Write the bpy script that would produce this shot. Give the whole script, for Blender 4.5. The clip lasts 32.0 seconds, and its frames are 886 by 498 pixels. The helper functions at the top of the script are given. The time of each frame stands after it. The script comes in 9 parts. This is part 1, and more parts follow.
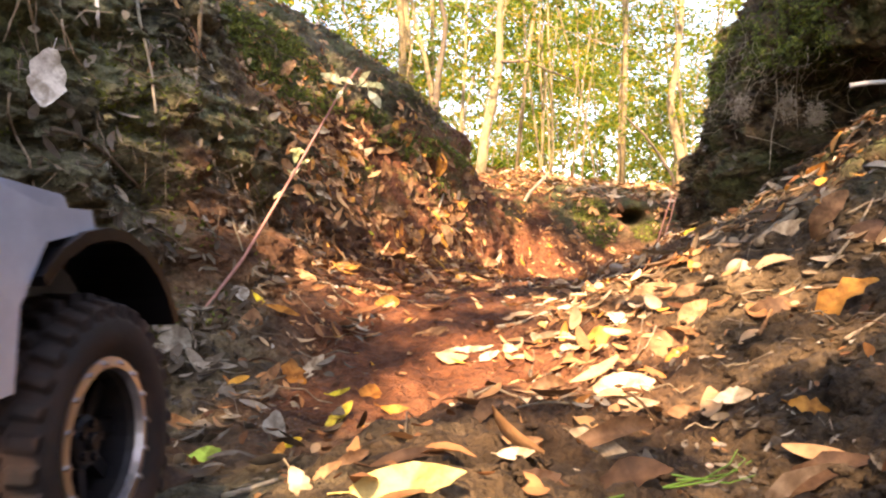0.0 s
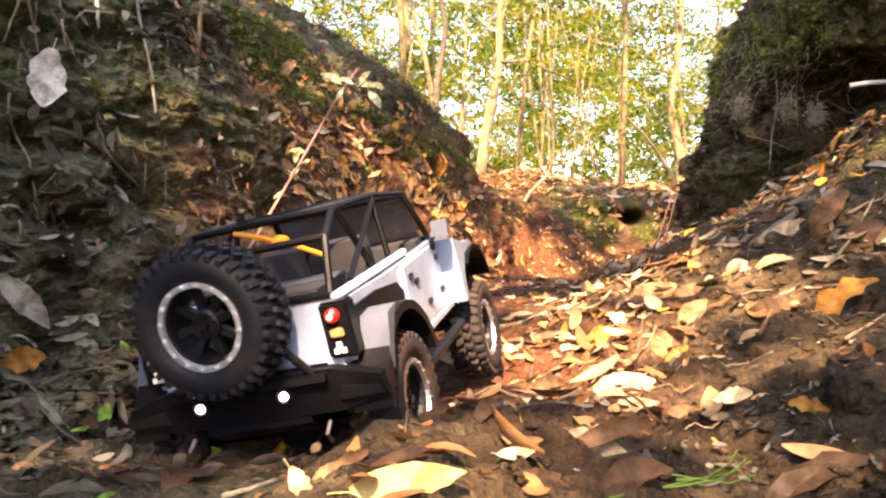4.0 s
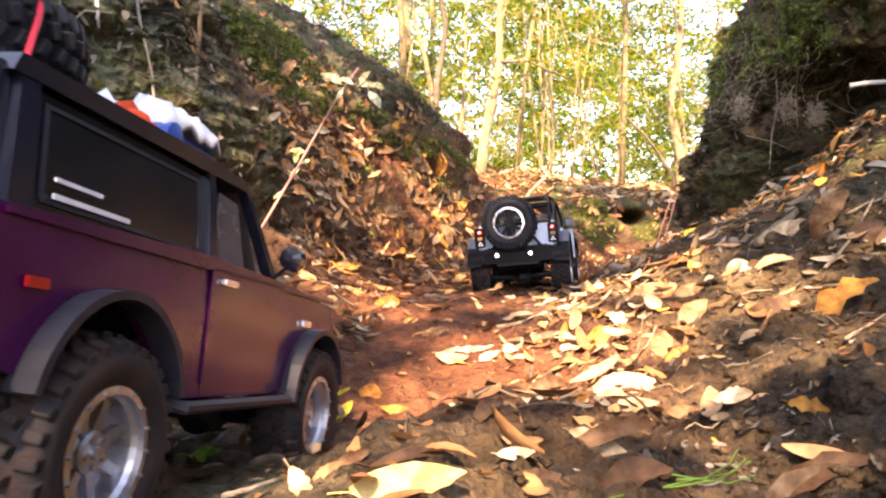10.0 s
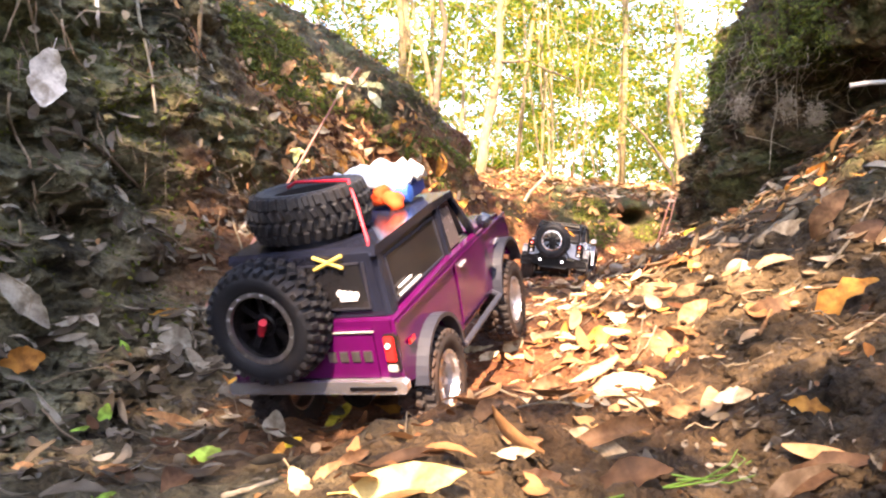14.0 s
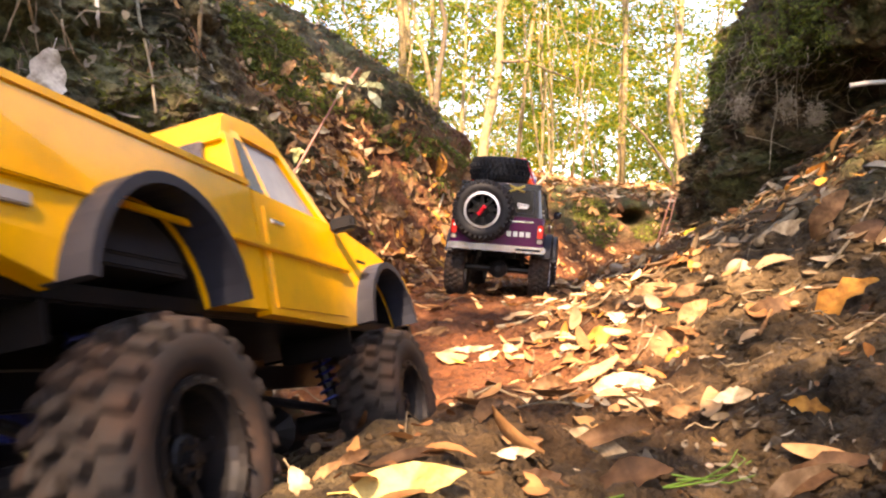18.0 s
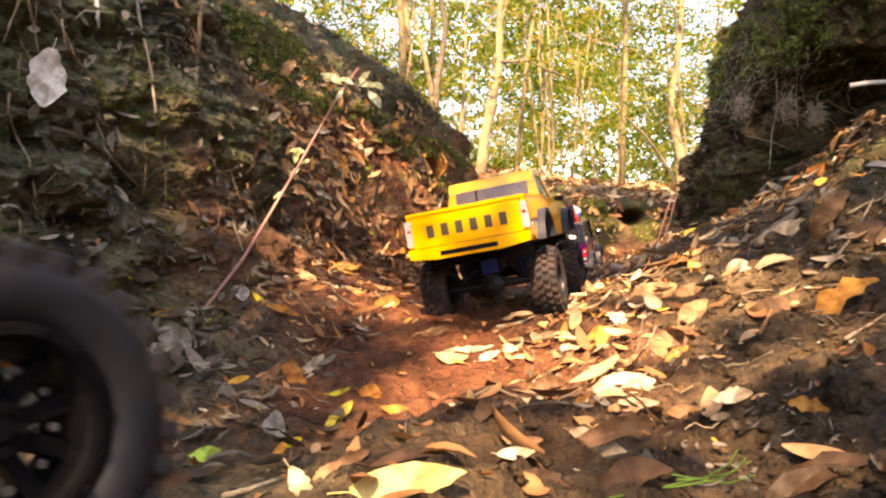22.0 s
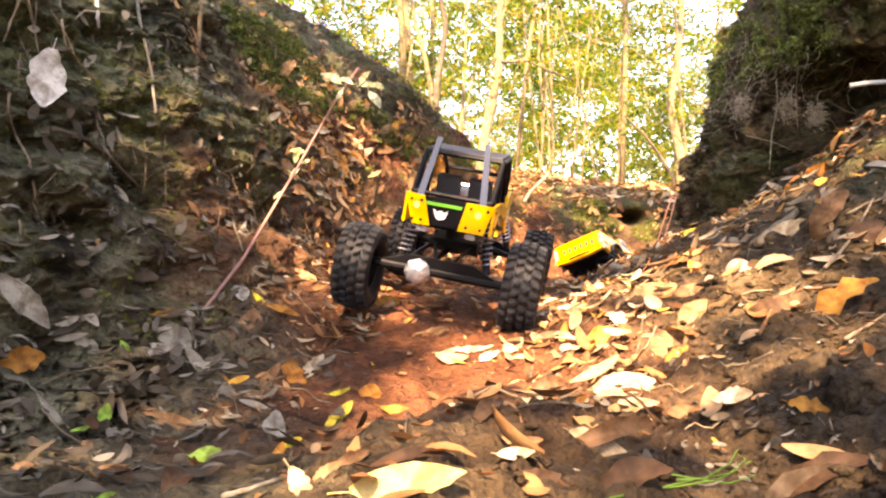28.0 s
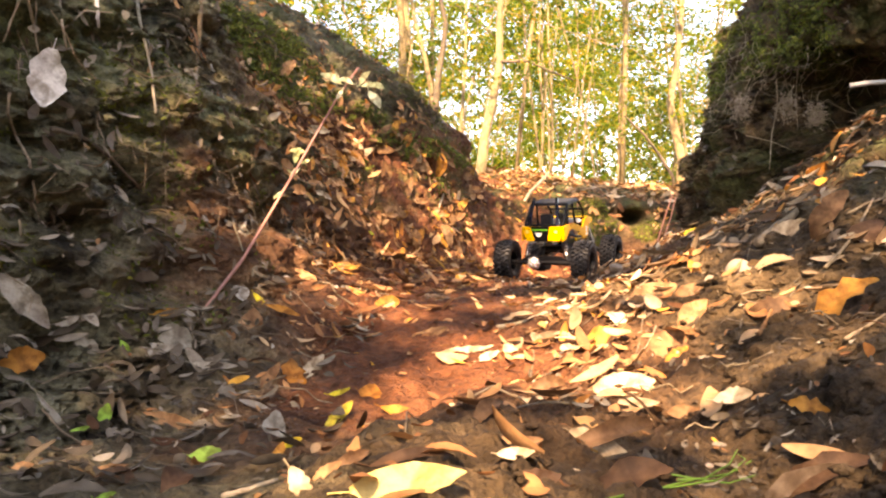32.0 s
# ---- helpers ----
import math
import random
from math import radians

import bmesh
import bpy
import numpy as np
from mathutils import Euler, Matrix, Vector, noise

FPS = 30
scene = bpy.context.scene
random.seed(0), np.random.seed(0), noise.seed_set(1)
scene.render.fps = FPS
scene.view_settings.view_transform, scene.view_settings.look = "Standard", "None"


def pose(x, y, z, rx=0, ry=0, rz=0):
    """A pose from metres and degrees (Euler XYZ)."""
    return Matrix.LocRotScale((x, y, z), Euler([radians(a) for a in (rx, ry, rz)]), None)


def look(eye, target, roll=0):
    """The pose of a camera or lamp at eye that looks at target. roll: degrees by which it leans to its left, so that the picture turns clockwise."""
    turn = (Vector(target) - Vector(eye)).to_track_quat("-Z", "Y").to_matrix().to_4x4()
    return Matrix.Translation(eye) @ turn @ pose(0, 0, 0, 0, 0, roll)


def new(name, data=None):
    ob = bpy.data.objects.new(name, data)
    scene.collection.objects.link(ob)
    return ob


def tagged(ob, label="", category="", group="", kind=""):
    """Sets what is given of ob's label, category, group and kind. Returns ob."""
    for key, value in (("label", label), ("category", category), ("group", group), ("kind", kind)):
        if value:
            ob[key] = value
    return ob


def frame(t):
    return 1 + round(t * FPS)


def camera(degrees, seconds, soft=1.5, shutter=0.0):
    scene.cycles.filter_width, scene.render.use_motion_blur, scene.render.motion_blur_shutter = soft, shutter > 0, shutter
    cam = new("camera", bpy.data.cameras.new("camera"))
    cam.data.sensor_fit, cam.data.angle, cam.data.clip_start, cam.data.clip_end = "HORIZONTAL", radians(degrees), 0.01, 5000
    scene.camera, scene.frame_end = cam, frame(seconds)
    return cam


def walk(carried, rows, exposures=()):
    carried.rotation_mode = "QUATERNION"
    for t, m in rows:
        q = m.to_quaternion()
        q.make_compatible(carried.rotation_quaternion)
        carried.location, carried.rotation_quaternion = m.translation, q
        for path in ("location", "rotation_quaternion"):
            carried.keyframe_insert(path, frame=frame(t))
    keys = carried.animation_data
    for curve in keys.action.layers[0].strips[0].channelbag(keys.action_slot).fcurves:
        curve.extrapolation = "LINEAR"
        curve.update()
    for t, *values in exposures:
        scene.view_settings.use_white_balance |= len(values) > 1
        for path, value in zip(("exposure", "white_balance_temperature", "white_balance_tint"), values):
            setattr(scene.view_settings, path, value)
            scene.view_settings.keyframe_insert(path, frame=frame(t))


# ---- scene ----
# camera: stands still on the gully floor, a hand's width above the mud
EYE = 0.20
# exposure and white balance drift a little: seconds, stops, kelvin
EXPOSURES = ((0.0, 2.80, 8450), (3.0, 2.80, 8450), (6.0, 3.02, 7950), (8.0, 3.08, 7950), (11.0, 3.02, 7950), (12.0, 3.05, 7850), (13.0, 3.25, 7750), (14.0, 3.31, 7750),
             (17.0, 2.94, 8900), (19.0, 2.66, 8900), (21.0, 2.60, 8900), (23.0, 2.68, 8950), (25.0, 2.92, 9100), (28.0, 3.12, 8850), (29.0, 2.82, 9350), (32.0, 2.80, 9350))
cam = camera(60.66, 32.0, soft=2.2, shutter=0.5)
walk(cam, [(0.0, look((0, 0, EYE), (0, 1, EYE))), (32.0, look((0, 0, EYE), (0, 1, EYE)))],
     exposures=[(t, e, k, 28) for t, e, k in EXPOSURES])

# daylight: sky and a warm sun behind the camera, both sifted by added trees
SUN_ELEV, SUN_AZ = radians(48), radians(190)
world = bpy.data.worlds.new("world")
scene.world = world
world.use_nodes = True
wn = world.node_tree
sky = wn.nodes.new("ShaderNodeTexSky")
sky.sky_type, sky.sun_disc = "NISHITA", False
sky.sun_elevation, sky.sun_rotation = SUN_ELEV, SUN_AZ
sky.air_density, sky.dust_density, sky.ozone_density = 1.0, 0.6, 1.0
wn.nodes["Background"].inputs["Strength"].default_value = 0.13
wn.links.new(sky.outputs["Color"], wn.nodes["Background"].inputs["Color"])
sun = new("sun", bpy.data.lights.new("sun", "SUN"))
sun.data.energy, sun.data.angle, sun.data.color = 4.4, radians(0.5), (1.0, 0.86, 0.66)
sun_way = Vector((math.sin(SUN_AZ) * math.cos(SUN_ELEV), math.cos(SUN_AZ) * math.cos(SUN_ELEV), math.sin(SUN_ELEV)))
sun.matrix_world = look(sun_way * 30, (0, 0, 0))


# ---- materials ----
def nodes_of(name):
    m = bpy.data.materials.new(name)
    m.use_nodes = True
    return m, m.node_tree.nodes, m.node_tree.links, m.node_tree.nodes["Principled BSDF"]


def ramp(n, stops):
    r = n.new("ShaderNodeValToRGB")
    e = r.color_ramp.elements
    while len(e) < len(stops):
        e.new(0.5)
    for k, (p, c) in enumerate(stops):
        e[k].position, e[k].color = p, (*c, 1) if len(c) == 3 else c
    return r


def noise_node(n, l, scale, detail=4, rough=0.6, coords="Object", distort=0.0):
    tc = n.new("ShaderNodeTexCoord")
    t = n.new("ShaderNodeTexNoise")
    t.inputs["Scale"].default_value, t.inputs["Detail"].default_value = scale, detail
    t.inputs["Roughness"].default_value, t.inputs["Distortion"].default_value = rough, distort
    l.new(tc.outputs[coords], t.inputs["Vector"])
    return t


def bump(n, l, b, height, strength, distance):
    k = n.new("ShaderNodeBump")
    k.inputs["Strength"].default_value, k.inputs["Distance"].default_value = strength, distance
    l.new(height, k.inputs["Height"])
    l.new(k.outputs["Normal"], b.inputs["Normal"])


def mix(n, l, fac, a, b_, kind="MIX"):
    m = n.new("ShaderNodeMix")
    m.data_type, m.blend_type = "RGBA", kind
    for sock, v in ((m.inputs[0], fac), (m.inputs[6], a), (m.inputs[7], b_)):
        if isinstance(v, (int, float)):
            sock.default_value = v
        elif isinstance(v, tuple):
            sock.default_value = (*v, 1)
        else:
            l.new(v, sock)
    return m.outputs[2]


def paint(name, color, rough=0.35, metal=0.0, dirt=0.25, dirt_color=(0.13, 0.075, 0.045), grain=0.0, scale=60, coat=0.0, glow=None, cover=0.52, spec=0.5):
    """A made surface: its colour, faint mottling, and dried mud in patches."""
    m, n, l, b = nodes_of(name)
    fine = noise_node(n, l, scale, 5, 0.65)
    big = noise_node(n, l, scale * 0.28, 6, 0.7)
    tint = ramp(n, [(0.3, tuple(c * 0.82 for c in color)), (0.7, tuple(min(1, c * 1.12) for c in color))])
    l.new(fine.outputs["Fac"], tint.inputs["Fac"])
    cut = ramp(n, [(cover, (0, 0, 0)), (cover + 0.22, (dirt, dirt, dirt))])
    l.new(big.outputs["Fac"], cut.inputs["Fac"])
    l.new(mix(n, l, cut.outputs["Color"], tint.outputs["Color"], dirt_color), b.inputs["Base Color"])
    r = n.new("ShaderNodeMapRange")
    r.inputs["To Min"].default_value, r.inputs["To Max"].default_value = rough * 0.85, min(1.0, rough * 1.2 + dirt * 0.4)
    l.new(big.outputs["Fac"], r.inputs["Value"])
    l.new(r.outputs["Result"], b.inputs["Roughness"])
    b.inputs["Metallic"].default_value = metal
    b.inputs["Specular IOR Level"].default_value = spec
    b.inputs["Coat Weight"].default_value = coat
    b.inputs["Coat Roughness"].default_value = 0.15
    if grain:
        bump(n, l, b, fine.outputs["Fac"], grain, 0.001)
    if glow:
        b.inputs["Emission Color"].default_value = (*glow[:3], 1)
        b.inputs["Emission Strength"].default_value = glow[3]
    return m


def soil_material():
    m, n, l, b = nodes_of("soil")
    tc = n.new("ShaderNodeTexCoord")
    sep = n.new("ShaderNodeSeparateXYZ")
    l.new(tc.outputs["Object"], sep.inputs["Vector"])
    big, mid, fine = noise_node(n, l, 2.2, 5, 0.6), noise_node(n, l, 14, 6, 0.65), noise_node(n, l, 130, 6, 0.7)
    clay = ramp(n, [(0.27, (0.048, 0.016, 0.006)), (0.5, (0.155, 0.055, 0.023)), (0.73, (0.27, 0.105, 0.046))])
    grey = ramp(n, [(0.32, (0.013, 0.011, 0.005)), (0.50, (0.125, 0.117, 0.068)), (0.72, (0.312, 0.300, 0.181))])
    brown = ramp(n, [(0.30, (0.016, 0.010, 0.0045)), (0.5, (0.090, 0.058, 0.029)), (0.72, (0.22, 0.146, 0.076))])
    l.new(mid.outputs["Fac"], brown.inputs["Fac"])
    l.new(mid.outputs["Fac"], clay.inputs["Fac"])
    l.new(mid.outputs["Fac"], grey.inputs["Fac"])

    def between(sock, lo, hi):
        k = n.new("ShaderNodeMapRange")
        k.interpolation_type = "SMOOTHSTEP"
        k.inputs["From Min"].default_value, k.inputs["From Max"].default_value = lo, hi
        l.new(sock, k.inputs["Value"])
        return k.outputs["Result"]

    def op(kind, a, c):
        k = n.new("ShaderNodeMath")
        k.operation = kind
        for sock, v in zip(k.inputs, (a, c)):
            if isinstance(v, (int, float)):
                sock.default_value = v
            else:
                l.new(v, sock)
        return k.outputs[0]

    # the red clay seam runs up the middle of the gully, grey topsoil on both sides
    wob = op("MULTIPLY", op("SUBTRACT", big.outputs["Fac"], 0.5), 0.55)
    x = op("ADD", sep.outputs["X"], wob)
    y = op("ADD", sep.outputs["Y"], wob)
    left = between(x, -0.44, -0.16)
    right = op("SUBTRACT", 1.0, between(x, 0.06, 0.32))
    depth = between(y, 0.35, 1.0)
    far = between(y, 1.2, 2.2)
    side = op("MAXIMUM", op("MULTIPLY", left, right), op("MULTIPLY", far, op("SUBTRACT", 1.0, between(x, 0.45, 0.72))))
    side = op("MAXIMUM", side, op("MULTIPLY", between(y, 2.85, 3.15), op("SUBTRACT", 1.0, op("MULTIPLY", between(y, 3.3, 3.7), 0.85))))
    # dark topsoil caps the bank
    red = op("MULTIPLY", op("MULTIPLY", side, depth), op("SUBTRACT", 1.0, op("MULTIPLY", between(op("ADD", sep.outputs["Z"], op("MULTIPLY", wob, 0.4)), 0.58, 0.74), 0.85)))
    sides = mix(n, l, between(x, -0.30, 0.05), grey.outputs["Color"], brown.outputs["Color"])
    base = mix(n, l, red, sides, clay.outputs["Color"])
    # moss on the shaded banks
    mossy = noise_node(n, l, 5.5, 6, 0.68)
    cut = ramp(n, [(0.45, (0, 0, 0)), (0.60, (1, 1, 1))])
    l.new(mossy.outputs["Fac"], cut.inputs["Fac"])
    high = op("MULTIPLY", between(sep.outputs["Z"], 0.2, 0.42), 0.75)
    moss = ramp(n, [(0.3, (0.040, 0.052, 0.016)), (0.7, (0.13, 0.155, 0.045))])
    l.new(fine.outputs["Fac"], moss.inputs["Fac"])
    base = mix(n, l, op("MULTIPLY", cut.outputs["Color"], high), base, moss.outputs["Color"])
    speck = noise_node(n, l, 75, 6, 0.8)
    grit = ramp(n, [(0.33, (0.38, 0.36, 0.34)), (0.5, (0.95, 0.95, 0.95)), (0.68, (1.5, 1.45, 1.4))])
    l.new(speck.outputs["Fac"], grit.inputs["Fac"])
    l.new(mix(n, l, 0.8, base, grit.outputs["Color"], "MULTIPLY"), b.inputs["Base Color"])
    b.inputs["Roughness"].default_value = 0.72
    b.inputs["Specular IOR Level"].default_value = 0.22
    lump = noise_node(n, l, 70, 3, 0.6)
    grain = noise_node(n, l, 420, 4, 0.7)
    h = op("ADD", op("ADD", op("MULTIPLY", mid.outputs["Fac"], 2.0), op("MULTIPLY", lump.outputs["Fac"], 1.9)), op("ADD", op("MULTIPLY", fine.outputs["Fac"], 0.7), op("MULTIPLY", grain.outputs["Fac"], 0.22)))
    bump(n, l, b, h, 1.0, 0.013)
    return m


def leaf_material(name, stops, rough=0.65, thin=0.35, per="island", clumps=0.0):
    """Leaves: one colour a leaf, blotches, light shining through."""
    m, n, l, b = nodes_of(name)
    if per == "island":
        geo = n.new("ShaderNodeNewGeometry")
        rnd = geo.outputs["Random Per Island"]
    else:
        info = n.new("ShaderNodeObjectInfo")
        rnd = info.outputs["Random"]
    r = ramp(n, stops)
    l.new(rnd, r.inputs["Fac"])
    spot = noise_node(n, l, 90, 5, 0.7)
    s = ramp(n, [(0.3, (0.55, 0.5, 0.45)), (0.62, (1.1, 1.1, 1.1))])
    l.new(spot.outputs["Fac"], s.inputs["Fac"])
    col = mix(n, l, 0.75, r.outputs["Color"], s.outputs["Color"], "MULTIPLY")
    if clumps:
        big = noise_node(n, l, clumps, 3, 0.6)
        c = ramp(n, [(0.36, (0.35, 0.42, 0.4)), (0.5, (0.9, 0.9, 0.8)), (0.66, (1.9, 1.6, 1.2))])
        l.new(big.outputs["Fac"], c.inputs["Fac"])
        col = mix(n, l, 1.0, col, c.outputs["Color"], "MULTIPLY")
    height = spot.outputs["Fac"]
    if per == "object":
        # slanting side veins and brown blotches on the larger single leaves
        where = n.new("ShaderNodeTexCoord")
        split = n.new("ShaderNodeSeparateXYZ")
        l.new(where.outputs["Object"], split.inputs[0])
        side = n.new("ShaderNodeMath")
        side.operation = "ABSOLUTE"
        l.new(split.outputs["X"], side.inputs[0])
        run = n.new("ShaderNodeMath")
        run.operation = "MULTIPLY_ADD"
        l.new(side.outputs[0], run.inputs[0])
        run.inputs[1].default_value = -0.8
        l.new(split.outputs["Y"], run.inputs[2])
        wave = n.new("ShaderNodeMath")
        wave.operation = "MULTIPLY"
        l.new(run.outputs[0], wave.inputs[0])
        wave.inputs[1].default_value = 1100
        vein = n.new("ShaderNodeMath")
        vein.operation = "SINE"
        l.new(wave.outputs[0], vein.inputs[0])
        both = n.new("ShaderNodeMath")
        both.operation = "MULTIPLY_ADD"
        l.new(vein.outputs[0], both.inputs[0])
        both.inputs[1].default_value = 0.10
        l.new(spot.outputs["Fac"], both.inputs[2])
        height = both.outputs[0]
        blot = noise_node(n, l, 38, 4, 0.65)
        t = ramp(n, [(0.40, (0.42, 0.36, 0.30)), (0.56, (1.0, 1.0, 1.0))])
        l.new(blot.outputs["Fac"], t.inputs["Fac"])
        col = mix(n, l, 0.8, col, t.outputs["Color"], "MULTIPLY")
    l.new(col, b.inputs["Base Color"])
    b.inputs["Roughness"].default_value = rough
    b.inputs["Specular IOR Level"].default_value = 0.2
    bump(n, l, b, height, 0.5, 0.002)
    tr = n.new("ShaderNodeBsdfTranslucent")
    l.new(col, tr.inputs["Color"])
    mx = n.new("ShaderNodeMixShader")
    mx.inputs[0].default_value = thin
    l.new(b.outputs[0], mx.inputs[1])
    l.new(tr.outputs[0], mx.inputs[2])
    l.new(mx.outputs[0], n["Material Output"].inputs["Surface"])
    return m


def bark_material(name, dark, light, scale=30):
    m, n, l, b = nodes_of(name)
    t = noise_node(n, l, scale, 6, 0.7, distort=0.6)
    big = noise_node(n, l, scale * 0.12, 4, 0.6)
    r = ramp(n, [(0.3, dark), (0.7, light)])
    l.new(t.outputs["Fac"], r.inputs["Fac"])
    s = ramp(n, [(0.35, (0.6, 0.62, 0.5)), (0.65, (1.15, 1.1, 1.0))])
    l.new(big.outputs["Fac"], s.inputs["Fac"])
    l.new(mix(n, l, 0.8, r.outputs["Color"], s.outputs["Color"], "MULTIPLY"), b.inputs["Base Color"])
    b.inputs["Roughness"].default_value = 0.85
    bump(n, l, b, t.outputs["Fac"], 0.7, 0.006)
    return m


SOIL = soil_material()
DEAD = leaf_material("dead_leaf", [(0.0, (0.075, 0.032, 0.013)), (0.25, (0.20, 0.085, 0.033)), (0.48, (0.33, 0.155, 0.062)), (0.66, (0.45, 0.25, 0.115)),
                                   (0.82, (0.52, 0.34, 0.185)), (0.92, (0.42, 0.16, 0.040)), (1.0, (0.60, 0.32, 0.055))], thin=0.15)
PALE = leaf_material("pale_leaf", [(0.0, (0.46, 0.35, 0.22)), (1.0, (0.64, 0.53, 0.37))], thin=0.15, per="object")
BROWN = leaf_material("brown_leaf", [(0.0, (0.075, 0.040, 0.022)), (1.0, (0.16, 0.088, 0.045))], thin=0.1, per="object")
TAN = leaf_material("tan_leaf", [(0.0, (0.26, 0.135, 0.06)), (1.0, (0.38, 0.22, 0.11))], thin=0.15, per="object")
CREAM = leaf_material("cream_leaf", [(0.0, (0.66, 0.52, 0.20)), (1.0, (0.74, 0.60, 0.27))], thin=0.15, per="object")
GREYLEAF = leaf_material("grey_leaf", [(0.0, (0.26, 0.235, 0.18)), (1.0, (0.42, 0.38, 0.30))], thin=0.1, per="object")
WHITE_LEAF = leaf_material("white_leaf", [(0.0, (0.66, 0.63, 0.55)), (1.0, (0.72, 0.68, 0.60))], thin=0.2, per="object")
DULL = leaf_material("dull_leaf", [(0.0, (0.05, 0.036, 0.022)), (0.45, (0.12, 0.095, 0.065)), (0.8, (0.21, 0.175, 0.13)), (1.0, (0.36, 0.32, 0.25))], thin=0.1)
PALE_SCRAP = leaf_material("pale_scrap", [(0.0, (0.16, 0.13, 0.085)), (0.6, (0.30, 0.26, 0.19)), (1.0, (0.46, 0.42, 0.34))], thin=0.15)
WITHERED = leaf_material("withered_leaf", [(0.0, (0.19, 0.135, 0.09)), (1.0, (0.28, 0.205, 0.14))], thin=0.05, per="object")
ORANGE = leaf_material("orange_leaf", [(0.0, (0.40, 0.16, 0.03)), (1.0, (0.46, 0.23, 0.045))], thin=0.15, per="object")
YELLOW = leaf_material("yellow_leaf", [(0.0, (0.72, 0.58, 0.04)), (1.0, (0.75, 0.62, 0.10))], thin=0.25, per="object")
LIME = leaf_material("lime_leaf", [(0.0, (0.22, 0.42, 0.06)), (1.0, (0.30, 0.52, 0.10))], thin=0.3, per="object")
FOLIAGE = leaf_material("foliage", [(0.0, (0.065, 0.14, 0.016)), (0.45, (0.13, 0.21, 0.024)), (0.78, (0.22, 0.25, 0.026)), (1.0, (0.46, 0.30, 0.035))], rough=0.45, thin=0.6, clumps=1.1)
BARK = bark_material("bark", (0.12, 0.085, 0.042), (0.38, 0.28, 0.15))
BARK_DARK = bark_material("dark_bark", (0.05, 0.036, 0.024), (0.17, 0.125, 0.08))
ROOT = bark_material("root_bark", (0.10, 0.07, 0.045), (0.34, 0.26, 0.18), 60)
STEM = paint("red_stem", (0.34, 0.16, 0.12), 0.5, dirt=0.0, scale=120)


# ---- ground shape ----
def lattice(ix, iy, seed):
    h = (ix * 374761393 + iy * 668265263 + seed * 982451653) & 0x7FFFFFFF
    h = ((h ^ (h >> 13)) * 1274126177) & 0x7FFFFFFF
    return ((h ^ (h >> 16)) & 0xFFFF) / 65535.0


def vnoise(x, y, seed):
    ix, iy = np.floor(x).astype(np.int64), np.floor(y).astype(np.int64)
    fx, fy = x - ix, y - iy
    fx, fy = fx * fx * (3 - 2 * fx), fy * fy * (3 - 2 * fy)
    a, b = lattice(ix, iy, seed), lattice(ix + 1, iy, seed)
    c, d = lattice(ix, iy + 1, seed), lattice(ix + 1, iy + 1, seed)
    return (a + (b - a) * fx) * (1 - fy) + (c + (d - c) * fx) * fy - 0.5


def fbm(x, y, seed, octaves=4, gain=0.5):
    s, amp = 0.0, 1.0
    for k in range(octaves):
        c, q = math.cos(0.5 + 0.9 * k), math.sin(0.5 + 0.9 * k)
        s = s + amp * vnoise((x * c - y * q) * 2 ** k + 17.3 * k, (x * q + y * c) * 2 ** k - 9.1 * k, seed + k)
        amp *= gain
    return s


def gnoise(x, y, seed):
    """Gradient noise, about -0.7 to 0.7."""
    ix, iy = np.floor(x).astype(np.int64), np.floor(y).astype(np.int64)
    fx, fy = x - ix, y - iy
    u, v = fx ** 3 * (fx * (fx * 6 - 15) + 10), fy ** 3 * (fy * (fy * 6 - 15) + 10)

    def corner(a, b):
        t = lattice(ix + a, iy + b, seed) * 2 * math.pi
        return np.cos(t) * (fx - a) + np.sin(t) * (fy - b)

    low = corner(0, 0) * (1 - u) + corner(1, 0) * u
    return low * (1 - v) + (corner(0, 1) * (1 - u) + corner(1, 1) * u) * v


def crag(x, y, seed, octaves=4, gain=0.55):
    s, amp = 0.0, 1.0
    for k in range(octaves):
        c, q = math.cos(0.4 + 1.1 * k), math.sin(0.4 + 1.1 * k)
        s = s + amp * gnoise((x * c - y * q) * 2 ** k + 11.7 * k, (x * q + y * c) * 2 ** k - 5.3 * k, seed + k)
        amp *= gain
    return s


def step(lo, hi, v):
    k = np.clip((v - lo) / (hi - lo), 0, 1)
    return k * k * (3 - 2 * k)


def floor_z(y):
    return np.interp(y, [-40, 0.1, 0.3, 0.5, 0.7, 0.85, 1.0, 1.15, 1.3, 1.7, 2.1, 2.5, 2.75, 3.0, 3.3],
                     [0.3, 0.062, 0.058, 0.040, 0.014, 0.008, 0.038, 0.072, 0.092, 0.102, 0.105, 0.10, 0.06, 0.01, 0.0])


def centre_x(y):
    return np.interp(y, [-40, -3, 0.2, 0.5, 0.7, 0.9, 1.1, 1.3, 1.5, 1.9, 2.3, 2.7, 3.0, 3.4],
                     [-3.0, -0.36, -0.26, -0.20, -0.14, -0.065, 0.01, 0.08, 0.13, 0.21, 0.34, 0.46, 0.64, 0.9])


def foot_x(y):
    """Where the left bank begins."""
    return np.interp(y, [-40, -2, 0.3, 0.6, 0.85, 1.0, 1.3, 1.8, 2.3, 2.9, 3.3, 3.7], [-4.0, -0.85, -0.62, -0.56, -0.47, -0.39, -0.31, -0.25, -0.13, 0.24, 0.37, 0.24])


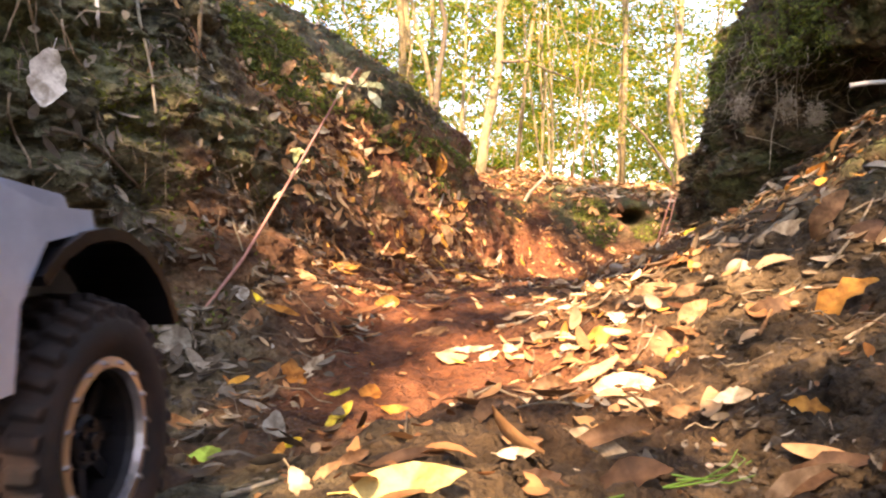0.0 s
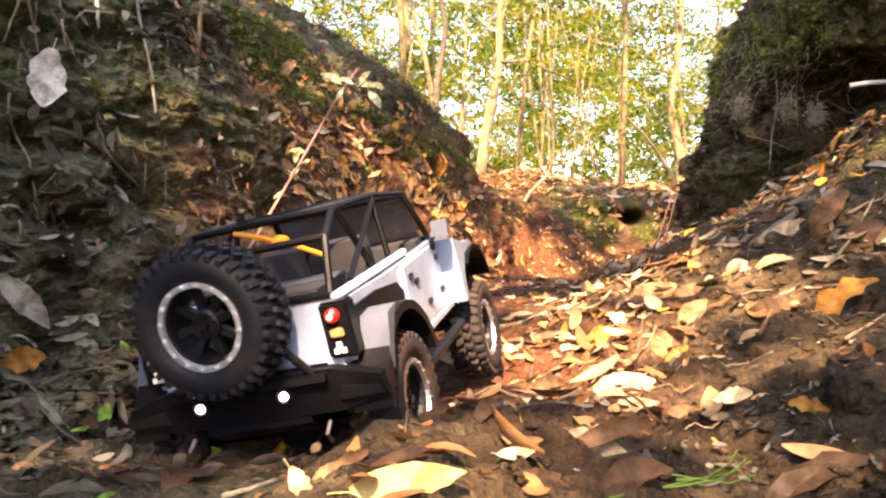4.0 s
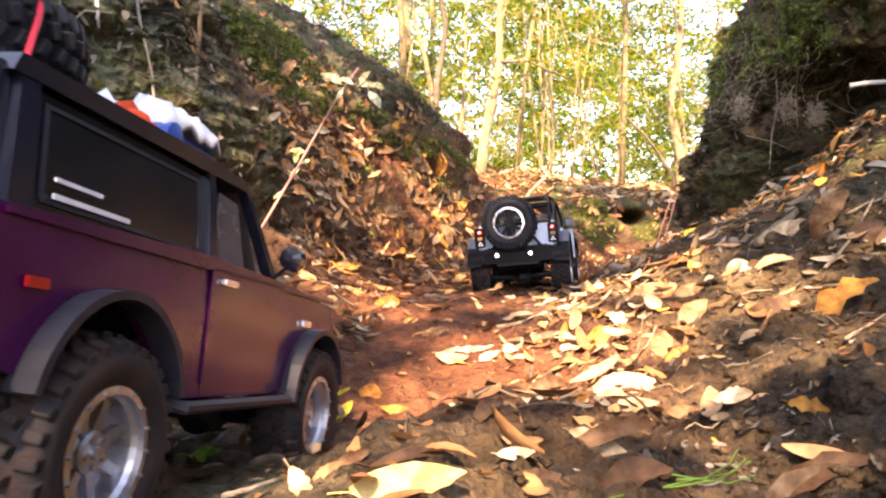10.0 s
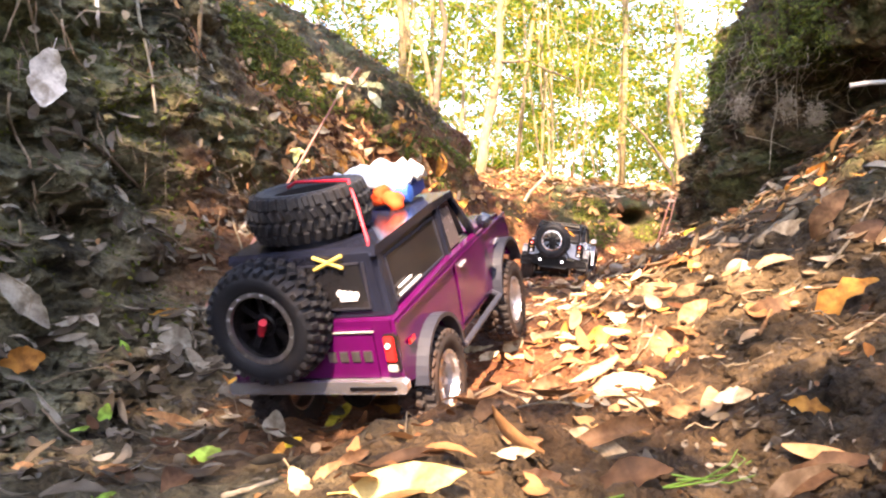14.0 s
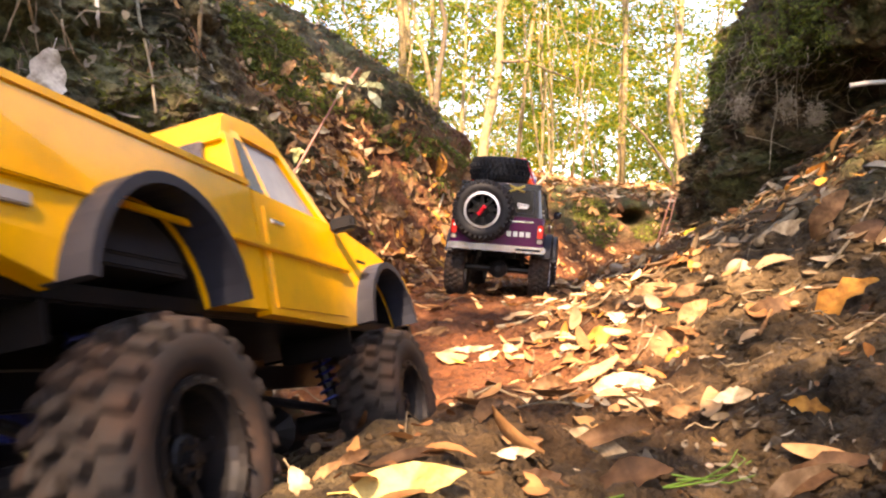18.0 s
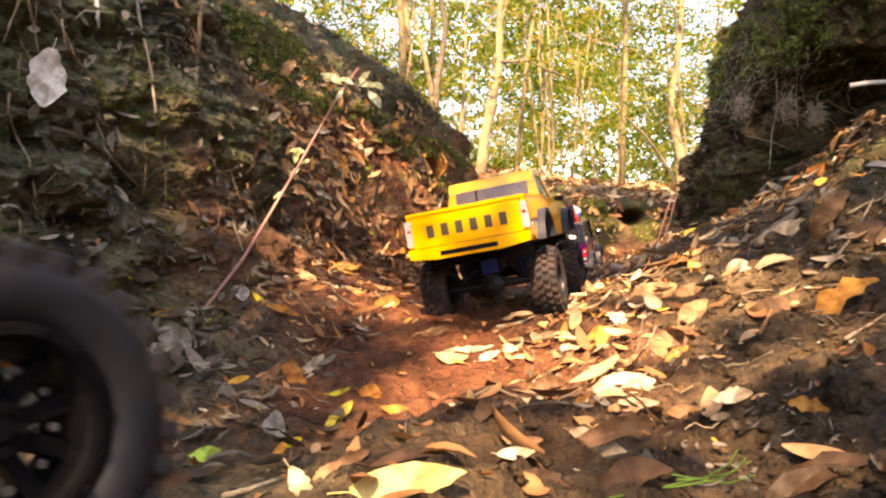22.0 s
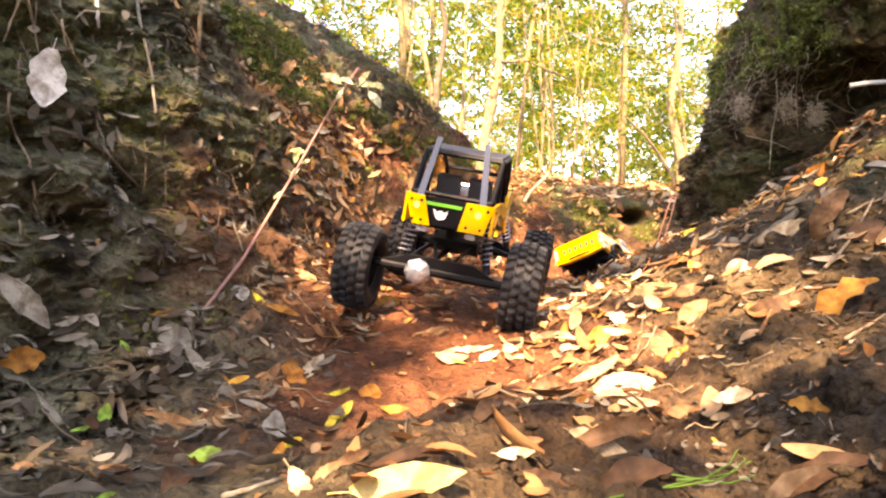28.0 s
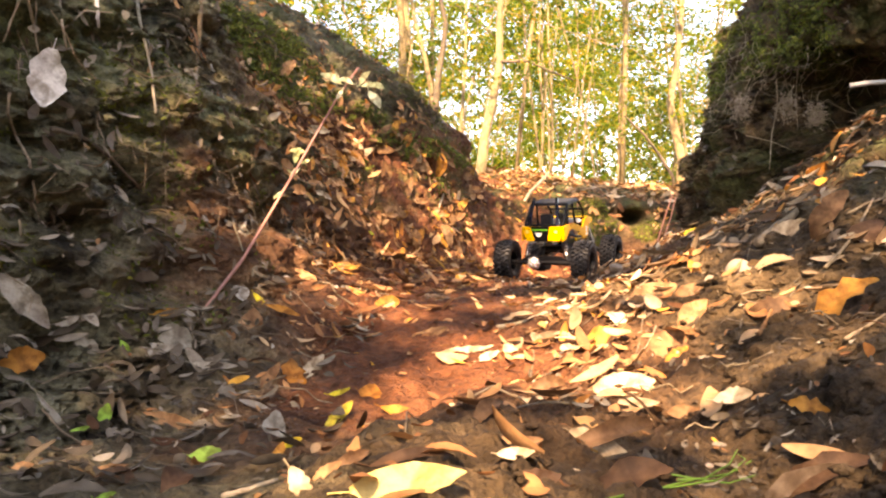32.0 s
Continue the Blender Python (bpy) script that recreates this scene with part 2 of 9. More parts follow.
def ground_z(x, y):
    x, y = np.asarray(x, float), np.asarray(y, float)
    xc, g = centre_x(y), floor_z(y)
    track = np.exp(-((x - xc) / 0.17) ** 4)
    rough = 1 - 0.8 * track
    xw = x + 0.05 * fbm(x * 5, y * 5, 3, 3) * rough
    # left bank
    xf = foot_x(y) + 0.06 * fbm(y * 3.1, x * 2.0, 11, 3)
    xe = xc - 0.17
    ramp_up = 0.055 * step(0, 1, (xe - xw) / np.maximum(xe - xf, 0.03))
    d = np.maximum(xf - xw, 0)
    steep = np.interp(y, [0.5, 1.25, 1.9, 2.4, 3.0], [2.6, 2.5, 1.35, 1.6, 2.8])
    top = np.interp(y, [0.5, 2.0, 2.9, 3.15, 3.45, 3.8, 4.4], [0.86, 0.78, 0.61, 0.56, 0.46, 0.40, 0.36])
    k = steep * d / top
    left = ramp_up + top * np.tanh(k ** 1.05) + 0.42 * np.minimum(d, 1.0) * (1 - step(3.1, 3.6, y))
    # right slope
    e = np.maximum(xw - (xc + 0.13), 0)
    off = np.interp(y, [-3, 0.25, 0.5, 0.75, 1.0, 1.2], [0.60, 0.46, 0.40, 0.29, 0.16, 0.13])
    e2 = np.maximum(xw - (xc + off), 0)
    ends = 1 - step(2.25, 2.85, y + 0.25 * (x - 0.6))
    rut = 0.030 * step(0.0, 0.045, e) * (1 - 0.75 * step(0.09, 0.24, e)) * (1 - step(0.8, 1.05, y)) * step(-0.5, 0.2, y)
    right = rut + (0.43 * np.minimum(e2, 0.9) + 0.45 * np.maximum(np.minimum(e2, 0.9) - 0.25, 0) ** 2) * ends
    wall = 0.95 * step(1.02, 1.26, xw - 0.55 * (1 - step(2.2, 2.45, y)) + 0.05 * fbm(y * 4, y * 0 + 2.2, 23, 2)) * (1 - step(2.55, 2.8, y)) + 0.05 * np.clip(x - 1.2, 0, 4) * ends
    # far bank, where the gully turns off
    yw = y + 0.10 * fbm(x * 2.3, y * 1.0, 31, 3)
    far = 0.42 * step(3.26, 3.80, yw - 0.12 * np.maximum(x - 0.6, 0) + 0.10 * np.maximum(0.6 - x, 0)) + 0.16 * step(3.6, 4.5, yw) * (1 - 0.12 * step(0.3, 0.9, x))
    far = far + 0.07 * step(3.3, 3.9, yw) * (1 - step(0.3, 1.1, x)) * (1 - step(4.5, 6.0, y))
    far = far + 0.025 * np.clip(y - 4, 0, 12)
    # beyond the bend the floor drops away
    drop = 0.13 * step(0.55, 0.85, x) * step(2.8, 3.0, y) * (1 - step(3.3, 3.6, y))
    z = g - drop + np.maximum(np.maximum(left, right + wall), np.maximum(far, 0))
    # clods and undulation
    bank = np.clip((z - g) * 3, 0, 1)
    z = z + rough * (0.030 * fbm(x * 4.5, y * 4.5, 41, 3) + (0.016 + 0.014 * bank) * crag(x * 15, y * 15, 47, 4, 0.62))
    z = z + track * 0.012 * crag(x * 20, y * 20, 53, 3)
    # smeared clods, drawn out along the slope
    u, v = 0.8 * x + 0.6 * y, 0.8 * y - 0.6 * x
    clods = np.maximum(0.30 - np.abs(crag(u * 17, v * 36, 61, 3)), 0)
    return z + 0.028 * clods * (1 - 0.7 * track) * (1 - step(3, 5, y))


def axis(dense_lo, dense_hi, pitch, lo, hi, grow=1.28):
    mid = list(np.arange(dense_lo, dense_hi + pitch / 2, pitch))
    for sign, end in ((-1, lo), (1, hi)):
        s, v, out = pitch, (dense_lo if sign < 0 else dense_hi), []
        while sign * v < sign * end:
            s *= grow
            v += sign * s
            out.append(v)
        mid = out[::-1] + mid if sign < 0 else mid + out
    return np.array(mid)


def smooth_mesh(name, verts, faces, mat, flat=False):
    me = bpy.data.meshes.new(name)
    me.from_pydata(verts, [], faces)
    me.materials.append(mat)
    if not flat:
        me.polygons.foreach_set("use_smooth", [True] * len(me.polygons))
    me.update()
    return me


def grid_faces(nx, ny):
    i = np.arange(nx - 1)[None, :] + np.arange(ny - 1)[:, None] * nx
    return np.stack([i, i + 1, i + 1 + nx, i + nx], -1).reshape(-1, 4).tolist()


gx, gy = axis(0.62, 1.25, 0.0070, -500, 500), axis(1.1, 3.9, 0.0080, -300, 900)
gx = np.concatenate([np.arange(-0.25, 0.618, 0.0046), gx[gx >= 0.62]])
gy = np.concatenate([axis(0.2, 1.1, 0.0042, -300, 1.1)[:-1], gy[gy >= 1.1]])
gx = np.concatenate([axis(-1.0, -0.25, 0.0036, -500, -0.25)[:-1], gx[gx >= -0.25]])
gx = gx[np.concatenate([[True], np.diff(gx) > 1e-6])]
GX, GY = np.meshgrid(gx, gy)
GZ = ground_z(GX, GY)
BURROW = (2.69, 0.483)
# the steep faces are lumpy sideways too
fall = np.abs(np.gradient(GZ, gx, axis=1))
lumpy = step(1.0, 2.2, fall) * (np.abs(GX) < 2.5)
GX = GX + lumpy * (0.10 * fbm(GY * 5, GZ * 6, 81, 3) + 0.038 * fbm(GY * 15, GZ * 20, 87, 5, 0.72))
# behind the near clay face the sheet stands back
GX = GX - 0.10 * step(0.8, 1.6, fall) * (GX < -0.3) * (GX > -2.5) * step(0.45, 0.6, GY) * (1 - step(1.5, 1.75, GY))
# an animal's burrow in the red bank
hollow = np.exp(-(((GY - BURROW[0]) / 0.062) ** 2 + ((GZ - BURROW[1]) / 0.034) ** 2) ** 2) * (GX < 0.4)
GX, GY = GX - 0.12 * hollow, GY + 0.15 * hollow
# below the far bank's crest an undercut and a deeper hole
under = np.exp(-((GZ - 0.365 - 0.03 * crag(GX * 6, GX * 0 + 3.3, 233, 2)) / 0.028) ** 2) * step(0.55, 0.75, GX) * (1 - step(1.05, 1.25, GX))
hole = np.exp(-(((GX - 0.945) / 0.060) ** 2 + ((GZ - 0.352) / 0.038) ** 2) ** 2)
GY = GY + (0.05 * under + 0.20 * hole) * (GY > 3.3) * (GY < 4.1)
ground = new("ground", smooth_mesh("ground", np.stack([GX, GY, GZ], -1).reshape(-1, 3).tolist(), grid_faces(len(gx), len(gy)), SOIL))
tagged(ground, "red clay and grey soil of a washed-out forest gully", "ground", kind="structure")


# the near clay face: ledges, hollows under roots, slumped lumps
sy_, sz_ = np.linspace(0.42, 1.85, 400), np.linspace(-0.02, 1.05, 330)
SY, SZ = np.meshgrid(sy_, sz_)
rise = np.maximum(SZ - floor_z(SY) - 0.03, 0)
SX = foot_x(SY) + 0.02 - 0.34 * rise - 0.10 * rise ** 2 + 0.06 * np.exp(-(rise / 0.05) ** 2) - 0.10 * step(1.45, 1.85, SY)
SX = SX + 0.075 * crag(SY * 4.2, SZ * 5.5, 201, 3, 0.5) + 0.030 * crag(SY * 13 + SZ * 4, SZ * 24, 207, 4, 0.62)
for hy, hz, wy, wz, deep in ((0.97, 0.225, 0.055, 0.030, -0.11), (1.33, 0.56, 0.11, 0.075, -0.10), (1.02, 0.335, 0.05, 0.012, -0.05), (1.09, 0.30, 0.05, 0.014, -0.06), (1.15, 0.265, 0.05, 0.016, -0.06),
                             (0.93, 0.47, 0.08, 0.035, -0.05), (1.12, 0.44, 0.07, 0.045, 0.035), (0.93, 0.285, 0.06, 0.035, 0.045), (1.16, 0.335, 0.06, 0.04, 0.03), (0.80, 0.36, 0.06, 0.05, 0.035), (1.02, 0.18, 0.10, 0.02, 0.03)):
    SX = SX + deep * np.exp(-((SY - hy) / wy) ** 2 - ((SZ - hz) / wz) ** 2)
SYY = SY + 0.05 * crag(SY * 6 + 3, SZ * 7, 211, 3) + 0.012 * crag(SY * 26, SZ * 26, 213, 3)
SZZ = SZ + 0.010 * crag(SY * 20, SZ * 20, 217, 3)
clay_bank = new("clay_bank", smooth_mesh("clay_bank", np.stack([SX, SYY, SZZ], -1).reshape(-1, 3).tolist(), grid_faces(len(sy_), len(sz_)), SOIL))
tagged(clay_bank, "steep grey clay bank with ledges, hollows and moss", "bank", kind="structure")


# ---- building helpers ----
def part(name, bm, mat, parent=None, label="", smooth=False, at=None):
    bmesh.ops.recalc_face_normals(bm, faces=bm.faces)
    me = bpy.data.meshes.new(name)
    bm.to_mesh(me)
    bm.free()
    me.materials.append(mat)
    if smooth:
        me.polygons.foreach_set("use_smooth", [True] * len(me.polygons))
    ob = new(name, me)
    if parent is not None:
        ob.parent = parent
    if at is not None:
        ob.matrix_basis = at
    return tagged(ob, label)


def thing(name, label, category, group=""):
    return tagged(new(name), label, category, group)


def soften(bm, width, segments=1):
    sharp = [e for e in bm.edges if len(e.link_faces) == 2 and e.calc_face_angle(0) > 0.6]
    if sharp:
        bmesh.ops.bevel(bm, geom=sharp, offset=width, segments=segments, affect="EDGES", clamp_overlap=True)
    return bm


def box(x0, x1, y0, y1, z0, z1, bevel=0.0, bm=None, turn=None):
    own = bmesh.new()
    bmesh.ops.create_cube(own, size=1)
    m = Matrix.Translation(((x0 + x1) / 2, (y0 + y1) / 2, (z0 + z1) / 2)) @ (turn or Matrix()) @ Matrix.Diagonal((x1 - x0, y1 - y0, z1 - z0, 1))
    bmesh.ops.transform(own, matrix=m, verts=own.verts)
    if bevel:
        soften(own, bevel, 2)
    return joined(bm, own)


def joined(bm, own):
    if bm is None:
        return own
    me = bpy.data.meshes.new("tmp")
    own.to_mesh(me)
    own.free()
    bm.from_mesh(me)
    bpy.data.meshes.remove(me)
    return bm


def prism(outline, x0, x1, bevel=0.0, bm=None, narrow=None, plane="yz"):
    """An outline in (y, z) drawn out from x0 to x1; narrow moves z-dependent x inwards (a function of y, z)."""
    own = bmesh.new()
    rings = []
    for x in (x0, x1):
        ring = []
        for y, z in outline:
            s = x * (narrow(y, z) if narrow else 1)
            ring.append(own.verts.new((s, y, z) if plane == "yz" else (y, s, z)))
        rings.append(ring)
    n = len(outline)
    own.faces.new(rings[0])
    own.faces.new(rings[1][::-1])
    for k in range(n):
        own.faces.new((rings[0][k], rings[1][k], rings[1][(k + 1) % n], rings[0][(k + 1) % n]))
    if bevel:
        soften(own, bevel, 2)
    return joined(bm, own)


def tube(points, r, bm=None, seg=8, r2=None):
    """A round bar along points, tapering from r to r2."""
    own = bmesh.new()
    pts = [Vector(p) for p in points]
    rings, side = [], None
    for k, p in enumerate(pts):
        way = (pts[min(k + 1, len(pts) - 1)] - pts[max(k - 1, 0)]).normalized()
        if side is None:
            side = way.orthogonal().normalized()
        side = (side - way * side.dot(way)).normalized()
        up = way.cross(side)
        rad = r if r2 is None else r + (r2 - r) * k / max(len(pts) - 1, 1)
        rings.append([own.verts.new(p + rad * (math.cos(a) * side + math.sin(a) * up)) for a in (2 * math.pi * i / seg for i in range(seg))])
    for a, b in zip(rings, rings[1:]):
        for i in range(seg):
            own.faces.new((a[i], a[(i + 1) % seg], b[(i + 1) % seg], b[i]))
    own.faces.new(rings[0][::-1])
    own.faces.new(rings[-1])
    return joined(bm, own)


def lathe(profile, seg=24, bm=None, closed=False, turn=None):
    """A profile of (distance along x, radius) spun round the x axis."""
    own = bmesh.new()
    rings = [[own.verts.new((a, r * math.cos(t), r * math.sin(t))) for t in (2 * math.pi * i / seg for i in range(seg))] for a, r in profile]
    pairs = list(zip(rings, rings[1:])) + ([(rings[-1], rings[0])] if closed else [])
    for a, b in pairs:
        for i in range(seg):
            own.faces.new((a[i], a[(i + 1) % seg], b[(i + 1) % seg], b[i]))
    if not closed:
        for ring in (rings[0], rings[-1]):
            own.faces.new(ring)
    if turn is not None:
        bmesh.ops.transform(own, matrix=turn, verts=own.verts)
    return joined(bm, own)


def moved(bm, m):
    bmesh.ops.transform(bm, matrix=m, verts=bm.verts)
    return bm


RUBBER = paint("tyre_rubber", (0.016, 0.013, 0.013), 0.62, dirt=0.7, cover=0.46, dirt_color=(0.068, 0.036, 0.024), grain=0.6, scale=120, spec=0.3)
RUBBER_CLEAN = paint("clean_rubber", (0.012, 0.013, 0.016), 0.48, dirt=0.35, dirt_color=(0.055, 0.040, 0.030), grain=0.5, scale=120, spec=0.22)
BLACK = paint("black_plastic", (0.004, 0.004, 0.005), 0.42, dirt=0.05, scale=90, grain=0.15, spec=0.16)
DARK_METAL = paint("dark_metal", (0.014, 0.014, 0.016), 0.40, 0.4, dirt=0.12, scale=80, spec=0.25)
CHROME = paint("chrome", (0.86, 0.86, 0.88), 0.2, 0.75, dirt=0.15, scale=80)
ALLOY = paint("brushed_alloy", (0.50, 0.49, 0.50), 0.32, 1.0, dirt=0.3, scale=120)
SILVER = paint("silver_paint", (0.43, 0.52, 0.66), 0.24, 0.3, dirt=0.06, coat=0.5, scale=40)
POLISHED = paint("polished_bumper", (0.52, 0.54, 0.60), 0.20, 0.85, dirt=0.08, scale=80)
FLARE = paint("grey_flare", (0.020, 0.022, 0.032), 0.45, dirt=0.12, scale=60, spec=0.25)
PURPLE = paint("purple_paint", (0.056, 0.0022, 0.044), 0.20, 0.0, dirt=0.02, coat=0.15, scale=40, spec=0.3)
GLOSS_BLACK = paint("gloss_black", (0.010, 0.012, 0.022), 0.15, dirt=0.04, scale=50, coat=0.3)
YELLOW_PAINT = paint("yellow_paint", (0.86, 0.415, 0.007), 0.30, dirt=0.08, dirt_color=(0.45, 0.19, 0.02), coat=0.35, scale=30)
ORANGE_PAINT = paint("amber_panel", (0.90, 0.455, 0.003), 0.30, dirt=0.10, coat=0.3, scale=30)
GLASS_DARK = paint("tinted_window", (0.012, 0.012, 0.014), 0.12, dirt=0.12, scale=40)
GLASS_PALE = paint("misted_window", (0.15, 0.16, 0.19), 0.18, dirt=0.3, scale=60)
WINDOW_BROWN = paint("hazy_window", (0.10, 0.082, 0.080), 0.2, dirt=0.3, scale=40)
RED_LENS = paint("red_lens", (0.45, 0.012, 0.012), 0.2, dirt=0.0, coat=0.5)
INSERT = paint("slate_insert", (0.085, 0.095, 0.125), 0.35, dirt=0.2, scale=50)
RED_LIT = paint("lit_red_lens", (0.5, 0.02, 0.02), 0.25, dirt=0.0, glow=(1.0, 0.04, 0.02, 0.06))
BULB = paint("lit_bulb", (0.9, 0.6, 0.6), 0.3, dirt=0.0, glow=(1.0, 0.5, 0.45, 0.5))
WHITE_LIT = paint("lit_white_lamp", (0.9, 0.9, 0.9), 0.3, dirt=0.0, glow=(0.85, 0.93, 1.0, 1.6))
AMBER_LENS = paint("amber_lens", (0.42, 0.24, 0.10), 0.25, dirt=0.0)
CLEAR_LENS = paint("clear_lens", (0.36, 0.34, 0.33), 0.15, dirt=0.1)
WHITE = paint("white_decal", (0.78, 0.78, 0.78), 0.5, dirt=0.2)
CREAM_DECAL = paint("cream_decal", (0.80, 0.62, 0.22), 0.45, dirt=0.2)
RED = paint("red_strap", (0.55, 0.01, 0.03), 0.55, dirt=0.1)
STRAP = paint("amber_strap", (0.72, 0.26, 0.012), 0.7, dirt=0.1, scale=80)
ORANGE_CLOTH = paint("orange_cloth", (0.78, 0.075, 0.01), 0.8, dirt=0.1, scale=80)
BLUE = paint("blue_plastic", (0.02, 0.10, 0.42), 0.35, dirt=0.1)
WHITE_CLOTH = paint("white_cloth", (0.78, 0.80, 0.80), 0.85, dirt=0.12, scale=80)
STRAW = paint("yellow_tape", (0.62, 0.47, 0.10), 0.7, dirt=0.2)
GREEN = paint("green_stripe", (0.10, 0.42, 0.03), 0.5, dirt=0.1)
LINER = paint("bed_liner", (0.022, 0.022, 0.026), 0.7, dirt=0.45, scale=60, grain=0.4)
LETTER = paint("dark_lettering", (0.05, 0.04, 0.02), 0.5, dirt=0.3)
BLUE_METAL = paint("blue_shock", (0.02, 0.04, 0.22), 0.35, 0.5, dirt=0.2)
SEAT = paint("interior_plastic", (0.03, 0.03, 0.032), 0.6, dirt=0.25)


def tyre_bm(R, W, rim, lugs, depth):
    h = W / 2
    body = R - depth
    prof = [(-h * 0.78, rim), (-h * 0.98, rim + (body - rim) * 0.35), (-h, rim + (body - rim) * 0.7), (-h * 0.86, body - 0.002), (-h * 0.5, body + 0.0008),
            (h * 0.5, body + 0.0008), (h * 0.86, body - 0.002), (h, rim + (body - rim) * 0.7), (h * 0.98, rim + (body - rim) * 0.35), (h * 0.78, rim)]
    bm = lathe(prof, 40, closed=True)
    # tread blocks: two staggered rows in the middle and a shoulder row on each side
    for row, (a, wide, long, skew) in enumerate(((-0.66, 0.52, 0.60, 0.12), (-0.22, 0.44, 0.52, 0.35), (0.22, 0.44, 0.52, -0.35), (0.66, 0.52, 0.60, -0.12))):
        arc = 2 * math.pi * R / lugs
        for i in range(lugs):
            t = 2 * math.pi * (i + (0.5 if row % 2 else 0.0)) / lugs
            lug = bmesh.new()
            bmesh.ops.create_cube(lug, size=1)
            bmesh.ops.bevel(lug, geom=lug.edges[:], offset=0.10, segments=1, affect="EDGES", profile=0.6)
            for v in lug.verts:
                if v.co.z > 0:
                    v.co.x *= 0.82
                    v.co.y *= 0.78
            lift = body + depth / 2 - (0.0035 if abs(a) > 0.5 else 0.0)
            tilt = 0.28 * (1 if a > 0 else -1) if abs(a) > 0.5 else 0
            m = Matrix.Rotation(t, 4, "X") @ Matrix.Translation((a * h * 1.08, 0, lift)) @ Matrix.Rotation(tilt, 4, "Y") @ Matrix.Rotation(skew, 4, "Z") \
                @ Matrix.Diagonal((wide * h * 1.05, arc * long, depth * 1.6, 1))
            bmesh.ops.transform(lug, matrix=m, verts=lug.verts)
            joined(bm, lug)
    return bm


def rim_bm(W, rim, style):
    """Wheel disc facing +x, with windows between its spokes."""
    h = W / 2
    bm = lathe([(-h * 0.7, rim * 1.02), (-h * 0.7, rim * 0.9), (h * 0.1, rim * 0.84), (h * 0.55, rim * 0.88), (h * 0.72, rim * 0.95), (h * 0.78, rim * 1.04), (h * 0.5, rim * 1.03), (-h * 0.4, rim * 0.98)],
               28, closed=True)
    lathe([(0, rim * 0.86), (h * 0.06, rim * 0.86), (h * 0.10, rim * 0.3), (0, rim * 0.3)], 28, bm, closed=True) if style == "dish" else None
    lathe([(-h * 0.2, rim * 0.34), (h * 0.42, rim * 0.34), (h * 0.48, rim * 0.28), (h * 0.48, rim * 0.12), (h * 0.62, rim * 0.10), (h * 0.62, 0.0006)], 14, bm)
    spokes = {"spoke": 8, "crawl": 10, "dish": 8, "slot": 5}[style]
    for i in range(spokes):
        own = box(h * 0.02, h * 0.3, -rim * 0.09, rim * 0.09, rim * 0.25, rim * 0.9, 0.0)
        joined(bm, moved(own, Matrix.Rotation(2 * math.pi * i / spokes, 4, "X")))
    for i in range(5):
        t = 2 * math.pi * i / 5
        own = lathe([(h * 0.4, rim * 0.06), (h * 0.56, rim * 0.06), (h * 0.56, 0.0004)], 6)
        joined(bm, moved(own, Matrix.Translation((0, rim * 0.22 * math.cos(t), rim * 0.22 * math.sin(t)))))
    return bm


def ring_bm(W, rim, bolts):
    """Bead ring with its bolts."""
    h = W / 2
    bm = lathe([(h * 0.70, rim * 1.06), (h * 0.86, rim * 1.05), (h * 0.88, rim * 0.92), (h * 0.72, rim * 0.90)], 32, closed=True)
    for i in range(bolts):
        t = 2 * math.pi * i / bolts
        own = lathe([(h * 0.84, rim * 0.035), (h * 0.95, rim * 0.035), (h * 0.95, 0.0003)], 6)
        joined(bm, moved(own, Matrix.Translation((0, rim * 0.985 * math.cos(t), rim * 0.985 * math.sin(t)))))
    return bm


def wheel_kind(R, W, rim, lugs, depth, style, rim_mat, ring_mat, rubber):
    """Meshes of one kind of wheel, shared by all that are alike."""
    made = []
    for name, bm, mat, smooth in (("wheel", rim_bm(W, rim, style), rim_mat, False), ("tyre", tyre_bm(R, W, rim, lugs, depth), rubber, True), ("bead_ring", ring_bm(W, rim, 16), ring_mat, False)):
        bmesh.ops.recalc_face_normals(bm, faces=bm.faces)
        me = bpy.data.meshes.new(name)
        bm.to_mesh(me)
        bm.free()
        me.materials.append(mat)
        me.polygons.foreach_set("use_smooth", [smooth and i < 400 for i in range(len(me.polygons))])
        made.append(me)
    if style == "crawl":
        bm = bmesh.new()
        for i in range(10):
            t = 2 * math.pi * i / 10
            own = lathe([(W * 0.14, rim * 0.05), (W * 0.19, rim * 0.05), (W * 0.19, 0.0003)], 6)
            joined(bm, moved(own, Matrix.Translation((0, rim * 0.62 * math.cos(t), rim * 0.62 * math.sin(t)))))
        me = bpy.data.meshes.new("rim_bolts")
        bm.to_mesh(me)
        bm.free()
        me.materials.append(ALLOY)
        made.append(me)
    return made


def put_wheel(kind, parent, m, name="wheel", label=""):
    w = new(name, kind[0])
    w.parent = parent
    w.matrix_basis = m
    tagged(w, label)
    for n, me in zip(("tyre", "bead_ring", "rim_bolts"), kind[1:]):
        o = new(n, me)
        o.parent = w
    return w


def four_wheels(kind, car_, x, yr, yf, zr, zf):
    out = []
    for sx in (1, -1):
        for y, z in ((yr, zr), (yf, zf)):
            out.append((put_wheel(kind, car_, pose(sx * x, y, z, 0, 0, 0 if sx > 0 else 180)), (sx * x, y, z), sx))
    return out


# ---- the four model cars: x to their right, y forward, z up from the ground between the wheels ----
def arc(cy, cz, r, a0, a1, n):
    return [(cy + r * math.cos(radians(a0 + (a1 - a0) * i / n)), cz + r * math.sin(radians(a0 + (a1 - a0) * i / n))) for i in range(n + 1)]


